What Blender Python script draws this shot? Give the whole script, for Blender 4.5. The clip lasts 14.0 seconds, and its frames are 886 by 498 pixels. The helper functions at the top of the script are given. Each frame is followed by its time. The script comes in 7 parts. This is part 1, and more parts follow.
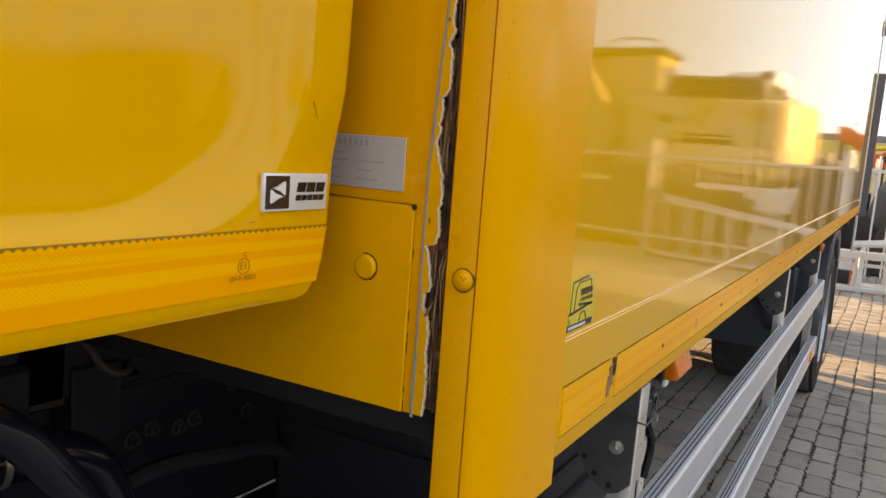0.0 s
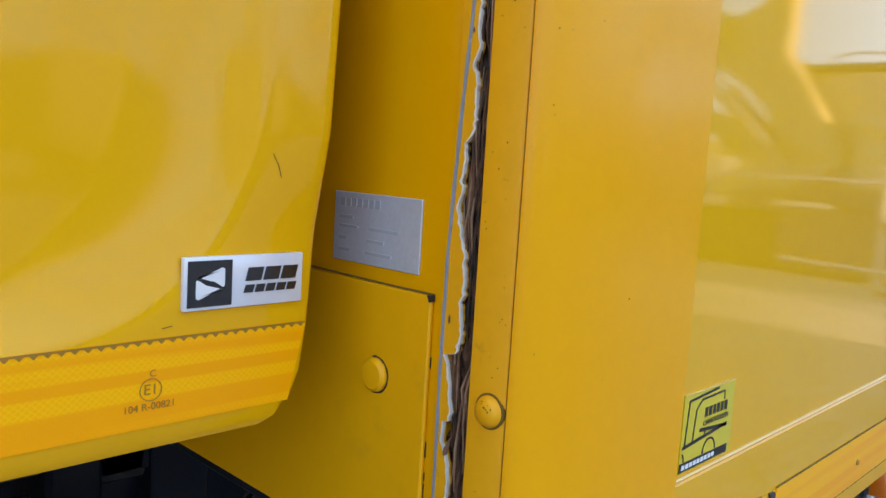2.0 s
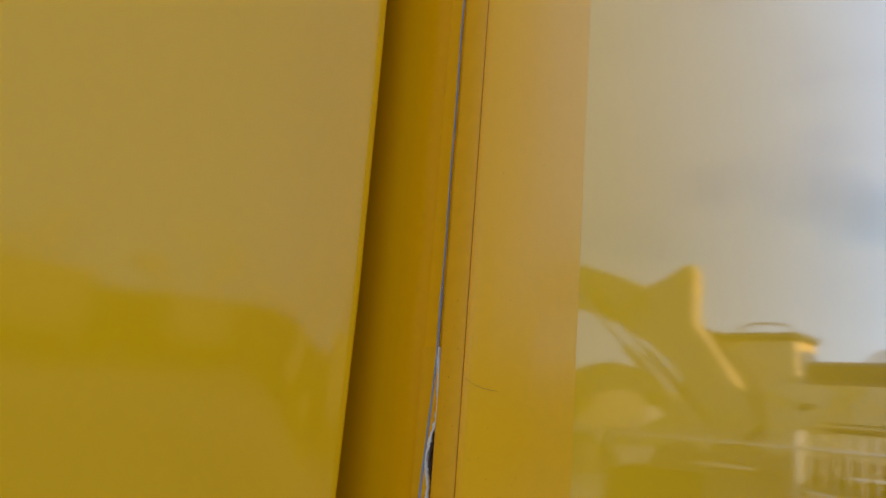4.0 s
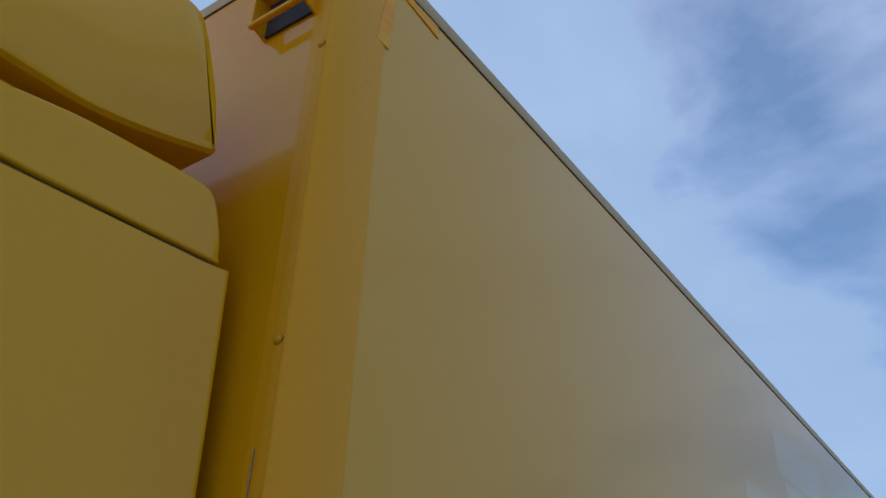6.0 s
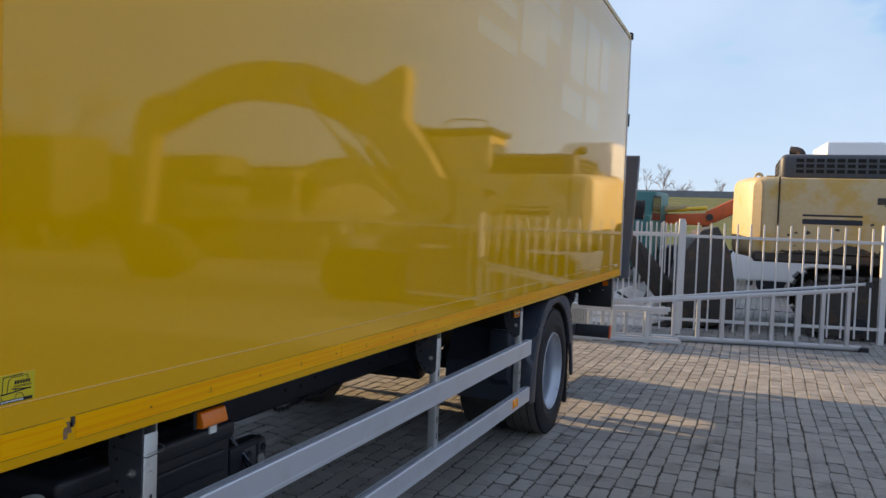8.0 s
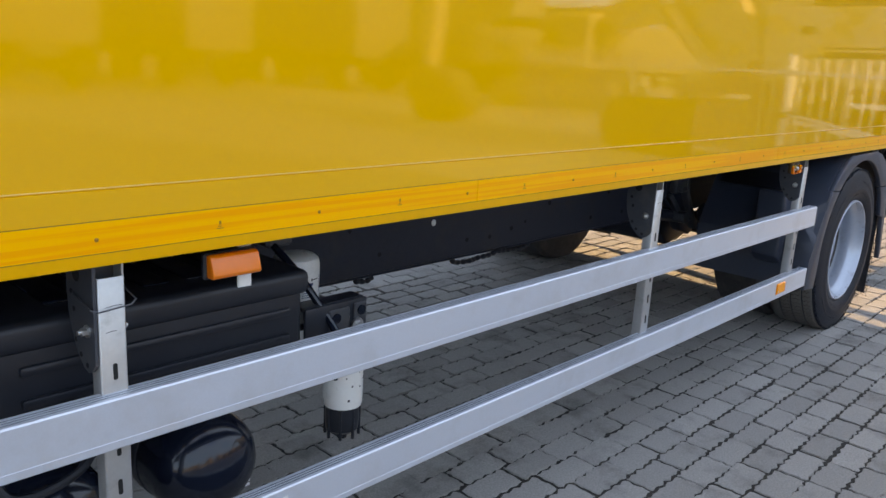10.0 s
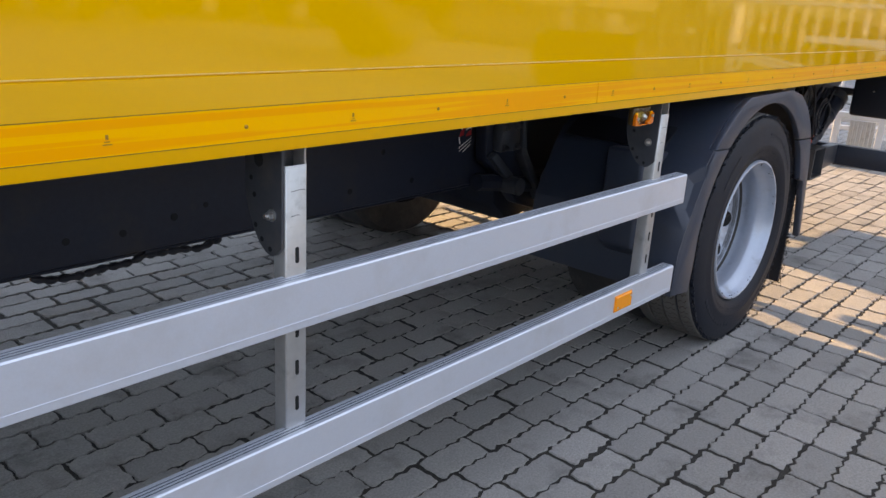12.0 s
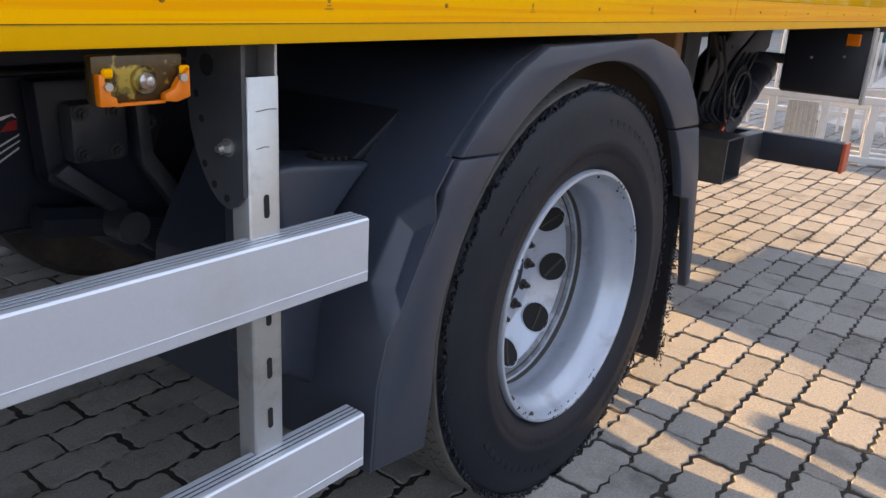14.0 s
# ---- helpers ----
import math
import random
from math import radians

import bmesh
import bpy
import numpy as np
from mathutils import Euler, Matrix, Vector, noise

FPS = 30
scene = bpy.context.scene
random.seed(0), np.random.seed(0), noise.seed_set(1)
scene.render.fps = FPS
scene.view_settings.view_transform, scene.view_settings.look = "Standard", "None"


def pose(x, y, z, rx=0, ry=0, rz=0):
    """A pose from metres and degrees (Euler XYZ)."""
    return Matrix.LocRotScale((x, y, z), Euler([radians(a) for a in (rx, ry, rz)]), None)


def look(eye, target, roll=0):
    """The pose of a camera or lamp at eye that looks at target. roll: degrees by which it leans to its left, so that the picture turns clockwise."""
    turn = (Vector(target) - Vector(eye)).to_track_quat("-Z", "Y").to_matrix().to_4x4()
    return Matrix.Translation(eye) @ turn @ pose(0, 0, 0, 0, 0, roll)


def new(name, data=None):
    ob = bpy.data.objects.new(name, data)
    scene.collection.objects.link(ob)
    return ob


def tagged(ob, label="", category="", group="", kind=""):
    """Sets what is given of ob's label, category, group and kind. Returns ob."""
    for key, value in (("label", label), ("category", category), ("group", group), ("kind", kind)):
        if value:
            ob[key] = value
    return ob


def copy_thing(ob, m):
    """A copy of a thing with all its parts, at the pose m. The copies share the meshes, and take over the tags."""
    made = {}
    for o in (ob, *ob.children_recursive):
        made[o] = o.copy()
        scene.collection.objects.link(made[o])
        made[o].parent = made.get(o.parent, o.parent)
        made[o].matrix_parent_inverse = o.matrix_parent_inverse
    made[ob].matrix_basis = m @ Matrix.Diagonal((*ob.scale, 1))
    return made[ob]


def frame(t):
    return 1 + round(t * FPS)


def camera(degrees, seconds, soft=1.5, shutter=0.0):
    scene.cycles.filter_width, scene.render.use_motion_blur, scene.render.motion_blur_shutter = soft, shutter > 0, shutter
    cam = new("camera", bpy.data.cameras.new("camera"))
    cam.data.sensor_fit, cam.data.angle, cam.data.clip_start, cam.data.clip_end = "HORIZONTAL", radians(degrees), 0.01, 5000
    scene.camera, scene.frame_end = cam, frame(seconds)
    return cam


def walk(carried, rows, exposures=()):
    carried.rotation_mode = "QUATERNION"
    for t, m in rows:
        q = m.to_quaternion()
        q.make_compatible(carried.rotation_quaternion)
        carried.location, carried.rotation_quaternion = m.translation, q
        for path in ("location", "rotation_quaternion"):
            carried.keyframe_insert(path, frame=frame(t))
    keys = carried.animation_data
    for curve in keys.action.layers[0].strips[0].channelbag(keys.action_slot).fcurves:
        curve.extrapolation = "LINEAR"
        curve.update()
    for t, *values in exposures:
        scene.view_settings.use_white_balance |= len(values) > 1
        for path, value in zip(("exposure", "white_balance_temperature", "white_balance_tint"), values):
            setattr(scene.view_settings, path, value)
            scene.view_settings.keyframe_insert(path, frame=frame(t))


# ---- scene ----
cam = camera(58.3, 14.0)
PATH = [
    (0, (-0.2, -0.287, 1.363), (1.53, 0.683, 1.107), 4.3),
    (0.5, (-0.023, -0.255, 1.333), (1.606, 0.882, 1.101), 3.6),
    (1, (0.05, -0.247, 1.305), (1.517, 1.088, 1.051), 3.4),
    (1.5, (0.066, -0.25, 1.335), (1.512, 1.11, 1.088), 3.6),
    (2, (0.059, -0.262, 1.394), (1.488, 1.12, 1.173), 3.5),
    (2.5, (0.047, -0.276, 1.456), (1.475, 1.123, 1.39), 3.5),
    (3, (0.016, -0.284, 1.536), (1.518, 1.032, 1.644), 3.3),
    (3.5, (-0.018, -0.308, 1.528), (1.503, 0.966, 1.781), 3.2),
    (4, (-0.204, -0.463, 1.629), (1.293, 0.803, 2.022), 4.4),
    (4.2, (-0.29, -0.544, 1.683), (1.183, 0.716, 2.175), 4.7),
    (6.3, (-0.526, -1.056, 1.858), (0.885, -0.098, 2.903), 3.2),
    (6.5, (-0.541, -1.092, 1.822), (0.97, -0.211, 2.792), 3.2),
    (7, (-0.604, -1.184, 1.729), (1.121, -0.415, 2.386), 2.6),
    (7.5, (-0.615, -1.295, 1.646), (1.205, -0.528, 1.958), 1.8),
    (8, (-0.556, -1.414, 1.586), (1.299, -0.671, 1.509), 2.1),
    (8.5, (-0.449, -1.493, 1.531), (1.368, -0.743, 1.163), 2.6),
    (8.7, (-0.348, -1.479, 1.505), (1.424, -0.649, 1.094), 3.0),
    (10.8, (1.093, -1.201, 1.341), (2.428, 0.218, 0.89), 2.6),
    (11, (1.267, -1.177, 1.32), (2.622, 0.22, 0.86), 3.0),
    (11.5, (1.7, -1.149, 1.335), (3.123, 0.176, 0.867), 3.4),
    (11.8, (1.979, -1.12, 1.305), (3.401, 0.166, 0.737), 3.2),
    (12, (2.141, -1.106, 1.306), (3.582, 0.14, 0.7), 3.4),
    (12.5, (2.641, -1.109, 1.294), (4.115, 0.065, 0.623), 2.8),
    (13, (3.062, -1.075, 1.244), (4.542, 0.083, 0.561), 2.4),
    (13.5, (3.473, -0.938, 1.201), (4.977, 0.207, 0.547), 2.6),
    (14, (3.83, -0.766, 1.114), (5.328, 0.399, 0.48), 3.2),
]
EXPOSURES = [(0, 1.78, 11500, 16), (0.5, 1.75, 9900, 15), (1.0, 2.05, 8000, 13), (1.5, 2.16, 7100, 11), (2.5, 1.77, 6800, 12), (4.0, 1.33, 6700, 12), (6.3, 0.18, 6250, 9), (7.0, 0.14, 6250, 9), (7.5, 0.32, 6900, 11), (8.0, 0.79, 7500, 12), (8.5, 1.27, 7350, 12),
             (11.0, 1.94, 8400, 14), (12.5, 1.89, 8400, 16), (14.0, 1.89, 8500, 16)]
walk(cam, [(t, look(e, a, r)) for t, e, a, r in PATH], EXPOSURES)

# ---- light ----
SUN_EL, SUN_AZ = radians(15.5), radians(11.5)   # low sun behind the far side of the truck
sun_dir = Vector((math.sin(SUN_AZ) * math.cos(SUN_EL), math.cos(SUN_AZ) * math.cos(SUN_EL), math.sin(SUN_EL)))
sun = new("sun", bpy.data.lights.new("sun", "SUN"))
sun.data.energy, sun.data.angle, sun.data.color = 5.0, radians(0.53), (1.0, 0.74, 0.44)
sun.matrix_world = look(sun_dir * 50, (0, 0, 0))

world = bpy.data.worlds.new("sky")
scene.world = world
world.use_nodes = True
wn, wl = world.node_tree.nodes, world.node_tree.links
wn.clear()
sky = wn.new("ShaderNodeTexSky")
sky.sky_type, sky.sun_disc = "NISHITA", False
sky.sun_elevation, sky.sun_rotation = SUN_EL, SUN_AZ
sky.air_density, sky.dust_density, sky.ozone_density = 1.0, 0.12, 3.5
coord = wn.new("ShaderNodeTexCoord")
wmap = wn.new("ShaderNodeMapping")
wmap.inputs["Scale"].default_value = (2.0, 2.6, 5.0)
wmap.inputs["Rotation"].default_value = (0.25, 0.35, 0.6)
wmap.inputs["Location"].default_value = (1.35, 0.4, 0.2)
cloud = wn.new("ShaderNodeTexNoise")
cloud.inputs["Scale"].default_value, cloud.inputs["Detail"].default_value = 1.1, 9.0
cloud.inputs["Roughness"].default_value, cloud.inputs["Distortion"].default_value = 0.53, 0.18
ramp = wn.new("ShaderNodeValToRGB")
ramp.color_ramp.elements[0].position, ramp.color_ramp.elements[0].color = 0.34, (0.20, 0.20, 0.20, 1)
ramp.color_ramp.elements[1].position, ramp.color_ramp.elements[1].color = 0.70, (0.62, 0.62, 0.62, 1)
veil = wn.new("ShaderNodeMix")
veil.data_type = "RGBA"
veil.inputs[7].default_value = (8.5, 9.2, 11.0, 1)
bg = wn.new("ShaderNodeBackground")
bg.inputs["Strength"].default_value = 0.105
wout = wn.new("ShaderNodeOutputWorld")
wl.new(coord.outputs["Generated"], wmap.inputs["Vector"])
wl.new(wmap.outputs["Vector"], cloud.inputs["Vector"])
wl.new(cloud.outputs["Fac"], ramp.inputs["Fac"])
wl.new(ramp.outputs["Color"], veil.inputs[0])
wl.new(sky.outputs["Color"], veil.inputs[6])
tone = wn.new("ShaderNodeHueSaturation")
tone.inputs["Saturation"].default_value = 1.42
soft = wn.new("ShaderNodeMix")   # keeps the bright haze above the horizon below white
soft.data_type, soft.blend_type = "RGBA", "DARKEN"
soft.inputs[0].default_value = 0.78
soft.inputs[7].default_value = (3.6, 4.4, 5.7, 1)
wl.new(veil.outputs[2], soft.inputs[6])
wl.new(soft.outputs[2], tone.inputs["Color"])
wl.new(tone.outputs["Color"], bg.inputs["Color"])
wl.new(bg.outputs["Background"], wout.inputs["Surface"])


# ---- materials ----
def surface(name, base, rough=0.5, metal=0.0, coat=0.0, stain=None, stain_at=(0.5, 0.75), stain_scale=3.0, vary=0.12,
            grain=60.0, bump=0.1, bump_scale=200.0, depth=0.001, wave=0.0, wave_scale=2.0, spec=0.5, rvary=0.15, each=0.0, over=False):
    """A painted, plastic, metal or stone surface: a base colour varied at two scales, stains with a shape of their own, fine relief."""
    m = bpy.data.materials.new(name)
    m.use_nodes = True
    n, l = m.node_tree.nodes, m.node_tree.links
    b = n["Principled BSDF"]
    tc = n.new("ShaderNodeTexCoord")
    place = n.new("ShaderNodeNewGeometry").outputs["Position"] if over else tc.outputs["Object"]  # stains that run across the pieces

    def noise_tex(scale, detail=4.0, rough_=0.6):
        t = n.new("ShaderNodeTexNoise")
        t.inputs["Scale"].default_value, t.inputs["Detail"].default_value, t.inputs["Roughness"].default_value = scale, detail, rough_
        l.new(place, t.inputs["Vector"])
        return t
    fine, broad = noise_tex(grain), noise_tex(stain_scale, 6.0, 0.65)
    mix = n.new("ShaderNodeMix")
    mix.data_type = "RGBA"
    mix.inputs[6].default_value = (*[c * (1 - vary) for c in base], 1)
    mix.inputs[7].default_value = (*[min(1, c * (1 + vary)) for c in base], 1)
    l.new(fine.outputs["Fac"], mix.inputs[0])
    out = mix.outputs[2]
    if stain:
        r = n.new("ShaderNodeValToRGB")
        r.color_ramp.elements[0].position, r.color_ramp.elements[1].position = stain_at
        l.new(broad.outputs["Fac"], r.inputs["Fac"])
        s = n.new("ShaderNodeMix")
        s.data_type = "RGBA"
        s.inputs[7].default_value = (*stain, 1)
        l.new(r.outputs["Color"], s.inputs[0])
        l.new(out, s.inputs[6])
        out = s.outputs[2]
    if each:
        info = n.new("ShaderNodeObjectInfo")
        geo = n.new("ShaderNodeNewGeometry")
        add = n.new("ShaderNodeMath")
        add.operation = "ADD"
        l.new(info.outputs["Random"], add.inputs[0])
        l.new(geo.outputs["Random Per Island"], add.inputs[1])
        fr = n.new("ShaderNodeMath")
        fr.operation = "FRACT"
        l.new(add.outputs[0], fr.inputs[0])
        rng = n.new("ShaderNodeMapRange")
        rng.inputs["To Min"].default_value, rng.inputs["To Max"].default_value = 1 - each, 1 + each
        l.new(fr.outputs[0], rng.inputs["Value"])
        hsv = n.new("ShaderNodeHueSaturation")
        l.new(rng.outputs[0], hsv.inputs["Value"])
        l.new(out, hsv.inputs["Color"])
        out = hsv.outputs["Color"]
    l.new(out, b.inputs["Base Color"])
    rr = n.new("ShaderNodeMapRange")
    rr.inputs["To Min"].default_value, rr.inputs["To Max"].default_value = max(0.02, rough * (1 - rvary)), min(1, rough * (1 + rvary))
    l.new(broad.outputs["Fac"], rr.inputs["Value"])
    l.new(rr.outputs[0], b.inputs["Roughness"])
    b.inputs["Metallic"].default_value = metal
    b.inputs["Specular IOR Level"].default_value = spec
    if coat:
        b.inputs["Coat Weight"].default_value, b.inputs["Coat Roughness"].default_value = coat, 0.03
    last = None
    if wave:
        w = noise_tex(wave_scale, 1.0)
        bw = n.new("ShaderNodeBump")
        bw.inputs["Strength"].default_value, bw.inputs["Distance"].default_value = 1.0, wave
        l.new(w.outputs["Fac"], bw.inputs["Height"])
        last = bw
    if bump:
        h = noise_tex(bump_scale, 5.0)
        bp = n.new("ShaderNodeBump")
        bp.inputs["Strength"].default_value, bp.inputs["Distance"].default_value = bump, depth
        l.new(h.outputs["Fac"], bp.inputs["Height"])
        if last:
            l.new(last.outputs["Normal"], bp.inputs["Normal"])
        last = bp
    if last:
        l.new(last.outputs["Normal"], b.inputs["Normal"])
        if coat:
            l.new(last.outputs["Normal"], b.inputs["Coat Normal"])
    return m


YELLOW = (0.80, 0.405, 0.004)
yellow_gloss = surface("glossy yellow coachwork", YELLOW, 0.036, vary=0.02, stain=(0.72, 0.36, 0.015), stain_at=(0.55, 0.95), stain_scale=1.3, wave=0.0012, wave_scale=1.6, bump=0.03, bump_scale=500, depth=0.0003)
yellow_satin = surface("satin yellow paint", (0.85, 0.390, 0.002), 0.42, spec=0.3, vary=0.05, stain=(0.48, 0.27, 0.02), stain_at=(0.62, 0.95), stain_scale=7.0, wave=0.0006, wave_scale=6.0, bump=0.08, bump_scale=350, depth=0.0006)
front_gloss = surface("glossy yellow front panel paint", (0.82, 0.365, 0.002), 0.11, spec=0.42, vary=0.03, stain=(0.62, 0.30, 0.01), stain_at=(0.6, 0.95), stain_scale=4.0, wave=0.0008, wave_scale=2.5, bump=0.04, bump_scale=400, depth=0.0004)
yellow_worn = surface("grubby yellow paint", (0.80, 0.365, 0.004), 0.48, spec=0.3, vary=0.08, stain=(0.20, 0.11, 0.02), stain_at=(0.66, 0.86), stain_scale=16.0, bump=0.15, bump_scale=260, depth=0.0008)
cab_yellow = surface("cab yellow lacquer", (0.80, 0.400, 0.004), 0.07, spec=0.32, vary=0.02, wave=0.0004, wave_scale=5.0, bump=0.03, bump_scale=600, depth=0.0002)
sill_yellow = surface("lemon yellow profile paint", (0.94, 0.46, 0.002), 0.36, spec=0.35, vary=0.04, stain=(0.62, 0.36, 0.01), stain_at=(0.62, 0.95), stain_scale=9.0, bump=0.06, bump_scale=350, depth=0.0005)
post_yellow = surface("semi gloss yellow post paint", (0.85, 0.380, 0.002), 0.20, spec=0.22, vary=0.03, stain=(0.60, 0.32, 0.02), stain_at=(0.66, 0.95), stain_scale=8.0, wave=0.0007, wave_scale=5.0, bump=0.06, bump_scale=300, depth=0.0005)
tread_dust = surface("dusty worn tread face", (0.115, 0.108, 0.100), 0.9, vary=0.3, grain=60, stain=(0.10, 0.09, 0.08), stain_at=(0.45, 0.7), stain_scale=8, bump=0.6, bump_scale=90, depth=0.003)
bare_wood = surface("weathered plywood edge", (0.15, 0.066, 0.028), 0.85, vary=0.7, grain=90, stain=(0.03, 0.02, 0.014), stain_at=(0.42, 0.62), stain_scale=28, bump=0.9, bump_scale=160, depth=0.004)
splinter_wood = surface("pale splintered wood", (0.27, 0.155, 0.085), 0.8, vary=0.45, grain=150, bump=0.6, bump_scale=200, depth=0.002)
torn_white = surface("torn white polyester edge", (0.70, 0.66, 0.56), 0.6, vary=0.2, grain=200)
sealant = surface("blue grey sealant", (0.23, 0.245, 0.265), 0.6, vary=0.3, grain=120, stain=(0.42, 0.42, 0.42), stain_at=(0.60, 0.75), stain_scale=40, bump=0.5, bump_scale=120, depth=0.002)
crack_dirt = surface("dirt in a crack", (0.035, 0.022, 0.012), 0.9, vary=0.5, grain=200)
groove_dark = surface("shaded joint filler", (0.16, 0.085, 0.008), 0.8, vary=0.3, grain=150)
moulding_light = surface("pale yellow aluminium trim", (0.84, 0.55, 0.16), 0.28, vary=0.05)
roof_trim = surface("chalky faded roof rail paint", (0.60, 0.43, 0.21), 0.45, spec=0.4, vary=0.08, stain=(0.45, 0.33, 0.15), stain_at=(0.55, 0.9), stain_scale=6)
brushed_plate = surface("brushed aluminium plate", (0.52, 0.52, 0.52), 0.45, metal=0.25, vary=0.15, grain=300, bump=0.2, bump_scale=400, depth=0.0003)
plate_print = surface("engraved grey print", (0.38, 0.38, 0.38), 0.5, vary=0.1)
badge_silver = surface("brushed silver badge", (0.72, 0.73, 0.75), 0.25, metal=0.15, vary=0.04, coat=0.5)
badge_black = surface("black badge print", (0.012, 0.012, 0.013), 0.2, vary=0.1, coat=0.5)
badge_white = surface("white badge print", (0.75, 0.75, 0.74), 0.3, vary=0.03)
lime = surface("lime yellow sticker film", (0.66, 0.51, 0.02), 0.25, vary=0.04, coat=0.3)
ink = surface("black printing ink", (0.012, 0.011, 0.010), 0.4, vary=0.1)
tape_ink = surface("brown stamp ink", (0.34, 0.15, 0.008), 0.5, vary=0.2)
aluminium = surface("anodised aluminium rail", (0.63, 0.665, 0.73), 0.36, metal=0.5, vary=0.05, grain=220, stain=(0.52, 0.52, 0.53), stain_at=(0.5, 0.9), stain_scale=5, bump=0.05, bump_scale=500, depth=0.0003)
galvanised = surface("galvanised steel", (0.50, 0.50, 0.49), 0.42, metal=0.7, vary=0.12, grain=50, stain=(0.30, 0.29, 0.27), stain_at=(0.55, 0.8), stain_scale=14, bump=0.1, bump_scale=220, depth=0.0005)
zinc = surface("zinc bolt", (0.55, 0.55, 0.54), 0.3, metal=0.9, vary=0.1)
chassis_paint = surface("blue black chassis paint", (0.015, 0.019, 0.031), 0.40, spec=0.35, vary=0.25, stain=(0.040, 0.034, 0.028), stain_at=(0.52, 0.90), stain_scale=6, bump=0.25, bump_scale=150, depth=0.0012)
bracket_paint = surface("grey bracket steel", (0.060, 0.064, 0.074), 0.42, metal=0.3, vary=0.15, stain=(0.12, 0.11, 0.10), stain_at=(0.5, 0.8), stain_scale=9, bump=0.1)
black_plastic = surface("black moulded plastic", (0.013, 0.015, 0.021), 0.42, spec=0.42, vary=0.15, stain=(0.022, 0.023, 0.027), stain_at=(0.45, 0.9), stain_scale=5, bump=0.35, bump_scale=520, depth=0.0006)
fender_plastic = surface("grained dark grey plastic", (0.033, 0.042, 0.063), 0.40, vary=0.12, stain=(0.046, 0.048, 0.055), stain_at=(0.48, 0.85), stain_scale=3.5, bump=0.35, bump_scale=620, depth=0.0006)
black_lacquer = surface("satin blue black tank paint", (0.006, 0.009, 0.018), 0.13, vary=0.2, stain=(0.016, 0.018, 0.024), stain_at=(0.5, 0.85), stain_scale=7, bump=0.15, bump_scale=120)
rubber = surface("worn tyre rubber", (0.0068, 0.0095, 0.0165), 0.55, spec=0.30, vary=0.25, stain=(0.018, 0.020, 0.024), stain_at=(0.45, 0.85), stain_scale=4, bump=0.4, bump_scale=140, depth=0.0015)
tread_rubber = surface("dusty tread rubber", (0.035, 0.034, 0.035), 0.85, vary=0.3, stain=(0.085, 0.08, 0.075), stain_at=(0.45, 0.75), stain_scale=9, bump=0.7, bump_scale=90, depth=0.003)
rim_silver = surface("silver wheel paint", (0.41, 0.455, 0.53), 0.33, metal=0.35, vary=0.08, stain=(0.23, 0.23, 0.24), stain_at=(0.54, 0.80), stain_scale=9, bump=0.1, bump_scale=200, depth=0.0006)
# near-black colour painted in for the shade inside holes and slots
cavity = surface("flat black for shaded hollows", (0.008, 0.008, 0.008), 0.9, vary=0.1)
filter_white = surface("white filter enamel", (0.74, 0.74, 0.71), 0.28, vary=0.04, stain=(0.42, 0.40, 0.37), stain_at=(0.60, 0.85), stain_scale=14, coat=0.2)
print_blue = surface("dark blue print", (0.015, 0.03, 0.10), 0.4, vary=0.1)
reflector_amber = surface("bright amber reflector", (0.95, 0.30, 0.008), 0.22, vary=0.10, grain=500, bump=0.3, bump_scale=420, depth=0.001)
amber = surface("amber lens plastic", (0.76, 0.17, 0.005), 0.20, vary=0.10, coat=0.25, bump=0.4, bump_scale=420, depth=0.0015)
# yellow patches in the bronze colour imitate reflections on the lamp base
bronze = surface("tarnished lamp base with painted yellow reflections", (0.075, 0.045, 0.016), 0.24, metal=0.4, vary=0.4, grain=70, stain=(0.42, 0.30, 0.06), stain_at=(0.58, 0.66), stain_scale=30)
sticker_red = surface("red sticker film", (0.42, 0.02, 0.02), 0.4, vary=0.2)
red_paint = surface("dull orange red lacquer", (0.50, 0.085, 0.035), 0.35, vary=0.1)
flap_bristle = surface("matted spray brush", (0.010, 0.010, 0.011), 0.95, vary=0.6, grain=220, bump=1.0, bump_scale=200, depth=0.010)
fence_white = surface("white powder coated steel", (0.60, 0.60, 0.605), 0.42, vary=0.05, stain=(0.42, 0.48, 0.44), stain_at=(0.55, 0.85), stain_scale=6)
ladder_alu = surface("dull ladder aluminium", (0.50, 0.52, 0.56), 0.36, metal=0.6, vary=0.08, stain=(0.42, 0.42, 0.42), stain_at=(0.5, 0.8), stain_scale=8)
paver_stone = surface("concrete paving stone", (0.295, 0.280, 0.264), 0.82, vary=0.55, grain=150, stain=(0.120, 0.114, 0.108), stain_at=(0.53, 0.78), stain_scale=4.0, bump=1.0, bump_scale=240, depth=0.006, each=0.14, over=True)
joint_sand = surface("dark sand in the joints", (0.022, 0.019, 0.016), 0.95, vary=0.5, grain=180, stain=(0.060, 0.052, 0.036), stain_at=(0.52, 0.72), stain_scale=7, bump=0.8, bump_scale=120, depth=0.006)
exc_yellow = surface("faded machine yellow", (0.50, 0.385, 0.22), 0.5, vary=0.14, grain=14, stain=(0.50, 0.32, 0.08), stain_at=(0.50, 0.62), stain_scale=1.5, bump=0.1)
exc_bright = surface("fresh machine yellow", (0.72, 0.42, 0.02), 0.4, vary=0.06, stain=(0.45, 0.28, 0.05), stain_at=(0.55, 0.85), stain_scale=2)
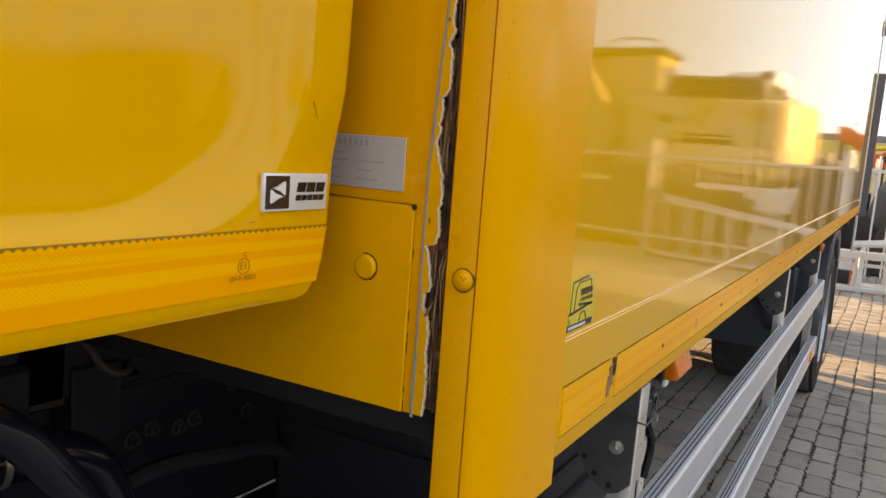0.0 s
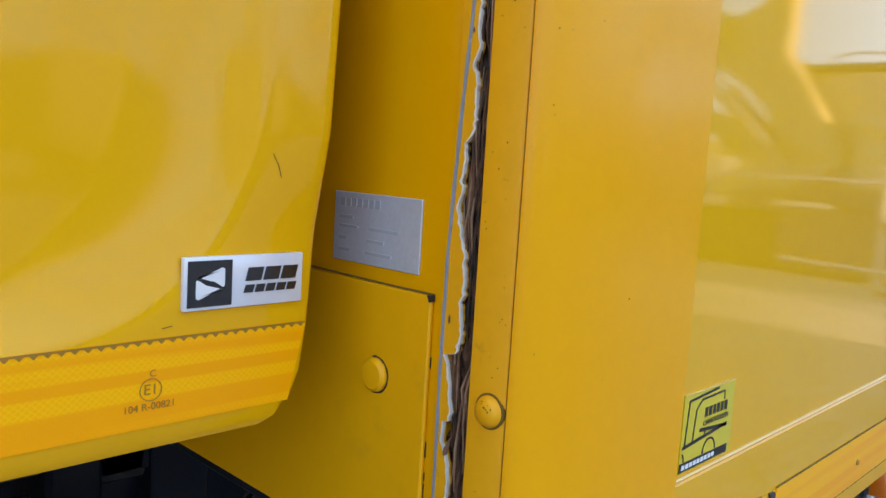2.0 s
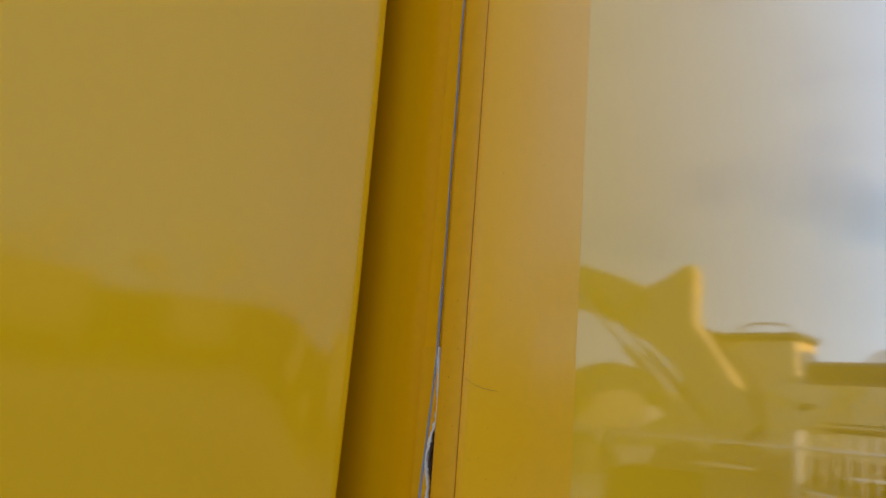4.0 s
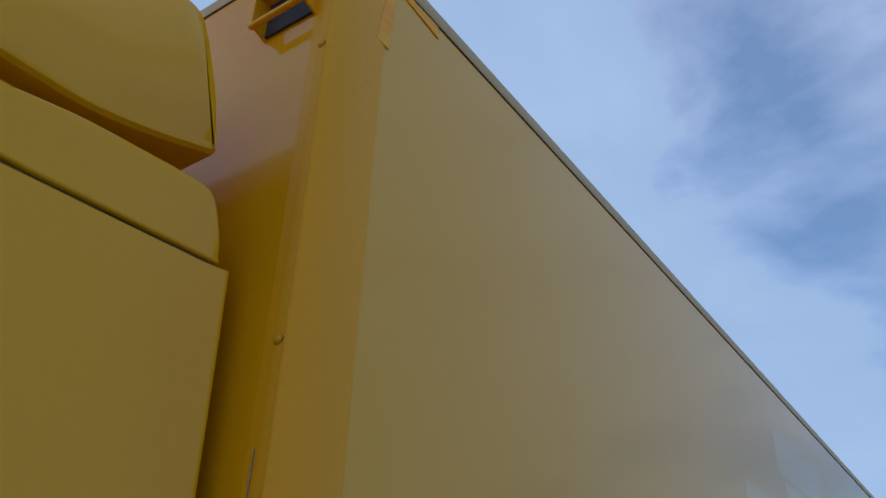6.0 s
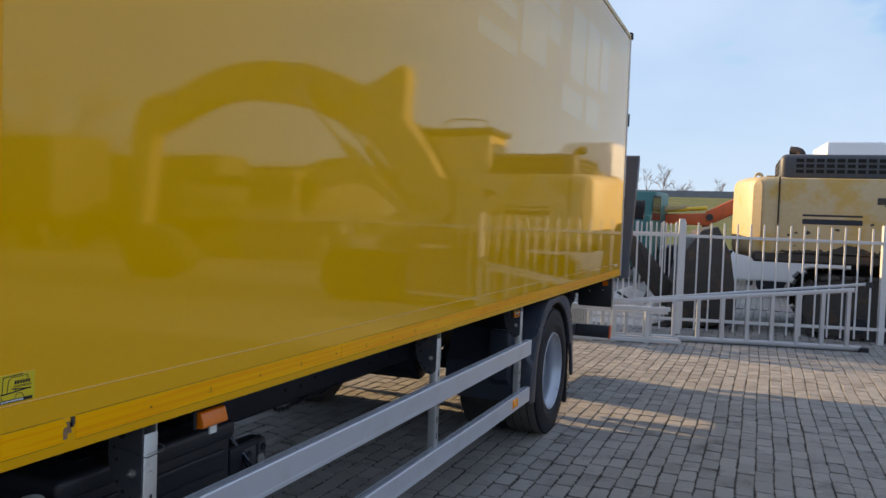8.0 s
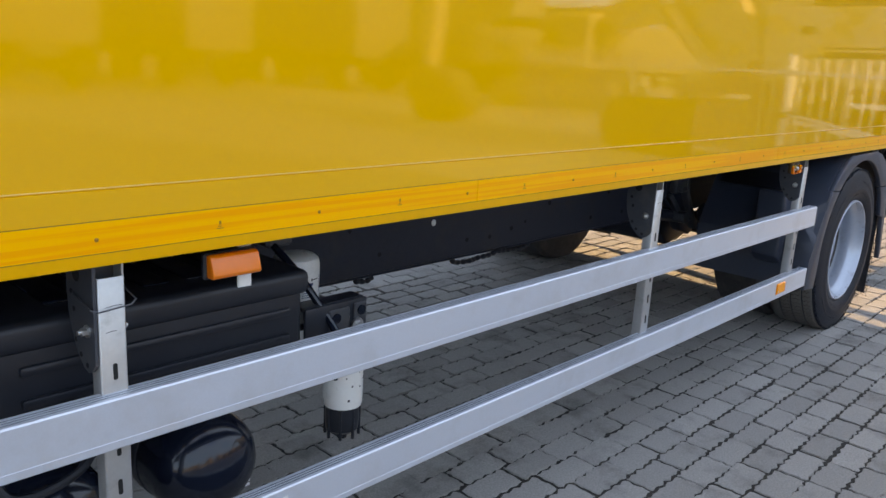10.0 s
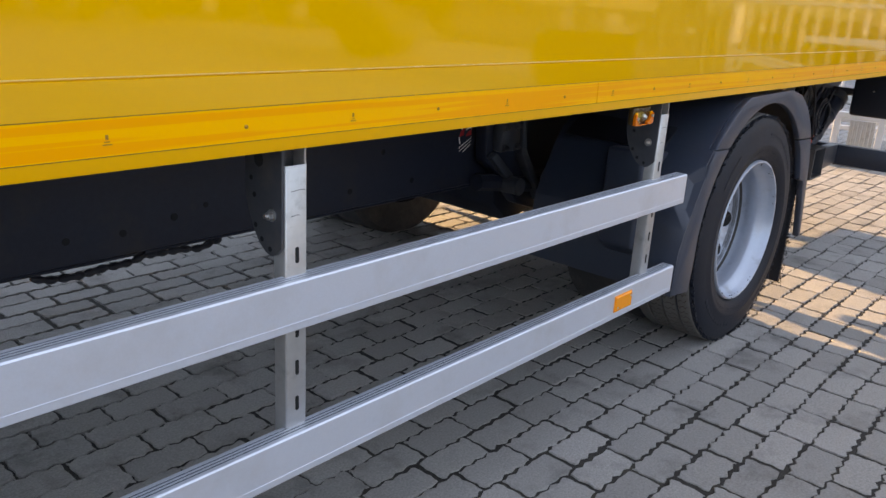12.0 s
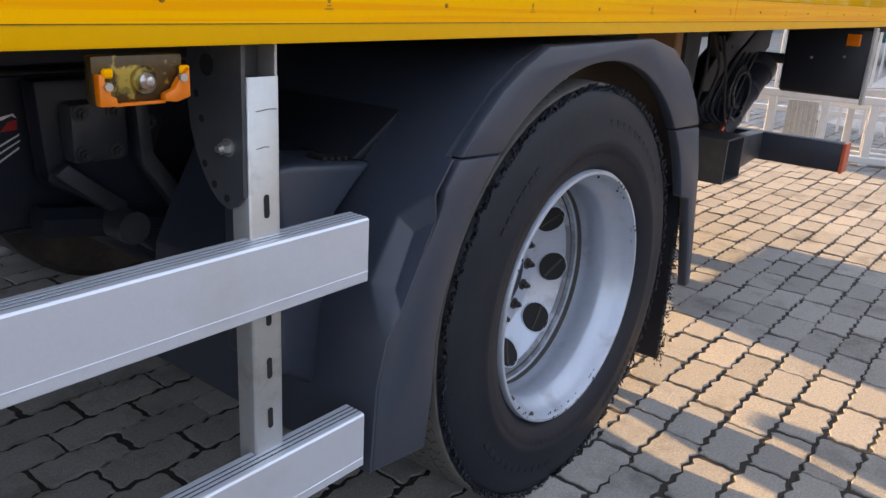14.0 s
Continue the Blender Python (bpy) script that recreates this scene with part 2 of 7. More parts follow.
exc_grey = surface("dark grey hood paint", (0.045, 0.052, 0.065), 0.5, vary=0.1, stain=(0.09, 0.09, 0.09), stain_at=(0.5, 0.9), stain_scale=3)
rust_steel = surface("rusty dark steel", (0.042, 0.037, 0.034), 0.7, vary=0.35, grain=25, stain=(0.15, 0.075, 0.035), stain_at=(0.56, 0.75), stain_scale=4, bump=0.6, bump_scale=60, depth=0.006)
track_dust = surface("dried mud on crawler tracks", (0.20, 0.165, 0.115), 0.9, vary=0.3, grain=9, stain=(0.13, 0.105, 0.075), stain_at=(0.45, 0.7), stain_scale=2)
orange_paint = surface("orange machine paint", (0.60, 0.10, 0.02), 0.42, vary=0.08, stain=(0.34, 0.09, 0.03), stain_at=(0.55, 0.85), stain_scale=3)
teal_paint = surface("teal truck paint", (0.005, 0.115, 0.108), 0.45, vary=0.1, stain=(0.01, 0.09, 0.09), stain_at=(0.5, 0.8), stain_scale=1.5)
white_van = surface("white van paint", (0.72, 0.73, 0.75), 0.2, vary=0.03, coat=0.5, stain=(0.55, 0.55, 0.55), stain_at=(0.6, 0.95), stain_scale=2)
dark_glass = surface("dark window glass", (0.012, 0.014, 0.018), 0.06, vary=0.1, coat=0.5)
concrete = surface("grey concrete barrier", (0.20, 0.21, 0.23), 0.85, vary=0.15, grain=6, stain=(0.13, 0.14, 0.15), stain_at=(0.4, 0.8), stain_scale=0.4)
grass = surface("rough winter grass", (0.11, 0.13, 0.035), 0.9, vary=0.4, grain=3, stain=(0.19, 0.17, 0.07), stain_at=(0.45, 0.7), stain_scale=0.5, bump=1, bump_scale=8, depth=0.1)
far_paint = surface("weathered brown trailer skin", (0.17, 0.145, 0.11), 0.6, vary=0.2, grain=2, stain=(0.12, 0.10, 0.075), stain_at=(0.45, 0.6), stain_scale=0.6)
bark = surface("bare bark", (0.16, 0.13, 0.105), 0.9, vary=0.3)


def tape_material():
    """Amber reflective film with its net of small diamond cells and darker bands along it."""
    m = bpy.data.materials.new("amber reflective film")
    m.use_nodes = True
    n, l = m.node_tree.nodes, m.node_tree.links
    b = n["Principled BSDF"]
    tc = n.new("ShaderNodeTexCoord")
    sep = n.new("ShaderNodeSeparateXYZ")
    l.new(tc.outputs["Object"], sep.inputs[0])

    def math_(op, a, c=None):
        t = n.new("ShaderNodeMath")
        t.operation = op
        for i, v in ((0, a), (1, c)):
            if v is None:
                continue
            if isinstance(v, (int, float)):
                t.inputs[i].default_value = v
            else:
                l.new(v, t.inputs[i])
        return t.outputs[0]
    x, z = math_("MULTIPLY", sep.outputs[0], 1 / 0.0040), math_("MULTIPLY", sep.outputs[2], 1 / 0.0036)
    edges = []
    for s in (1, -1):
        v = math_("FRACT", math_("ADD", x, math_("MULTIPLY", z, s)))
        edges.append(math_("ABSOLUTE", math_("SUBTRACT", v, 0.5)))
    net = math_("MAXIMUM", edges[0], edges[1])
    band = n.new("ShaderNodeTexNoise")
    band.inputs["Scale"].default_value, band.inputs["Detail"].default_value = 1.0, 2.0
    mp = n.new("ShaderNodeMapping")
    mp.inputs["Scale"].default_value = (0.9, 1, 95)
    l.new(tc.outputs["Object"], mp.inputs[0])
    l.new(mp.outputs[0], band.inputs["Vector"])
    r = n.new("ShaderNodeValToRGB")
    r.color_ramp.elements[0].position, r.color_ramp.elements[0].color = 0.41, (1.0, 0.43, 0.001, 1)
    r.color_ramp.elements[1].position, r.color_ramp.elements[1].color = 0.48, (1.0, 0.57, 0.003, 1)
    l.new(net, r.inputs["Fac"])
    mix = n.new("ShaderNodeMix")
    mix.data_type = "RGBA"
    br = n.new("ShaderNodeValToRGB")
    br.color_ramp.elements[0].position, br.color_ramp.elements[1].position = 0.47, 0.53
    l.new(band.outputs["Fac"], br.inputs["Fac"])
    l.new(br.outputs["Color"], mix.inputs[0])
    l.new(r.outputs["Color"], mix.inputs[6])
    mix.inputs[7].default_value = (0.96, 0.365, 0.001, 1)
    l.new(mix.outputs[2], b.inputs["Base Color"])
    b.inputs["Roughness"].default_value = 0.28
    b.inputs["Specular IOR Level"].default_value = 0.20
    bp = n.new("ShaderNodeBump")
    bp.inputs["Strength"].default_value, bp.inputs["Distance"].default_value = 0.3, 0.0004
    l.new(net, bp.inputs["Height"])
    l.new(bp.outputs["Normal"], b.inputs["Normal"])
    return m


tape = tape_material()


def far_paving_material():
    """Beyond the single stones: the same rows as a fine pattern."""
    m = bpy.data.materials.new("paved yard")
    m.use_nodes = True
    n, l = m.node_tree.nodes, m.node_tree.links
    b = n["Principled BSDF"]
    tc = n.new("ShaderNodeTexCoord")
    br = n.new("ShaderNodeTexBrick")
    br.inputs["Color1"].default_value, br.inputs["Color2"].default_value = (0.31, 0.285, 0.25, 1), (0.25, 0.23, 0.205, 1)
    br.inputs["Mortar"].default_value = (0.10, 0.09, 0.075, 1)
    br.inputs["Scale"].default_value = 1.0
    br.inputs["Brick Width"].default_value, br.inputs["Row Height"].default_value = 0.22, 0.115
    br.inputs["Mortar Size"].default_value = 0.006
    l.new(tc.outputs["Object"], br.inputs["Vector"])
    ns = n.new("ShaderNodeTexNoise")
    ns.inputs["Scale"].default_value, ns.inputs["Detail"].default_value = 0.7, 6
    l.new(tc.outputs["Object"], ns.inputs["Vector"])
    mx = n.new("ShaderNodeMix")
    mx.data_type, mx.blend_type = "RGBA", "MULTIPLY"
    mx.inputs[0].default_value = 0.5
    l.new(br.outputs["Color"], mx.inputs[6])
    l.new(ns.outputs["Color"], mx.inputs[7])
    hs = n.new("ShaderNodeHueSaturation")
    hs.inputs["Saturation"].default_value, hs.inputs["Value"].default_value = 0.8, 1.25
    l.new(mx.outputs[2], hs.inputs["Color"])
    l.new(hs.outputs["Color"], b.inputs["Base Color"])
    b.inputs["Roughness"].default_value = 0.85
    return m


far_paving = far_paving_material()


# ---- mesh helpers ----
def box(bm, x0, x1, y0, y1, z0, z1, bevel=0.0, seg=1):
    m = Matrix.Translation(((x0 + x1) / 2, (y0 + y1) / 2, (z0 + z1) / 2)) @ Matrix.Diagonal((x1 - x0, y1 - y0, z1 - z0, 1))
    vs = bmesh.ops.create_cube(bm, size=1.0, matrix=m)["verts"]
    if bevel:
        es = list({e for v in vs for e in v.link_edges})
        bmesh.ops.bevel(bm, geom=es, offset=bevel, segments=seg, profile=0.5, affect="EDGES")
    return bm


def cyl(bm, p0, p1, r0, r1=None, seg=24, cap=True):
    p0, p1 = Vector(p0), Vector(p1)
    q = (p1 - p0).to_track_quat("Z", "Y").to_matrix().to_4x4()
    bmesh.ops.create_cone(bm, cap_ends=cap, segments=seg, radius1=r0, radius2=r0 if r1 is None else r1, depth=(p1 - p0).length,
                          matrix=Matrix.Translation((p0 + p1) / 2) @ q)
    return bm


AXES = {"x": ((1, 2), 0), "y": ((0, 2), 1), "z": ((0, 1), 2)}


def prism(bm, pts, axis, a0, a1, bevel=0.0, seg=2):
    """A closed outline (in the two other axes, in x, y, z order) pushed along an axis from a0 to a1."""
    (i, j), k = AXES[axis]
    rings = []
    for a in (a0, a1):
        ring = []
        for p in pts:
            c = [0.0, 0.0, 0.0]
            c[i], c[j], c[k] = p[0], p[1], a
            ring.append(bm.verts.new(c))
        rings.append(ring)
    fs = [bm.faces.new(rings[0]), bm.faces.new(rings[1][::-1])]
    for n in range(len(pts)):
        m = (n + 1) % len(pts)
        fs.append(bm.faces.new((rings[0][m], rings[0][n], rings[1][n], rings[1][m])))
    bmesh.ops.recalc_face_normals(bm, faces=fs)
    if bevel:
        bmesh.ops.bevel(bm, geom=list({e for f in fs for e in f.edges}), offset=bevel, segments=seg, profile=0.5, affect="EDGES")
    return bm


def lathe(bm, profile, centre, axis="y", seg=48, closed=False, cap=True):
    """Revolves (radius, height along the axis) round an axis."""
    centre = Vector(centre)
    (i, j), k = AXES[axis]
    rings = []
    for r, h in profile:
        ring = []
        for s in range(seg):
            a = 2 * math.pi * s / seg
            c = [0.0, 0.0, 0.0]
            c[i], c[j], c[k] = r * math.cos(a), r * math.sin(a), h
            ring.append(bm.verts.new(centre + Vector(c)))
        rings.append(ring)
    fs = []
    for a, b in zip(rings, rings[1:] + ([rings[0]] if closed else [])):
        for s in range(seg):
            t = (s + 1) % seg
            fs.append(bm.faces.new((a[s], a[t], b[t], b[s])))
    if cap and not closed:
        for ring in (rings[0], rings[-1]):
            if (ring[0].co - ring[1].co).length > 1e-5:
                fs.append(bm.faces.new(ring))
    bmesh.ops.recalc_face_normals(bm, faces=fs)
    return bm


def tube(bm, pts, r, seg=8):
    """A round bar along a line of points."""
    pts = [Vector(p) for p in pts]
    rings = []
    up = Vector((0.13, 0.29, 0.95)).normalized()
    for n, p in enumerate(pts):
        d = (pts[min(n + 1, len(pts) - 1)] - pts[max(n - 1, 0)]).normalized()
        s = d.cross(up).normalized()
        u = s.cross(d)
        rr = r[n] if isinstance(r, (list, tuple)) else r
        rings.append([bm.verts.new(p + rr * (math.cos(2 * math.pi * k / seg) * s + math.sin(2 * math.pi * k / seg) * u)) for k in range(seg)])
    fs = [bm.faces.new(rings[0]), bm.faces.new(rings[-1][::-1])]
    for a, b in zip(rings, rings[1:]):
        for k in range(seg):
            m = (k + 1) % seg
            fs.append(bm.faces.new((a[k], a[m], b[m], b[k])))
    bmesh.ops.recalc_face_normals(bm, faces=fs)
    return bm


def smooth_line(pts, n=6):
    """More points along a line, by Catmull-Rom."""
    p = [Vector(q) for q in pts]
    p = [2 * p[0] - p[1], *p, 2 * p[-1] - p[-2]]
    out = []
    for i in range(1, len(p) - 2):
        for s in range(n):
            t = s / n
            out.append(0.5 * (2 * p[i] + (p[i + 1] - p[i - 1]) * t + (2 * p[i - 1] - 5 * p[i] + 4 * p[i + 1] - p[i + 2]) * t * t
                              + (3 * p[i] - p[i - 1] - 3 * p[i + 1] + p[i + 2]) * t ** 3))
    return out + [p[-2]]


def mesh_of(name, bm, material, angle=35):
    me = bpy.data.meshes.new(name)
    bm.to_mesh(me)
    bm.free()
    me.shade_smooth()
    me.set_sharp_from_angle(angle=radians(angle))
    me.materials.append(material)
    return me


def place_under(ob, parent):
    ob.parent = parent
    m = Matrix.Identity(4)
    o = parent
    while o is not None:
        m = m @ o.matrix_basis.inverted() if o.parent is None else m
        o = o.parent
    ob.matrix_parent_inverse = m if parent.parent is None else Matrix.Identity(4)
    return ob


def part(name, bm, material, parent, label="", angle=35):
    ob = new(name, mesh_of(name, bm, material, angle))
    place_under(ob, parent)
    if label:
        tagged(ob, label=label)
    return ob


def thing(name, loc, label, category, group=""):
    ob = new(name)
    ob.empty_display_size = 0.2
    ob.location = loc
    ob.matrix_basis = Matrix.Translation(loc)
    return tagged(ob, label, category, group)


def B():
    return bmesh.new()


def hexnut(bm, c, axis, r, h):
    c, d = Vector(c), {"x": Vector((1, 0, 0)), "y": Vector((0, 1, 0)), "z": Vector((0, 0, 1))}[axis]
    cyl(bm, c, c + d * h * 0.25, r * 1.5, seg=20)
    cyl(bm, c + d * h * 0.25, c + d * h, r, seg=6)
    cyl(bm, c + d * h, c + d * h * 1.5, r * 0.55, seg=12)
    return bm


def letters(name, text, size, m, material, parent, label=""):
    """Flat lettering in the built-in font, as a mesh."""
    cu = bpy.data.curves.new(name, "FONT")
    cu.body, cu.size, cu.extrude = text, size, 0.0001
    cu.align_x, cu.align_y = "CENTER", "CENTER"
    tmp = bpy.data.objects.new(name, cu)
    scene.collection.objects.link(tmp)
    me = bpy.data.meshes.new_from_object(tmp.evaluated_get(bpy.context.evaluated_depsgraph_get()))
    bpy.data.objects.remove(tmp)
    me.transform(m)
    me.materials.clear()
    me.materials.append(material)
    ob = new(name, me)
    place_under(ob, parent)
    return tagged(ob, label=label) if label else ob


# lettering on a side facing -y, with its middle at (x, y, z)
def on_side(x, y, z):
    return Matrix.Translation((x, y, z)) @ Matrix.Rotation(radians(90), 4, "X")


# ---- the ground ----
GROUND_Z = -0.014
bm = B()
bmesh.ops.create_grid(bm, x_segments=2, y_segments=2, size=1500)
bmesh.ops.translate(bm, verts=bm.verts, vec=(0, 0, GROUND_Z))
ground = tagged(new("ground", mesh_of("ground", bm, far_paving)), "wide yard paved with grey concrete stones", "ground", kind="structure")

# ---- the box truck ----
FRONT, REAR, WIDTH, BOTTOM, TOP = 0.42, 8.2, 2.55, 1.035, 3.64
POST = 0.588                      # where the corner post meets the side panel
MOULD, TAPE_T, TAPE_B = 1.170, 1.114, 1.059
truck = thing("box_truck", (4.0, 1.27, 0), "yellow box truck with glossy box body and torn front corner", "truck")


def build_box_body():
    # the side panel towards the camera, a thick sandwich wall
    bm = box(B(), POST, REAR - 0.03, 0.0, 0.05, MOULD + 0.0011, TOP - 0.055)
    side = part("side_panel", bm, yellow_gloss, truck, "large glossy yellow side panel of the box")
    bm = box(B(), POST + 0.3, REAR, WIDTH - 0.05, WIDTH, BOTTOM, TOP - 0.055)
    part("far_side_panel", bm, yellow_gloss, truck)
    # lower edge profile below the pale moulding
    bm = prism(B(), [(0.050, BOTTOM), (0.0, BOTTOM), (-0.002, BOTTOM + 0.003), (-0.002, TAPE_T - 0.001), (0.050, TAPE_T - 0.001)], "x", POST - 0.002, REAR - 0.03)
    sill = part("lower_edge_profile", bm, sill_yellow, truck, "yellow lower edge profile of the box")
    bm = prism(B(), [(0.050, TAPE_T - 0.0009), (-0.002, TAPE_T - 0.0009), (-0.002, MOULD - 0.004), (0.0, MOULD - 0.0022), (0.050, MOULD - 0.0022)], "x", POST - 0.002, REAR - 0.03)
    part("upper_edge_profile", bm, yellow_gloss, truck, "glossy yellow band between the moulding and the tape")
    bm = box(B(), POST, REAR - 0.03, -0.0008, 0.02, MOULD - 0.0022, MOULD - 0.0008)
    part("moulding_joint", bm, yellow_worn, truck)
    bm = prism(B(), [(0.02, MOULD - 0.0008), (-0.0016, MOULD - 0.0008), (-0.0024, MOULD), (-0.0012, MOULD + 0.0009), (0.02, MOULD + 0.0009)], "x", POST, REAR - 0.03)
    part("moulding", bm, moulding_light, truck, "thin pale moulding line along the box")
    # reflective film in lengths, with joints, rivets and stamps
    cuts = [(POST + 0.008, 0.752), (0.786, 2.0), (2.003, 4.0), (4.003, 6.0), (6.003, REAR - 0.06)]
    for a, b in cuts:
        bm = box(B(), a, b, -0.0032, -0.0018, TAPE_B, TAPE_T)
        film = part("reflective_tape", bm, tape, truck, "amber reflective tape with a diamond pattern")
        bm = box(B(), a, b, -0.0034, -0.0019, TAPE_T, TAPE_T + 0.0011)
        part("tape_edge", bm, groove_dark, film)
        bm = box(B(), a, b, -0.0033, -0.0019, TAPE_B - 0.0012, TAPE_B)
        part("tape_edge", bm, groove_dark, film)
        x = 1.2575 - 0.4705
        while x < a + 0.02:
            x += 0.4705
        while x < b - 0.02:
            bm = box(B(), x - 0.007, x + 0.007, -0.0036, -0.0033, TAPE_B + 0.016, TAPE_B + 0.0175)
            box(bm, x - 0.004, x + 0.004, -0.0036, -0.0033, TAPE_B + 0.020, TAPE_B + 0.0215)
            box(bm, x - 0.0022, x + 0.0022, -0.0036, -0.0033, TAPE_B + 0.024, TAPE_B + 0.031)
            part("approval_stamp", bm, tape_ink, film)
            x += 0.4705
    for n in range(19):
        x = 1.0225 + 0.4705 * n
        if x > REAR - 0.1:
            break
        bm = B()
        lathe(bm, [(0.0036, -0.0028), (0.0033, -0.0045), (0.002, -0.0054), (0.0002, -0.0056)], (x, 0, TAPE_B + 0.024), "y", 12)
        part("blind_rivet", bm, tape_ink, sill)
    # torn end of the film at its first joint
    rng = random.Random(4)
    for x0, z0, z1 in ((0.757, 1.066, 1.092), (0.766, 1.078, 1.104), (0.774, 1.090, 1.113)):
        pts = []
        for k in range(7):
            pts.append((x0 - 0.005 + rng.uniform(-0.003, 0.003), z0 + (z1 - z0) * k / 6))
        for k in range(6, -1, -1):
            pts.append((x0 + 0.006 + rng.uniform(-0.003, 0.003), z0 + (z1 - z0) * k / 6))
        bm = prism(B(), pts, "y", -0.0042, -0.0022)
        part("torn_tape_end", bm, rust_steel if z0 > 1.08 else splinter_wood, truck, "torn scuffed end of the tape")
    # roof rail, far edges, roof, rear frame
    bm = prism(B(), [(0.05, TOP - 0.055), (-0.004, TOP - 0.055), (-0.006, TOP - 0.05), (-0.006, TOP - 0.012), (0.006, TOP), (0.05, TOP)], "x", POST - 0.16, REAR)
    part("roof_rail", bm, roof_trim, truck, "chalky faded roof rail along the box top")
    bm = box(B(), POST - 0.1, REAR, -0.003, 0.03, TOP - 0.0585, TOP - 0.055)
    part("roof_joint", bm, crack_dirt, truck)
    bm = box(B(), FRONT, REAR, 0.03, WIDTH - 0.03, TOP - 0.03, TOP - 0.004)
    part("roof_panel", bm, yellow_satin, truck)
    bm = box(B(), FRONT + 0.06, REAR, 0.03, WIDTH - 0.03, BOTTOM + 0.045, BOTTOM + 0.08)
    part("floor_panel", bm, chassis_paint, truck)
    bm = box(B(), REAR - 0.028, REAR + 0.03, -0.006, 0.055, BOTTOM - 0.004, TOP + 0.004, 0.006)
    frame_rear = part("rear_corner_post", bm, galvanised, truck, "grey metal rear corner post")
    bm = box(B(), REAR - 0.03, REAR + 0.03, 0.06, WIDTH, BOTTOM, TOP, 0.004)
    part("rear_door", bm, yellow_satin, truck)
    bm = box(B(), REAR - 0.02, REAR + 0.055, -0.02, 0.02, TOP - 0.05, TOP + 0.02, 0.006)
    part("corner_cap", bm, rubber, frame_rear)
    for z in (2.66, 1.75):
        bm = cyl(B(), (REAR + 0.045, 0.0, z), (REAR + 0.045, 0.0, z + 0.13), 0.018, seg=12)
        box(bm, REAR + 0.02, REAR + 0.05, -0.012, 0.03, z + 0.02, z + 0.11, 0.004)
        part("hinge", bm, black_plastic, frame_rear)
    # patches of old film near the top front corner
    for pts in ([(0.560, 3.322), (0.606, 3.320), (0.616, 3.505), (0.610, 3.560), (0.590, 3.575)], [(0.618, 3.560), (0.640, 3.578), (0.812, 3.578), (0.816, 3.535)]):
        bm = prism(B(), pts, "y", -0.0035, 0.0)
        part("old_film_patch", bm, tape, truck, "leftover patch of faded orange film")
    # cleaner shapes where lettering once stuck to the panel
    for pts in GHOSTS:
        bm = prism(B(), pts, "y", -0.0003, 0.002)
        part("lettering_trace", bm, yellow_ghost, side, "paler trace of removed lettering")
    return side


yellow_ghost = surface("less faded yellow", (0.82, 0.44, 0.02), 0.04, coat=0.24, vary=0.02, wave=0.0012, wave_scale=1.6)


def slant(x0, x1, z0, z1, lean=0.12):
    return [(x0, z0), (x1, z0), (x1 + lean * (z1 - z0), z1), (x0 + lean * (z1 - z0), z1)]


GHOSTS = [slant(3.33, 4.02, 2.77, 2.86), slant(3.34, 4.05, 2.56, 2.66), slant(4.05, 5.05, 3.05, 3.30), slant(4.12, 4.72, 2.62, 3.03), slant(4.76, 5.10, 2.85, 3.03),
          slant(5.42, 5.92, 2.70, 3.26), slant(6.00, 6.50, 2.75, 3.28), slant(6.60, 7.00, 2.80, 3.30), slant(5.20, 5.90, 2.42, 2.62), slant(6.05, 6.60, 2.42, 2.66)]
build_box_body()


def ellipse_corner(cx, cy, rx, ry, n):
    """From the front face round to the side face."""
    return [(cx - rx * math.cos(0.5 * math.pi * k / n), cy - ry * math.sin(0.5 * math.pi * k / n)) for k in range(n + 1)]


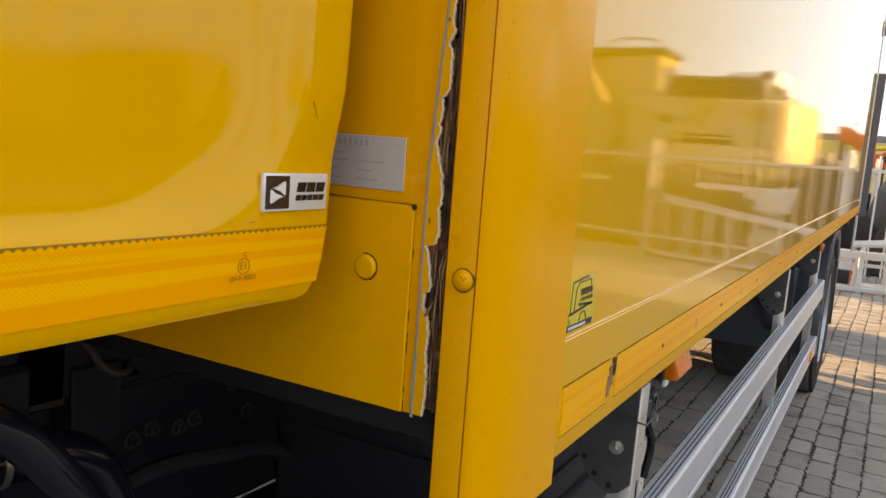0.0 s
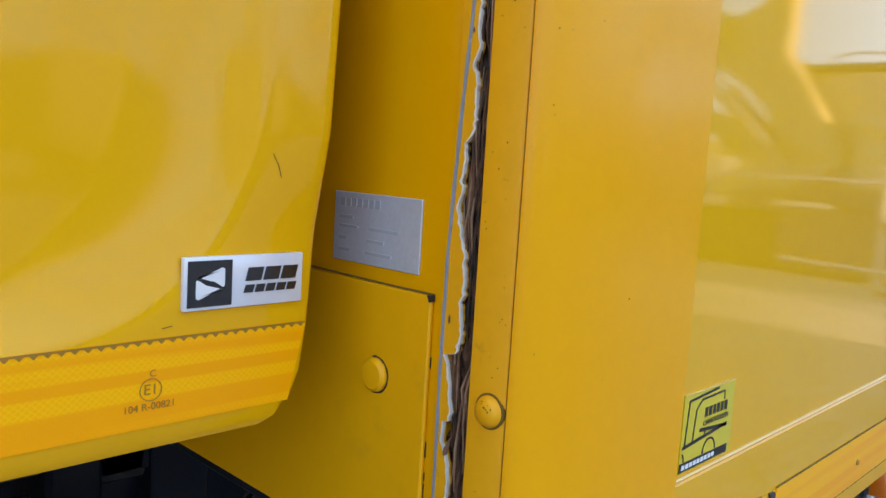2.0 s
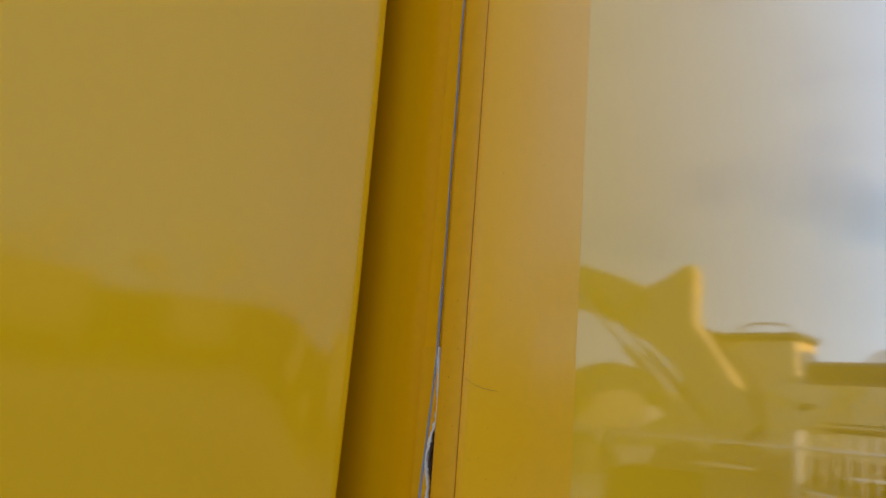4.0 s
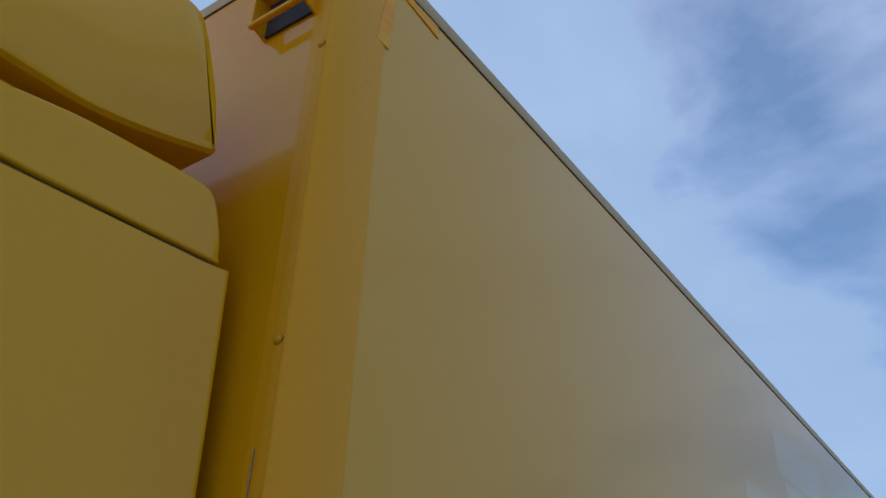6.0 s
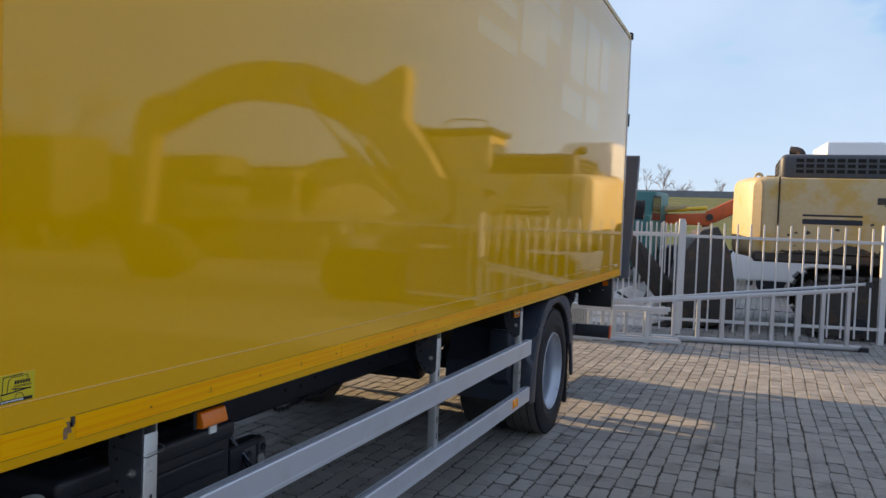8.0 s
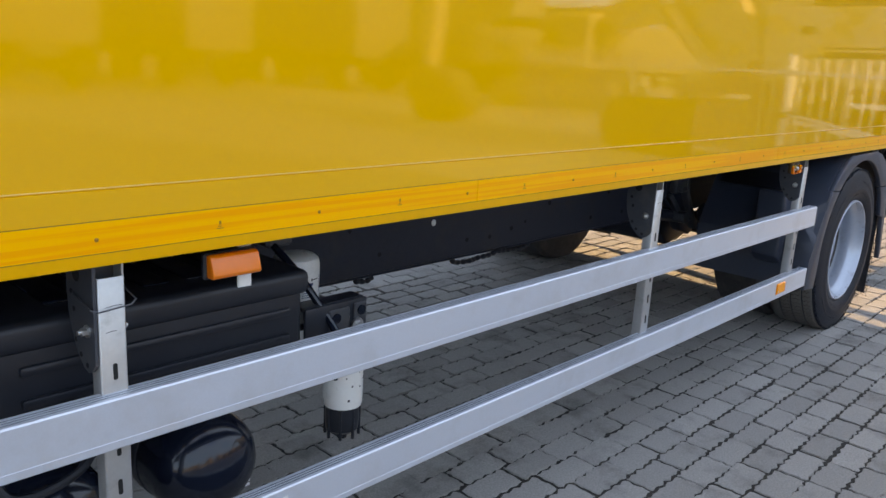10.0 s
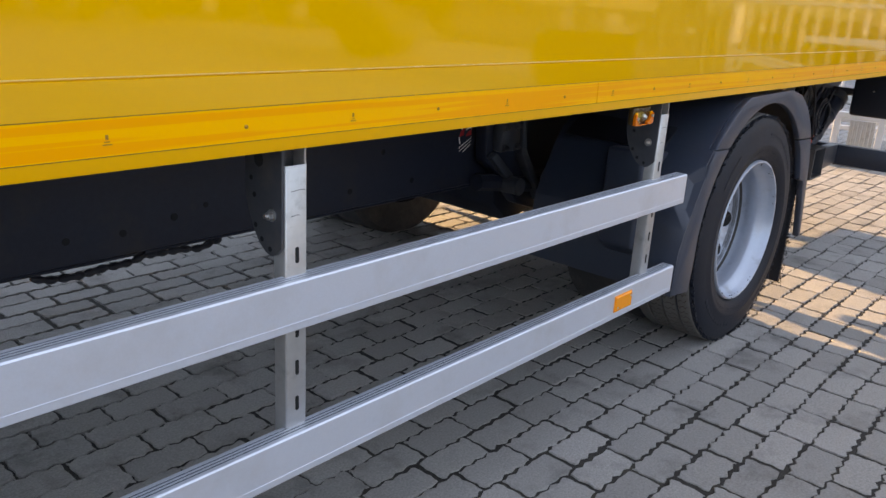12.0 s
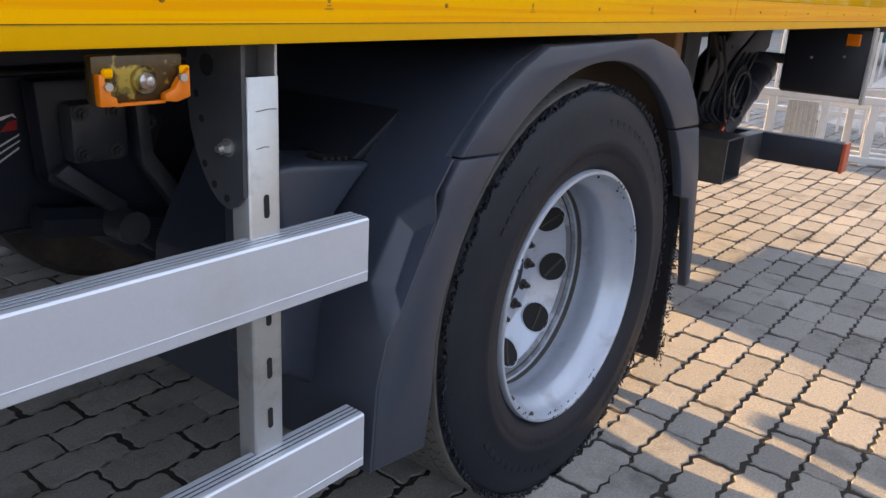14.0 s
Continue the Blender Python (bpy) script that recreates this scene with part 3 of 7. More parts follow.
def build_front():
    # corner post: a flange on the front, then the rounded corner
    px = FRONT - 0.006
    corner = ellipse_corner(px + 0.100, 0.0215, 0.100, 0.0240, 12)
    bm = prism(B(), [(POST, 0.03), (FRONT + 0.02, 0.045), (px, 0.0215), *corner[1:], (POST - 0.001, -0.0025)], "z", 1.008, TOP - 0.02)
    post = part("corner_post", bm, post_yellow, truck, "rounded yellow corner post of the box", angle=25)
    bm = prism(B(), [(FRONT + 0.03, 0.0238), (px + 0.0015, 0.0238), (px, 0.026), (px, 0.0515), (px + 0.002, 0.0535), (FRONT + 0.03, 0.0535)], "z", 1.024, TOP - 0.02)
    flange = part("corner_flange", bm, yellow_worn, truck, "grubby yellow flange with domed rivets")
    bm = box(B(), px + 0.002, FRONT + 0.01, 0.0212, 0.0240, 1.02, TOP - 0.02)
    part("seam_filler", bm, groove_dark, post)
    for z in (1.247, 2.45, 3.20):
        bm = B()
        lathe(bm, [(0.0103, 0.003), (0.0098, -0.0015), (0.0082, -0.0045), (0.005, -0.0064), (0.0002, -0.0070)], (px, 0.0345, z), "x", 24)
        part("domed_rivet", bm, yellow_worn, flange, "domed yellow rivet with chipped paint")
        bm = B()
        lathe(bm, [(0.0113, 0.004), (0.0111, -0.0006), (0.0102, -0.0008)], (px, 0.0345, z), "x", 24)
        part("rivet_rim", bm, groove_dark, flange)
        rng = random.Random(round(z * 100))
        for k in range(7):
            a, r = rng.uniform(0.6, 3.0), rng.uniform(0.0030, 0.0080)
            h = 0.0070 * math.sqrt(max(0.0, 1 - (r / 0.0103) ** 2)) ** 1.1 + 0.0002
            c = Vector((px - h, 0.0345 + r * math.cos(a), z + r * math.sin(a)))
            part("paint_chip", cyl(B(), c + Vector((0.0012, 0, 0)), c - Vector((0.0002, 0, 0)), rng.uniform(0.0003, 0.0008), seg=6), groove_dark, flange)
    # front wall
    bm = box(B(), FRONT, FRONT + 0.03, 0.0785, WIDTH, 1.112, TOP - 0.05)
    part("front_panel", bm, front_gloss, truck, "yellow front wall of the box, in the shade")
    bm = box(B(), FRONT - 0.004, FRONT, 0.0915, WIDTH - 0.05, 1.112, 1.3075, 0.0012)
    sub = part("kick_panel", bm, yellow_satin, truck, "yellow lower front sheet with cracked edges")
    bm = prism(B(), [(0.0915, 1.3075), (0.25, 1.3092), (0.60, 1.3095), (0.60, 1.3100), (0.25, 1.3098), (0.13, 1.3083), (0.0915, 1.3085)], "x", FRONT - 0.0035, FRONT - 0.0005)
    part("cracked_edge", bm, groove_dark, sub)
    rng = random.Random(11)
    z = 1.113
    while z < 1.30:
        h = rng.uniform(0.003, 0.018)
        if rng.random() < (0.75 if z < 1.215 else 0.12):
            bm = prism(B(), [(0.0911, z), (0.0912 + rng.uniform(0, 0.0002), z), (0.0913 + rng.uniform(0, 0.0004), z + h * 0.4), (0.0912 + rng.uniform(0, 0.0002), z + h), (0.0911, z + h)], "x", FRONT - 0.0014, FRONT - 0.0004)
            part("crack", bm, crack_dirt, sub)
        z += h + rng.uniform(0.001, 0.012)
    bm = prism(B(), [(0.0905, 1.3035), (0.0925, 1.3030), (0.0945, 1.3075), (0.0905, 1.3078)], "x", FRONT - 0.0046, FRONT - 0.001)
    part("crack", bm, crack_dirt, sub)
    for y, z in ((0.1405, 1.2445), (0.78, 1.2445), (1.45, 1.2445)):
        bm = B()
        lathe(bm, [(0.0125, 0.001), (0.0118, -0.0035), (0.0095, -0.0058), (0.0002, -0.0066)], (FRONT - 0.003, y, z), "x", 24)
        part("domed_rivet", bm, yellow_satin, sub)
        ring = [(FRONT - 0.0043, y + 0.0127 * math.cos(k * 0.3), z + 0.0127 * math.sin(k * 0.3)) for k in range(4, 19)]
        part("cracked_ring", tube(B(), ring, [0.0003 + 0.0005 * abs(math.sin(k * 1.7)) for k in range(15)], 5), crack_dirt, sub)
    # the torn outer ply: a strip of skin with a ragged, white-edged border over dark splintered wood
    rng = random.Random(23)
    border, z = [], 1.113
    keys = [(1.113, 0.0680), (1.134, 0.0672), (1.154, 0.0670), (1.174, 0.0690), (1.187, 0.0680), (1.202, 0.0690), (1.218, 0.0760), (1.229, 0.0752), (1.2305, 0.0700), (1.236, 0.0690), (1.263, 0.0730),
            (1.272, 0.0765), (1.2735, 0.0715), (1.2745, 0.0670), (1.282, 0.0650), (1.293, 0.0640), (1.307, 0.0660), (1.312, 0.0640), (1.335, 0.0650), (1.349, 0.0690), (1.366, 0.0730), (1.379, 0.0690), (1.382, 0.0720),
            (1.395, 0.0690), (1.405, 0.0705), (1.412, 0.0635), (1.445, 0.0640), (1.452, 0.0680), (1.462, 0.0632), (1.475, 0.0650), (1.503, 0.0630), (1.505, 0.0660), (1.531, 0.0680), (1.537, 0.0590), (1.550, 0.0580),
            (1.569, 0.0610), (1.582, 0.0632), (1.589, 0.0610), (1.599, 0.0590), (1.618, 0.0530), (1.641, 0.0524), (1.664, 0.0550), (1.690, 0.0570)]
    for (za, ya), (zb, yb) in zip(keys, keys[1:]):
        n = max(1, round((zb - za) / 0.0026))
        for k in range(n):
            t = k / n
            border.append((ya + (yb - ya) * t + rng.uniform(-0.0009, 0.0009), za + (zb - za) * t))
    border.append((keys[-1][1], keys[-1][0]))
    bm = prism(B(), [(0.0790, z_) for y_, z_ in (border[-1], border[0])] + border, "x", FRONT - 0.0030, FRONT + 0.001)
    skin = part("torn_skin_strip", bm, yellow_worn, truck, "strip of yellow skin with a ragged torn edge")
    inner = [(min(0.0785, y_ + 0.0007 + 0.0018 * max(0.0, noise.noise((z_ * 130, 0.0, 5.0))) + 0.0014 * min(1.0, max(0.0, (z_ - 1.52) / 0.05)) + 0.0005 * abs(math.sin(z_ * 700))), z_) for y_, z_ in border]
    bm = prism(B(), [(y_ - 0.0003, z_) for y_, z_ in border] + inner[::-1], "x", FRONT - 0.0034, FRONT - 0.0010)
    part("torn_edge", bm, torn_white, skin, "white torn edge of the skin")
    bm = B()
    n_ply = 90
    rows = []
    for k in range(n_ply + 1):
        z_ = 1.116 + (1.72 - 1.116) * k / n_ply
        rows.append([bm.verts.new((FRONT + 0.006 + rng.uniform(-0.0055, 0.006), 0.0530 + 0.0275 * q / 6, z_)) for q in range(7)])
    for a, b in zip(rows, rows[1:]):
        for q in range(6):
            bm.faces.new((a[q], a[q + 1], b[q + 1], b[q]))
    bmesh.ops.recalc_face_normals(bm, faces=bm.faces)
    bmesh.ops.solidify(bm, geom=bm.faces[:], thickness=0.004)
    wood = part("exposed_plywood", bm, bare_wood, truck, "dark rotten plywood exposed behind the torn skin", angle=10)
    for k in range(110):
        z_ = rng.uniform(1.12, 1.60)
        l_ = rng.uniform(0.03, 0.10)
        y_ = rng.uniform(0.0540, 0.0735)
        bm = tube(B(), [(FRONT + 0.001, y_, z_), (FRONT - 0.0015 + rng.uniform(-0.001, 0.001), y_ + rng.uniform(-0.002, 0.002), z_ + l_ / 2), (FRONT + 0.002, y_ + rng.uniform(-0.003, 0.003), z_ + l_)],
                  [0.0004, rng.uniform(0.0005, 0.0012), 0.0003], 5)
        part("splinter", bm, splinter_wood if rng.random() < 0.35 else bare_wood, wood)
    for p in ([(FRONT - 0.001, 0.0735, 1.207), (FRONT - 0.006, 0.0680, 1.214), (FRONT - 0.010, 0.0610, 1.2235)], [(FRONT - 0.001, 0.0690, 1.149), (FRONT - 0.003, 0.0650, 1.150), (FRONT - 0.002, 0.0620, 1.151)]):
        part("splinter", tube(B(), p, [0.0018, 0.0017, 0.0004], 6), splinter_wood, wood, "pale splinter sticking out")
    # bead of sealant, ragged at the bottom and thinning upwards
    pts, rad = [], []
    for k in range(120):
        z_ = 1.110 + (2.25 - 1.110) * k / 119
        pts.append((FRONT - 0.0028, (0.0798 if z_ < 1.34 else 0.0798 - 0.0205 * min(1.0, (z_ - 1.34) / 0.34)) + 0.0003 * math.sin(z_ * 41) + rng.uniform(-0.00015, 0.00015), z_))
        rad.append((0.0018 if z_ < 1.17 else 0.0014 if z_ < 1.35 else 0.0016 if z_ < 1.75 else 0.0011) * rng.uniform(0.85, 1.15))
    part("sealant_bead", tube(B(), pts, rad, 6), sealant, truck, "worn blue grey bead of sealant")
    bm = box(B(), FRONT - 0.0005, FRONT + 0.01, 0.0530, 0.0785, 1.676, TOP - 0.06)
    part("edge_strip", bm, yellow_satin, truck)
    # maker's plate with engraved lines that cannot be read
    bm = box(B(), FRONT - 0.0016, FRONT, 0.1065, 0.1975, 1.3185, 1.3680, 0.0004)
    plate = part("maker_plate", bm, brushed_plate, truck, "brushed aluminium maker's plate on the front wall")
    for k in range(7):
        w = 0.044 / 7
        part("engraved_bar", box(B(), FRONT - 0.0021, FRONT - 0.0015, 0.190 - (k + 0.78) * w, 0.190 - k * w, 1.3580, 1.3638), plate_print, plate)
    for z0, spans in ((1.3490, ((0.176, 0.191),)), (1.3425, ((0.170, 0.191), (0.128, 0.158))), (1.3340, ((0.182, 0.191), (0.142, 0.160))), (1.3255, ((0.178, 0.191), (0.134, 0.161)))):
        for y0, y1 in spans:
            part("engraved_bar", box(B(), FRONT - 0.0020, FRONT - 0.0015, y0, y1, z0, z0 + 0.0022), plate_print, plate)
    # fine dirt and a hair scratch on the corner
    rng = random.Random(61)
    bm = B()
    for k in range(46):
        z, y, r = rng.uniform(1.04, 1.75), rng.uniform(0.0265, 0.0510), rng.uniform(0.0002, 0.0006)
        cyl(bm, (px + 0.0006, y, z), (px - 0.0002, y, z), r, seg=6)
    tagged(part("dirt_speck", bm, groove_dark, flange), kind="stuff")
    bm = B()
    for k in range(40):
        z, a, r = rng.uniform(1.03, 1.9), rng.uniform(0.25, 1.5), rng.uniform(0.0002, 0.0005)
        c = Vector((px + 0.100 * (1 - math.cos(a)), 0.0215 - 0.0240 * math.sin(a), z))
        cyl(bm, c + Vector((0.0003, 0.0006, 0)), c - Vector((0.0001, 0.0002, 0)), r, seg=6)
    tagged(part("dirt_speck", bm, groove_dark, post), kind="stuff")
    pts = []
    for k in range(12):
        a = 0.10 + 0.75 * k / 11
        pts.append((px + 0.100 * (1 - math.cos(a)) - 0.0002, 0.0215 - 0.0240 * math.sin(a) - 0.0002, 1.660 - 0.010 * math.sin(k / 11 * 1.5) - 0.0006 * (k % 2)))
    part("hair_scratch", tube(B(), pts, 0.00013, 5), crack_dirt, post)
    # vent hood under the roof
    bm = B()
    y0, y1, z0, z1, xo = 0.075, 0.255, 3.325, 3.45, FRONT - 0.055
    for ya, yb in ((y0, y0 + 0.006), (y1 - 0.006, y1)):
        prism(bm, [(FRONT, z0), (xo, z0 + 0.02), (xo, z1), (FRONT, z1)], "y", ya, yb)
    box(bm, xo, FRONT, y0, y1, z1, z1 + 0.006)
    box(bm, xo - 0.004, xo + 0.012, y0 - 0.004, y1 + 0.004, z0 + 0.008, z0 + 0.022, 0.003)
    vent = part("vent_hood", bm, yellow_satin, truck, "square yellow air vent hood under the roof edge")
    part("vent_mouth", box(B(), FRONT - 0.008, FRONT - 0.001, y0 + 0.006, y1 - 0.006, z0 + 0.01, z1), rust_steel, vent)
    bm = prism(B(), [(FRONT + 0.05, TOP - 0.05), (FRONT - 0.004, TOP - 0.05), (FRONT - 0.006, TOP - 0.012), (FRONT + 0.006, TOP), (FRONT + 0.05, TOP)], "y", 0.02, WIDTH)
    part("front_roof_rail", bm, roof_trim, truck)
    part("roof_joint", box(B(), FRONT - 0.003, FRONT + 0.02, 0.03, WIDTH, TOP - 0.0545, TOP - 0.0505), crack_dirt, truck)


build_front()


def build_cab():
    CY, CX = 0.146, 0.370
    # side air shield with a dished field inside a raised border
    def rounded(x, z, xi, zi, r):
        """Distance outside a corner rounded with radius r, open to the upper left."""
        dx, dz = x - (xi - r), (zi + r) - z
        return (math.hypot(dx, dz) if dx > 0 and dz > 0 else max(dx, dz)) - r

    def dish(x, z):
        rim, field = rounded(x, z, 0.322, 1.287, 0.120), rounded(x, z, 0.242, 1.302, 0.130)
        if rim >= 0:
            return 0.0
        t = 1.0 if field <= 0 else rim / (rim - field)
        up = min(1.0, max(0.0, (1.75 - z) / 0.30))
        return 0.011 * (0.35 * t + 0.65 * (1 - (1 - t) ** 2)) * (3 * up * up - 2 * up ** 3)

    def edge(z):
        tab = [(1.20, -0.020), (1.287, -0.0085), (1.35, -0.005), (1.42, -0.001), (1.56, 0.0045), (1.74, 0.0085), (2.10, 0.0085), (2.70, -0.008)]
        for (za, xa), (zb, xb) in zip(tab, tab[1:]):
            if z <= zb:
                return xa + (xb - xa) * (z - za) / (zb - za)
        return tab[-1][1]

    bm = B()
    xs = [-1.9 + 0.1 * k for k in range(17)] + [-0.25 + 0.0155 * k for k in range(14)] + [-0.03 + 0.0062 * k for k in range(64)]
    xs = sorted({round(x, 4) for x in xs if x < CX - 0.016}) + [CX - 0.010, CX - 0.005]
    zs = [1.240, 1.245, 1.250] + [1.2555 + 0.0062 * k for k in range(48)] + [1.5545 + 0.0195 * k for k in range(10)] + [1.75 + 0.07 * k for k in range(12)] + [2.595]
    grid = []
    for x in xs:
        grid.append([bm.verts.new((x + (edge(z) - 0.30 * max(0.0, 1.2555 - z)) * min(1.0, max(0.0, (x - 0.1) / 0.2)),
                                   CY + dish(x, z) - 1.5 * max(0.0, x - 0.292) ** 2 * min(1.0, max(0.0, (z - 1.345) / 0.06)) + 0.020 * max(0.0, z - 1.9) ** 2, z if z < 2.59 else 2.587 + 0.04 * max(-0.1, x))) for z in zs])
    for a, b in zip(grid, grid[1:]):
        for k in range(len(zs) - 1):
            bm.faces.new((a[k], b[k], b[k + 1], a[k + 1]))
    # rolled rear and bottom edges
    def rolled(ring, steps):
        prev = ring
        for dx, dy, dz in steps:
            cur = [bm.verts.new(v.co + Vector((dx, dy, dz))) for v in ring]
            for k in range(len(ring) - 1):
                bm.faces.new((prev[k], cur[k], cur[k + 1], prev[k + 1]))
            prev = cur
        return prev
    rear = rolled(grid[-1], [(0.0026, 0.0005, 0), (0.0044, 0.0022, 0), (0.005, 0.006, 0), (0.004, 0.03, 0)])
    low_ring = [c[0] for c in grid]
    prev = low_ring
    for back, dy, dz in ((0.30, 0.0008, -0.011), (0.62, 0.0045, -0.0165), (0.70, 0.014, -0.017), (0.75, 0.04, -0.012)):
        cur = [bm.verts.new(v.co + Vector((-0.028 * back * min(1.0, max(0.0, (v.co.x - 0.25) / 0.10)), dy, dz))) for v in low_ring]
        for k in range(len(low_ring) - 1):
            bm.faces.new((prev[k], cur[k], cur[k + 1], prev[k + 1]))
        prev = cur
    bm.faces.new((grid[-1][0], rear[0], prev[-1]))
    bmesh.ops.recalc_face_normals(bm, faces=bm.faces)
    for fc in bm.faces:
        if fc.calc_center_median().x < 0.3 and abs(fc.normal.y) > 0.9 and fc.calc_center_median().y < CY + 0.02 and fc.normal.y > 0:
            bmesh.ops.reverse_faces(bm, faces=bm.faces[:])
            break
    shield = part("side_air_shield", bm, cab_yellow, truck, "glossy yellow side air shield behind the cab", angle=50)
    # film strip, badge and stamps on it
    bm = prism(B(), [(-0.9, 1.238), (CX - 0.024, 1.238), (CX - 0.0125, 1.2865), (-0.9, 1.2865)], "y", CY - 0.0016, CY + 0.001)
    film = part("reflective_tape", bm, tape, truck, "amber reflective tape on the air shield")
    bm = B()
    x = -0.5
    while x < CX - 0.018:
        prism(bm, [(x, 1.2865), (x + 0.0042, 1.2865), (x + 0.0021, 1.2845)], "y", CY - 0.0021, CY - 0.0012)
        x += 0.0066
    box(bm, -0.9, CX - 0.013, CY - 0.0019, CY - 0.0005, 1.2865, 1.2873)
    part("tape_edge", bm, tape_ink, film)
    letters("approval_mark", "E1", 0.0085, on_side(0.2555, CY - 0.0021, 1.2595), tape_ink, film)
    letters("approval_number", "104 R-00821", 0.0058, on_side(0.2550, CY - 0.0021, 1.2500), tape_ink, film)
    letters("approval_class", "C", 0.0055, on_side(0.2565, CY - 0.0021, 1.2685), tape_ink, film)
    bm = B()
    ring = []
    for k in range(28):
        a = 2 * math.pi * k / 28
        ring.append((0.2555 + 0.0064 * math.cos(a), 1.2595 + 0.0064 * math.sin(a)))
    for k in range(28):
        p, q = ring[k], ring[(k + 1) % 28]
        c = (0.2555, 1.2595)
        prism(bm, [p, q, (c[0] + (q[0] - c[0]) * 0.93, c[1] + (q[1] - c[1]) * 0.93), (c[0] + (p[0] - c[0]) * 0.93, c[1] + (p[1] - c[1]) * 0.93)], "y", CY - 0.0022, CY - 0.0018)
    part("approval_ring", bm, tape_ink, film)
    bx0, bx1, bz0, bz1 = 0.2725, 0.3525, 1.3010, 1.3320
    bm = box(B(), bx0, bx1, CY - 0.0034, CY + 0.001, bz0, bz1, 0.0012, 2)
    badge = part("dealer_badge", bm, badge_silver, truck, "small silver dealer badge with a black square")
    part("badge_square", box(B(), bx0 + 0.0022, bx0 + 0.0300, CY - 0.0040, CY - 0.003, bz0 + 0.0022, bz1 - 0.0022), badge_black, badge)
    cx, cz = bx0 + 0.0161, (bz0 + bz1) / 2
    for s in (1, -1):
        pts = [(cx + s * u, cz + s * v) for u, v in ((-0.0085, 0.0040), (-0.0070, 0.0032), (0.0075, 0.0090), (0.0090, 0.0080), (0.0090, -0.0015), (0.0082, -0.0024), (0.0068, -0.0018), (0.0030, 0.0008))]
        part("badge_arrow", prism(B(), pts, "y", CY - 0.0043, CY - 0.0038), badge_white, badge)
    for k in range(3):
        x0 = bx0 + 0.0390 + k * 0.0122
        part("badge_bar", prism(B(), [(x0, bz0 + 0.0155), (x0 + 0.0105, bz0 + 0.0155), (x0 + 0.0125, bz0 + 0.0235), (x0 + 0.0020, bz0 + 0.0235)], "y", CY - 0.0042, CY - 0.0033), badge_black, badge)
    for k in range(5):
        x0 = bx0 + 0.0380 + k * 0.0074
        part("badge_bar", prism(B(), [(x0, bz0 + 0.0085), (x0 + 0.0060, bz0 + 0.0085), (x0 + 0.0074, bz0 + 0.0132), (x0 + 0.0014, bz0 + 0.0132)], "y", CY - 0.0042, CY - 0.0033), badge_black, badge)
    for x_, z_, l_ in ((0.3285, 1.392, 0.010), (0.262, 1.2925, 0.006)):
        part("hair_scratch", tube(B(), [(x_, CY - 0.0024, z_), (x_ + 0.4 * l_, CY - 0.0026, z_ - 0.7 * l_), (x_ + 0.6 * l_, CY - 0.0027, z_ - 1.4 * l_)] if l_ > 0.008 else [(x_, CY - 0.0002, z_), (x_ + l_, CY - 0.0002, z_ + 0.001)], 0.00022, 5), crack_dirt, shield)
    # upper shield, with the seam, and the roof deflector
    def turned(outline, steps):
        """An outline in x and z carried inwards over rounded shoulders: (y, inset towards its middle) for each ring."""
        bm = B()
        cx, cz = sum(p[0] for p in outline) / len(outline), sum(p[1] for p in outline) / len(outline)
        n = len(outline)
        rings = []
        for y, inset in steps:
            ring = []
            for k, (x, z) in enumerate(outline):
                (xa, za), (xb, zb) = outline[k - 1], outline[(k + 1) % n]
                nrm = Vector((zb - za, xa - xb)).normalized()
                if nrm.dot(Vector((x - cx, z - cz))) < 0:
                    nrm = -nrm
                ring.append(bm.verts.new((x - nrm.x * inset, y, z - nrm.y * inset)))
            rings.append(ring)
        fs = [bm.faces.new(rings[0]), bm.faces.new(rings[-1][::-1])]
        for a, b in zip(rings, rings[1:]):
            for k in range(n):
                fs.append(bm.faces.new((a[k], a[(k + 1) % n], b[(k + 1) % n], b[k])))
        bmesh.ops.recalc_face_normals(bm, faces=fs)
        return bm

    line = [(v.x, v.z) for v in smooth_line([(0.337, 0, 2.607), (0.330, 0, 2.66), (0.312, 0, 2.715), (0.296, 0, 2.744), (0.270, 0, 2.757), (0.20, 0, 2.757), (0.124, 0, 2.752), (0.0, 0, 2.742), (-0.12, 0, 2.722)], 4)]
    bm = turned(line + [(-0.60, 2.70), (-1.9, 2.70), (-1.9, 2.588), (-0.05, 2.591), (0.11, 2.598), (0.25, 2.604)], [(CY + 0.004, 0.006), (CY + 0.0055, 0.0025), (CY + 0.010, 0.0), (CY + 0.045, 0.0)])
    part("upper_air_shield", bm, cab_yellow, truck, "yellow upper air shield above the seam", angle=22)
    part("shield_seam", prism(B(), [(-1.9, 2.578), (-0.05, 2.585), (0.11, 2.596), (0.331, 2.602), (0.331, 2.613), (0.11, 2.605), (-0.05, 2.594), (-1.9, 2.587)], "y", CY + 0.013, CY + 0.05), groove_dark, truck)
    line = [(v.x, v.z) for v in smooth_line([(-0.104, 0, 2.786), (0.009, 0, 2.790), (0.126, 0, 2.812), (0.258, 0, 2.850), (0.296, 0, 2.866), (0.300, 0, 2.890), (0.276, 0, 3.00), (0.235, 0, 3.107), (0.200, 0, 3.175), (0.165, 0, 3.195), (0.126, 0, 3.185), (0.011, 0, 3.090), (-0.12, 0, 3.03)], 4)]
    bm = turned(line + [(-0.5, 2.96), (-1.9, 2.90), (-1.9, 2.79), (-0.6, 2.79)], [(CY + 0.030, 0.020), (CY + 0.034, 0.009), (CY + 0.044, 0.002), (CY + 0.060, 0.0), (2.32, 0.0), (2.36, 0.02)])
    part("roof_deflector", bm, cab_yellow, truck, "rounded yellow roof air deflector of the cab", angle=22)
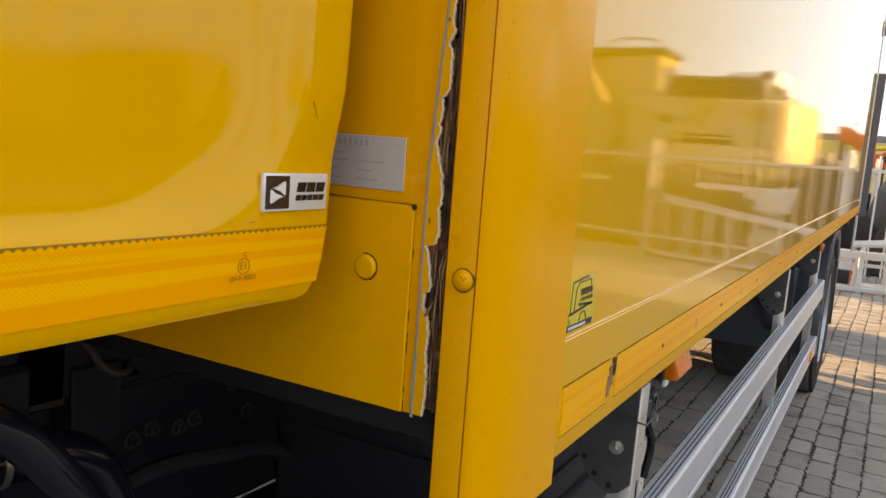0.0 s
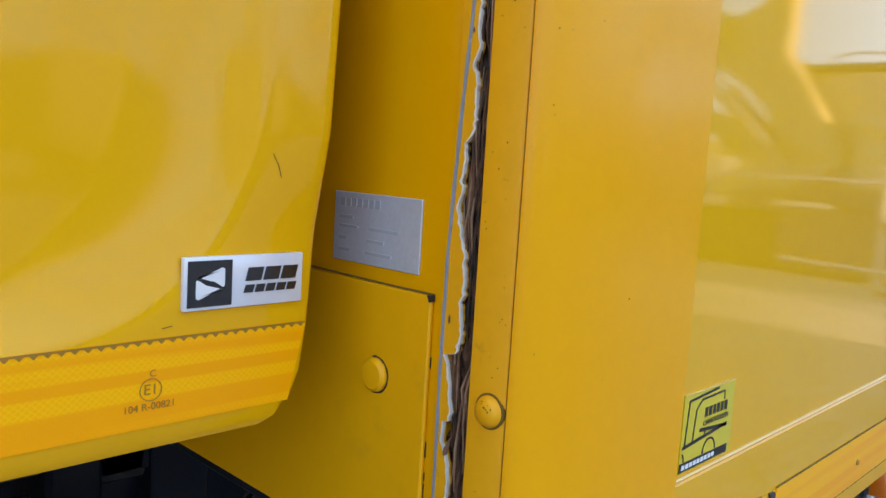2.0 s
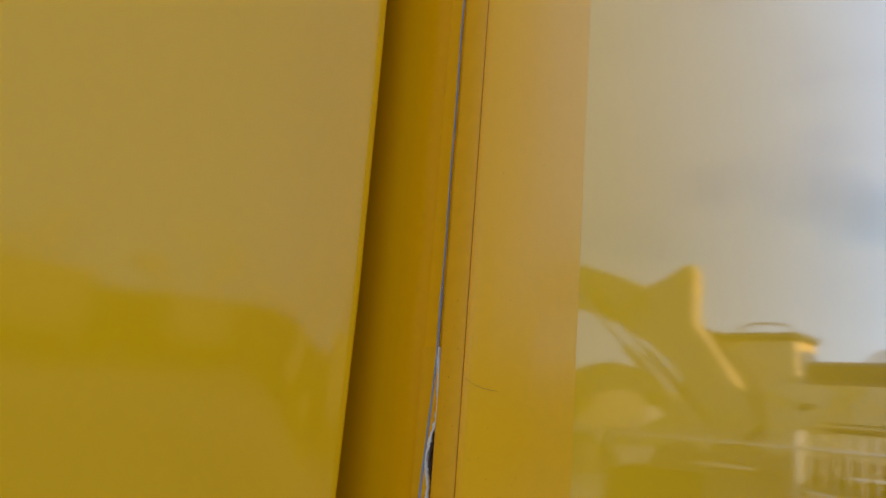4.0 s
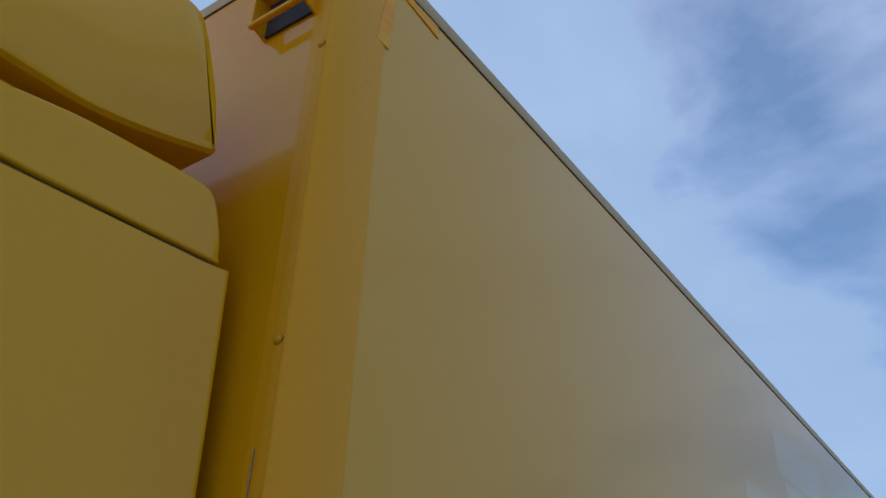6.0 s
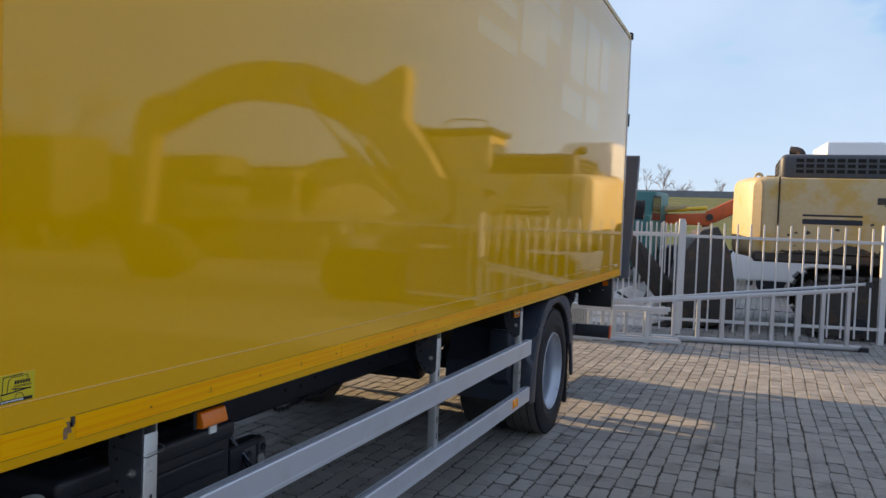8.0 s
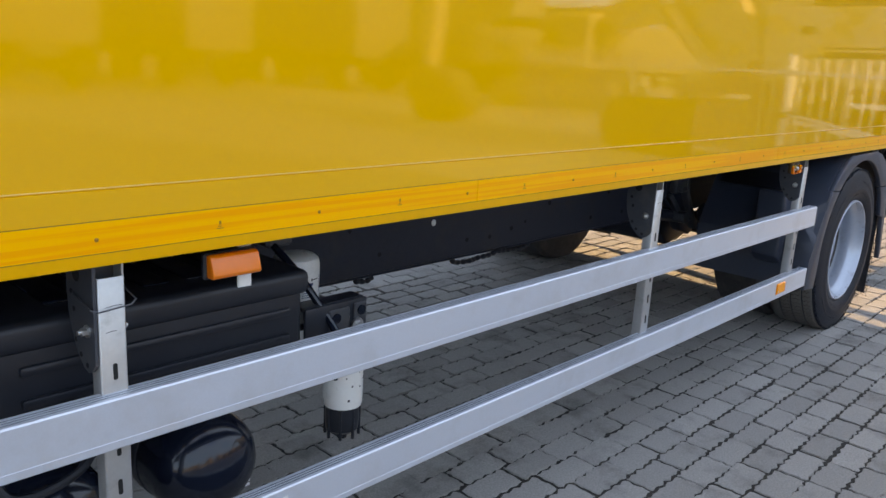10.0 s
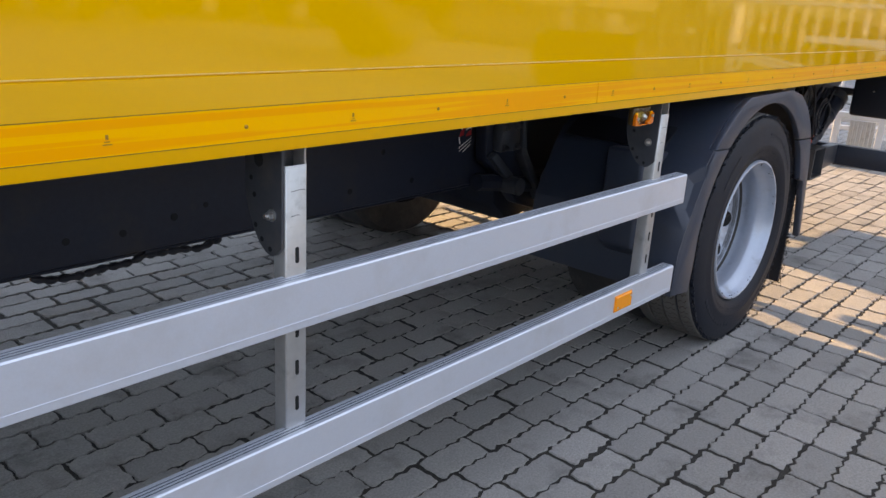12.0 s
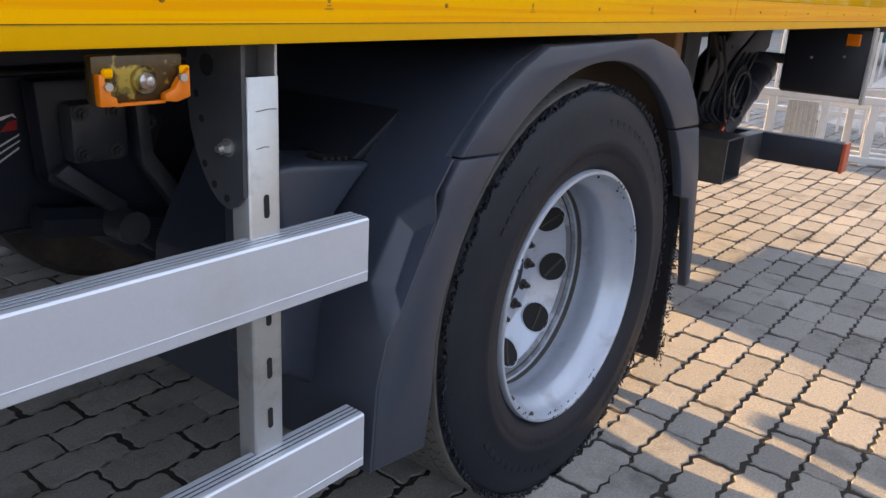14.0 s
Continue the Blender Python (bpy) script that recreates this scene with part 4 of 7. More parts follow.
    part("cab_body", box(B(), -1.95, 0.29, CY + 0.06, 2.38, 1.30, 2.72, 0.05, 3), cab_yellow, truck)
    # added box that blocks light entering the gap from the far side
    part("air_intake", box(B(), 0.28, 0.395, 1.35, 2.34, 0.70, 2.42, 0.03, 2), black_plastic, truck, "black box added behind the cab to keep the gap dark")
    part("engine_cover", box(B(), -0.70, 0.15, 0.45, 2.2, 0.70, 1.158, 0.03, 2), black_plastic, truck)
    part("cab_floor", box(B(), -1.95, 0.10, CY + 0.08, 2.36, 1.16, 1.31), chassis_paint, truck)


build_cab()


mount_paint = surface("dusty grey cast steel", (0.055, 0.053, 0.052), 0.6, vary=0.3, grain=40, stain=(0.035, 0.033, 0.032), stain_at=(0.45, 0.7), stain_scale=14, bump=0.4, bump_scale=90, depth=0.003)


def build_chassis():
    # side frame rails with a run of holes, cross beams
    for y0, y1 in ((0.845, 0.855), (1.695, 1.705)):
        s = 1 if y0 < 1.2 else -1
        bm = prism(B(), [(-1.9, 0.600), (5.62, 0.600), (5.95, 0.810), (7.75, 0.810), (7.75, 0.900), (-1.9, 0.900)], "y", y0, y1, 0.002, 1)
        box(bm, -1.9, 5.60, min(y0, y0 + 0.075 * s), max(y1, y1 + 0.075 * s), 0.590, 0.600, 0.003)
        box(bm, 5.96, 7.75, min(y0, y0 + 0.075 * s), max(y1, y1 + 0.075 * s), 0.800, 0.810, 0.003)
        box(bm, -1.9, 7.75, min(y0, y0 + 0.075 * s), max(y1, y1 + 0.075 * s), 0.900, 0.910, 0.003)
        rail = part("frame_rail", bm, chassis_paint, truck, "blue black steel chassis frame rail")
        if s > 0:
            rng = random.Random(5)
            for x, z, r in ((2.74, 0.763, 0.013), (3.53, 0.770, 0.011), (2.06, 0.672, 0.010), (2.45, 0.672, 0.009), (2.95, 0.665, 0.010), (3.1, 0.66, 0.010), (3.25, 0.68, 0.011), (3.9, 0.66, 0.010), (2.30, 0.78, 0.008), (3.35, 0.70, 0.008), (4.05, 0.78, 0.010), (4.2, 0.66, 0.01)):
                # discs stand for the holes: black for inner shade, one white
                bm = cyl(B(), (x, y0 - 0.0015, z), (x, y0 + 0.002, z), r, seg=16)
                part("frame_hole", bm, filter_white if abs(x - 2.74) < 0.01 else cavity, rail)
            # torn red and white sticker
            sx, sz, sy = 4.488, 0.790, y0 - 0.0008
            for pts in ([(-0.036, 0.006), (-0.010, 0.010), (-0.006, 0.040), (-0.022, 0.034)], [(0.002, 0.006), (0.034, 0.008), (0.036, 0.028), (0.018, 0.024)]):
                part("sticker_patch", prism(B(), [(sx + a, sz + b) for a, b in pts], "y", sy, y0 + 0.001), sticker_red, rail)
            for pts in ([(-0.030, 0.046), (-0.008, 0.050), (-0.020, 0.030)], [(0.000, 0.034), (0.030, 0.040), (0.036, 0.030), (0.026, 0.036), (0.006, 0.028)], [(-0.036, -0.040), (0.036, -0.004), (0.038, 0.000), (-0.034, -0.034)],
                        [(-0.032, -0.052), (0.036, -0.016), (0.038, -0.012), (-0.030, -0.047)], [(-0.010, -0.056), (0.034, -0.030), (0.034, -0.026), (-0.008, -0.051)], [(-0.038, 0.004), (-0.030, -0.022), (-0.026, -0.020), (-0.034, 0.006)]):
                part("sticker_patch", prism(B(), [(sx + a, sz + b) for a, b in pts], "y", sy - 0.0004, y0 + 0.001), badge_white, rail)
            for x, z in ((0.622, 0.860), (0.671, 0.861), (0.772, 0.810), (0.835, 0.795), (0.874, 0.801), (0.729, 0.800), (0.975, 0.85), (1.02, 0.78), (0.46, 0.80)):
                part("frame_nut", hexnut(B(), (x, y0, z), "y", 0.011, -0.014), mount_paint, rail)
            # clips and cable stubs along the lower flange
            for x0, x1, sag in ((2.86, 3.16, 0.020), (3.16, 3.40, 0.012), (2.33, 2.42, 0.008)):
                n = max(3, round((x1 - x0) / 0.04))
                pts = [(x0 + (x1 - x0) * k / n, y0 + 0.004 + rng.uniform(-0.006, 0.006), 0.592 - sag * math.sin(math.pi * k / n) ** 0.5 - rng.uniform(0, 0.007)) for k in range(n + 1)]
                part("cable", tube(B(), smooth_line(pts, 4), [0.006 + 0.006 * abs(math.sin(0.9 * k)) for k in range(4 * n + 1)], 9), black_plastic, rail)
    part("box_subframe", box(B(), 0.44, 8.1, 0.80, 0.90, 0.925, 1.040, 0.004), chassis_paint, truck)
    part("box_subframe", box(B(), 0.44, 8.1, 1.65, 1.75, 0.925, 1.040, 0.004), chassis_paint, truck)
    part("cross_beam", box(B(), 0.455, 0.50, 0.075, 2.45, 1.072, 1.110, 0.004), black_plastic, truck, "dark grey cross beam under the front wall")
    for x in (1.35, 2.15, 2.95, 3.75, 4.45, 5.9, 6.6, 7.3, 8.05):
        part("cross_beam", box(B(), x, x + 0.05, 0.70, 2.45, 1.0, 1.075, 0.004), chassis_paint, truck)
    # parts seen in the gap behind the cab
    bm = prism(B(), [(0.455, 0.92), (0.568, 0.915), (0.572, 1.10), (0.515, 1.10), (0.480, 1.00)], "y", 0.80, 0.84, 0.006)
    part("cab_mount", bm, mount_paint, truck, "grey steel cab mount in the gap")
    part("gap_tube", box(B(), 0.33, 0.428, 0.80, 0.90, 0.950, 1.010, 0.006), mount_paint, truck)
    part("tube_mouth", box(B(), 0.345, 0.416, 0.798, 0.802, 0.960, 1.000), cavity, truck)
    part("gap_plate", box(B(), 0.573, 0.664, 0.79, 0.84, 0.84, 0.975, 0.004), chassis_paint, truck)
    part("gap_lug", prism(B(), [(0.665, 0.935), (0.720, 0.930), (0.690, 0.965), (0.666, 0.975)], "y", 0.80, 0.83, 0.004), mount_paint, truck)
    part("cable", tube(B(), smooth_line([(0.56, 0.76, 1.04), (0.59, 0.74, 0.985), (0.63, 0.74, 0.97), (0.66, 0.76, 0.985)], 6), 0.007, 8), mount_paint, truck)
    part("shock_mount", box(B(), 0.425, 0.50, 0.78, 0.86, 0.86, 1.00, 0.008), chassis_paint, truck)
    hose = [(0.20, 0.62, 0.935), (0.30, 0.62, 0.943), (0.377, 0.62, 0.940), (0.422, 0.62, 0.932), (0.468, 0.62, 0.906), (0.500, 0.62, 0.862), (0.53, 0.62, 0.78), (0.55, 0.62, 0.62)]
    part("rubber_hose", tube(B(), smooth_line(hose, 6), 0.032, 16), black_lacquer, truck, "thick black rubber hose behind the cab")
    bm = lathe(B(), [(0.0325, -0.005), (0.0345, -0.004), (0.0345, 0.004), (0.0325, 0.005)], (0, 0, 0), "x", 24, True)
    bmesh.ops.transform(bm, verts=bm.verts, matrix=Matrix.Translation((0.345, 0.62, 0.942)) @ Matrix.Rotation(0.03, 4, "Y"))
    box(bm, 0.338, 0.352, 0.585, 0.60, 0.965, 0.982, 0.003)
    part("rubber_hose", tube(B(), smooth_line([(0.22, 0.50, 1.07), (0.295, 0.50, 1.020), (0.349, 0.50, 0.955), (0.40, 0.50, 0.88), (0.44, 0.5, 0.78)], 6), 0.024, 14), black_lacquer, truck)
    part("hose_clamp", bm, zinc, truck, "bright zinc hose clamp")
    part("cable", tube(B(), smooth_line([(0.50, 0.62, 0.84), (0.573, 0.62, 0.853), (0.65, 0.62, 0.848), (0.737, 0.62, 0.831), (0.846, 0.62, 0.808), (0.923, 0.62, 0.747), (0.98, 0.62, 0.64)], 6), 0.014, 8), black_plastic, truck)
    bm = box(B(), 0.30, 1.20, 0.30, 0.84, 0.52, 0.60, 0.02, 2)
    part("step_tray", bm, chassis_paint, truck)


build_chassis()


# dark colour that paints the shade into the rail grooves
groove_grime = surface("dark blue shade painted in the rail grooves", (0.045, 0.065, 0.105), 0.7, vary=0.3, grain=60)


def rail_profile(z0, z1):
    """Aluminium guard rail: a grooved top, a fine line near its lower edge."""
    h = z1 - z0
    p = [(0.034, z0), (-0.004, z0), (-0.006, z0 + 0.002), (-0.006, z0 + 0.158 * h), (-0.0070, z0 + 0.163 * h), (-0.0070, z0 + 0.170 * h), (-0.006, z0 + 0.175 * h), (-0.006, z1 - 0.004), (-0.0035, z1 - 0.001), (0.0, z1)]
    for k in range(3):
        y = 0.0050 + k * 0.0085
        p += [(y, z1), (y + 0.0003, z1 - 0.003), (y + 0.0035, z1 - 0.003), (y + 0.0038, z1)]
    return p + [(0.034, z1)]


def build_side_guard():
    for z0, z1, x0, kind in ((0.690, 0.789, 0.66, "upper"), (0.373, 0.469, 0.66, "lower")):
        bm = prism(B(), rail_profile(z0, z1), "x", x0, 4.630)
        rail = part("guard_rail", bm, aluminium, truck, "pale aluminium side guard rail, " + kind, angle=20)
        # dark strips in the grooves stand for their shade
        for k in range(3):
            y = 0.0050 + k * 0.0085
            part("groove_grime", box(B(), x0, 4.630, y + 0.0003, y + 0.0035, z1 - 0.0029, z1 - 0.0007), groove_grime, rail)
        if kind == "lower":
            refl = part("side_reflector", box(B(), 4.242, 4.338, -0.0135, -0.006, 0.400, 0.448, 0.002), reflector_amber, rail, "orange side reflector")
            part("reflector_rim", box(B(), 4.239, 4.341, -0.0088, -0.006, 0.397, 0.451, 0.001), reflector_amber, refl)
            for x, z in ((4.252, 0.412), (4.328, 0.437)):
                part("reflector_screw", cyl(B(), (x, -0.0134, z), (x, -0.0146, z), 0.0038, seg=12), zinc, refl)
            bm = B()
            for x in (1.37, 1.405):
                for z in (0.400, 0.420, 0.440):
                    box(bm, x, x + 0.014, -0.0066, -0.0058, z, z + 0.008)
            part("glue_mark", bm, badge_white, rail)
    for n, x in enumerate((1.030, 3.003, 4.441)):
        z_top = 1.006 - 0.006 * n
        bm = prism(B(), [(x, 0.0580), (x, 0.0245), (x + 0.003, 0.0215), (x + 0.047, 0.0215), (x + 0.050, 0.0245), (x + 0.050, 0.0580), (x + 0.047, 0.0580), (x + 0.047, 0.0250), (x + 0.003, 0.0250), (x + 0.003, 0.0580)], "z", 0.385, z_top, 0.0006, 1)
        up = part("guard_upright", bm, galvanised, truck, "galvanised slotted side guard upright")
        for z in (0.436, 0.519, 0.597, 0.677, 0.829):
            bm = B()
            pts = []
            for k in range(12):
                a = 2 * math.pi * k / 12
                pts.append((x + 0.026 + 0.0045 * math.cos(a), z + 0.0045 * math.sin(a) + (0.0115 if math.sin(a) > 0 else -0.0115)))
            prism(bm, pts, "y", 0.0206, 0.024)
            part("slot", bm, cavity, up)
        part("channel_edge", box(B(), x + 0.0465, x + 0.0505, 0.026, 0.060, z_top - 0.03, 1.034, 0.0008), galvanised, up)
        for zz, l_ in ((0.952, 0.020), (0.905, 0.012), (0.742, 0.016)):
            part("scratch", tube(B(), [(x + 0.012, 0.0214, zz), (x + 0.012 + l_, 0.0213, zz + 0.002), (x + 0.014 + 1.5 * l_, 0.0214, zz + 0.001)], 0.0006, 5), bracket_paint, up)
        # half-round plate with its arc of holes, behind the upright
        pts = [(0.022, 1.034), (0.130, 1.034), (0.133, 1.000), (0.134, 0.952), (0.130, 0.920), (0.122, 0.895), (0.108, 0.866), (0.090, 0.842), (0.072, 0.829), (0.055, 0.824), (0.040, 0.830), (0.024, 0.846)]
        bm = prism(B(), pts, "x", x - 0.008, x - 0.002)
        plate = part("bracket_plate", bm, bracket_paint, truck, "dark steel bracket plate with holes along its curved edge")
        for y, z in ((0.114, 0.965), (0.105, 0.934), (0.102, 0.876), (0.083, 0.852), (0.058, 0.838), (0.090, 1.003)):
            r = 0.0052 if z < 0.99 else 0.014
            part("hole", cyl(B(), (x - 0.0088, y, z), (x - 0.0065, y, z), r, seg=12), cavity, plate)
        part("plate_bolt", hexnut(B(), (x - 0.008, 0.051, 0.905), "x", 0.008, -0.012), zinc, plate)
        part("clip_bolt", hexnut(B(), (x + 0.050, 0.045, 0.905), "x", 0.007, 0.008), zinc, up)
        part("hanger_channel", box(B(), x - 0.003, x + 0.053, 0.060, 0.076, 0.96, 1.036, 0.002), bracket_paint, plate)
    # wire clip round the first upright
    bm = tube(B(), [(1.018, 0.10, 0.965), (1.013, 0.012, 0.955), (1.026, 0.008, 0.950), (1.084, 0.008, 0.955), (1.096, 0.015, 0.962), (1.094, 0.10, 0.985)], 0.0017, 6)
    part("wire_clip", bm, bracket_paint, truck, "dark bent wire clip round the upright")


build_side_guard()


def build_lamps():
    # whole side marker lamp on its bracket
    bm = prism(B(), [(0.042, 0.966), (0.018, 0.968), (0.013, 0.975), (0.024, 1.010), (0.030, 1.014), (0.042, 1.014)], "x", 1.253, 1.363, 0.003, 2)
    lamp = part("side_marker_lamp", bm, amber, truck, "amber side marker lamp under the box edge")
    part("lamp_base", box(B(), 1.248, 1.368, 0.040, 0.056, 0.963, 1.017, 0.004), black_plastic, lamp)
    part("lamp_bracket", box(B(), 1.335, 1.365, 0.056, 0.062, 0.930, 1.036), filter_white, lamp)
    # broken one with its bare base
    bm = box(B(), 4.243, 4.349, 0.014, 0.030, 0.977, 1.027, 0.004, 2)
    broken = part("broken_marker_lamp", bm, bronze, truck, "broken marker lamp with bare tarnished base")
    rng = random.Random(8)
    for pts in ([(4.244, 0.977), (4.264, 0.976), (4.262, 0.985), (4.256, 0.988), (4.257, 0.996), (4.251, 1.000), (4.250, 1.008), (4.244, 1.010)], [(4.318, 0.978), (4.332, 0.976), (4.349, 0.981), (4.349, 1.012), (4.343, 1.006), (4.336, 1.000), (4.330, 0.990), (4.318, 0.985)]):
        part("lens_shard", prism(B(), pts, "y", 0.002, 0.013, 0.001), amber, broken, "jagged leftover of the amber lens")
    part("lens_edge", box(B(), 4.262, 4.320, 0.006, 0.014, 0.9755, 0.9785), amber, broken)
    for x, z in ((4.253, 0.997), (4.340, 1.002)):
        part("lamp_screw", cyl(B(), (x, 0.004, z), (x, -0.001, z), 0.0045, seg=12), zinc, broken)
    bm = lathe(B(), [(0.0085, 0.012), (0.0085, 0.006), (0.006, 0.003), (0.0048, 0.000), (0.0002, -0.001)], (4.300, 0, 1.000), "y", 16)
    part("lamp_socket", bm, zinc, broken)
    bm = lathe(B(), [(0.015, 0.0122), (0.014, 0.010), (0.011, 0.0115)], (4.300, 0, 1.000), "y", 20)
    part("socket_ring", bm, bronze, broken)
    for x in (4.246, 4.336):
        part("contact", box(B(), x + 0.006, x + 0.018, 0.008, 0.014, 1.004, 1.014, 0.002), tape, broken)


build_lamps()


def build_tanks():
    # black box with ribbed lid
    bm = box(B(), 0.895, 1.585, 0.165, 0.66, 0.640, 0.895, 0.022, 3)
    bat = part("battery_box", bm, black_plastic, truck, "black ribbed plastic battery box under the body")
    part("battery_lid", box(B(), 0.885, 1.597, 0.155, 0.67, 0.845, 0.905, 0.018, 3), black_plastic, bat)
    for z in (0.800, 0.735):
        part("rib", box(B(), 0.94, 1.54, 0.155, 0.17, z, z + 0.020, 0.006, 2), black_plastic, bat)
    for k in range(5):
        part("lid_slot", box(B(), 1.02 + 0.10 * k, 1.08 + 0.10 * k, 0.24, 0.58, 0.904, 0.910, 0.002), black_lacquer, bat)
    # two air tanks below, lying across
    for x, z in ((0.985, 0.470), (1.335, 0.475)):
        bm = lathe(B(), [(0.0002, -0.082), (0.030, -0.080), (0.058, -0.073), (0.083, -0.060), (0.104, -0.040), (0.117, -0.018), (0.123, 0.006), (0.124, 0.03), (0.124, 0.52), (0.10, 0.58), (0.0002, 0.60)], (x, 0.19, z), "y", 40)
        tank = part("air_tank", bm, black_lacquer, truck, "glossy black compressed air tank with a domed end")
        bm = B()
        for k in range(3):
            box(bm, x + 0.055, x + 0.078, 0.137 - 0.001 * k, 0.139, z - 0.062 + 0.011 * k, z - 0.056 + 0.011 * k)
        part("tank_label", bm, badge_white, tank)
        for y in (0.30, 0.55):
            part("tank_strap", lathe(B(), [(0.1245, -0.012), (0.1265, -0.012), (0.1265, 0.012), (0.1245, 0.012)], (x, y, z), "y", 32, True), bracket_paint, tank)
        part("tank_hanger", box(B(), x - 0.03, x + 0.03, 0.30, 0.34, z + 0.10, 0.66), chassis_paint, tank)
    part("air_valve", box(B(), 0.70, 0.80, 0.14, 0.24, 0.70, 0.82, 0.012, 2), black_plastic, truck)
    bm = lathe(B(), [(0.048, -0.04), (0.052, -0.03), (0.052, 0.03), (0.03, 0.05), (0.014, 0.052), (0.014, 0.075), (0.0002, 0.076)], (0.83, 0.18, 0.80), "z", 24)
    valve = part("air_dryer", bm, black_plastic, truck, "black air valve with a white cap")
    part("valve_cap", lathe(B(), [(0.030, 0.05), (0.031, 0.075), (0.026, 0.080), (0.0002, 0.080)], (0.83, 0.18, 0.80), "z", 24), filter_white, valve)
    part("air_hose", tube(B(), smooth_line([(0.88, 0.20, 0.70), (0.90, 0.14, 0.58), (1.02, 0.12, 0.60), (1.10, 0.16, 0.68)], 6), 0.009, 8), black_plastic, truck)


build_tanks()


def build_filters():
    X, Y, DZ = 1.737, 0.405, -0.090
    bm = lathe(B(), [(0.061, 0.735), (0.065, 0.738), (0.065, 0.846), (0.061, 0.862), (0.050, 0.870), (0.023, 0.875), (0.0002, 0.876)], (X, Y, 0), "z", 40)
    can = part("fuel_filter", bm, filter_white, truck, "white screw-on fuel filter canister")
    # unreadable maker print as bars, bent round the can
    def band(z0, z1, a0, a1, mat_, name):
        bm = B()
        n = 8
        r = 0.0654
        z0, z1 = z0 + DZ, z1 + DZ
        lo = [bm.verts.new((X + r * math.cos(a0 + (a1 - a0) * k / n), Y + r * math.sin(a0 + (a1 - a0) * k / n), z0)) for k in range(n + 1)]
        hi = [bm.verts.new((v.co.x, v.co.y, z1)) for v in lo]
        for k in range(n):
            bm.faces.new((lo[k], lo[k + 1], hi[k + 1], hi[k]))
        bmesh.ops.recalc_face_normals(bm, faces=bm.faces)
        bmesh.ops.solidify(bm, geom=bm.faces[:], thickness=-0.0003)
        part(name, bm, mat_, can)
    band(0.884, 0.892, -1.90, -1.42, print_blue, "print_bar")
    band(0.8995, 0.9020, -1.50, -1.12, ink, "print_arrow")
    band(0.8970, 0.9045, -1.52, -1.46, ink, "print_arrow")
    for k in range(4):
        band(0.870 - 0.006 * k, 0.8720 - 0.006 * k, -1.95, -1.50 + 0.05 * (k % 2), print_blue, "print_bar")
    for k in range(10):
        band(0.860 + 0.005 * k, 0.8625 + 0.005 * k, -0.98, -0.86, print_blue, "print_bar")
    # second filter below, with a clear bowl, on the bracket
    X2, Y2 = 1.773, 0.235
    bm = lathe(B(), [(0.052, 0.665), (0.054, 0.662), (0.054, 0.490), (0.051, 0.481), (0.046, 0.479)], (X2, Y2, 0), "z", 40)
    low = part("fuel_water_filter", bm, filter_white, truck, "white lower filter with black drain bowl")
    bm = lathe(B(), [(0.047, 0.481), (0.048, 0.440), (0.045, 0.412), (0.030, 0.400), (0.016, 0.397), (0.014, 0.380), (0.0002, 0.378)], (X2, Y2, 0), "z", 24)
    part("drain_bowl", bm, black_plastic, low)
    for k in range(8):
        a = 2 * math.pi * k / 8
        part("bowl_rib", box(B(), X2 + 0.046 * math.cos(a) - 0.004, X2 + 0.046 * math.cos(a) + 0.004, Y2 + 0.046 * math.sin(a) - 0.004, Y2 + 0.046 * math.sin(a) + 0.004, 0.390, 0.474, 0.002), black_plastic, low)
    rng = random.Random(3)
    bm = B()
    for k in range(16):
        a, z = rng.uniform(-2.6, -0.5), rng.uniform(0.505, 0.630)
        c = Vector((X2 + 0.0539 * math.cos(a), Y2 + 0.0539 * math.sin(a), z))
        d = Vector((math.cos(a), math.sin(a), 0))
        cyl(bm, c, c + d * 0.0005, rng.uniform(0.0012, 0.004), seg=10)
    part("print_mark", bm, ink, low)
    bm = box(B(), 1.600, 1.800, 0.178, 0.190, 0.695, 0.795, 0.006, 2)
    box(bm, 1.600, 1.800, 0.190, 0.245, 0.783, 0.795, 0.004)
    box(bm, 1.600, 1.835, 0.240, 0.47, 0.716, 0.734, 0.004)
    box(bm, 1.700, 1.835, 0.190, 0.30, 0.655, 0.700, 0.006)
    brk = part("filter_bracket", bm, black_plastic, truck, "black filter bracket with bolts")
    for x, z in ((1.692, 0.757), (1.774, 0.765)):
        part("bracket_bolt", cyl(B(), (x, 0.178, z), (x, 0.168, z), 0.013, seg=20), black_lacquer, brk)
    part("bolt_plate", box(B(), 1.672, 1.738, 0.172, 0.179, 0.700, 0.780, 0.003), bracket_paint, brk)
    part("bolt_plate", box(B(), 1.752, 1.794, 0.172, 0.179, 0.715, 0.785, 0.003), bracket_paint, brk)
    bm = lathe(B(), [(0.018, 0.0), (0.018, -0.006), (0.010, -0.007), (0.010, -0.014), (0.0002, -0.015)], (1.762, 0.174, 0.728), "y", 24)
    part("drain_valve", bm, zinc, brk)
    part("fuel_hose", tube(B(), smooth_line([(1.620, 0.36, 0.93), (1.635, 0.27, 0.87), (1.660, 0.20, 0.79), (1.690, 0.155, 0.70), (1.68, 0.16, 0.60)], 6), 0.010, 10), black_lacquer, truck, "black fuel hose")
    part("filter_hanger", box(B(), 1.66, 1.74, 0.44, 0.84, 0.68, 0.73, 0.006), chassis_paint, truck)
    part("hose_joint", box(B(), 1.60, 1.68, 0.34, 0.42, 0.915, 0.96, 0.008), bracket_paint, truck)


build_filters()

# ---- rear wheels and mudguard ----
WX, WZ = 5.322, 0.462
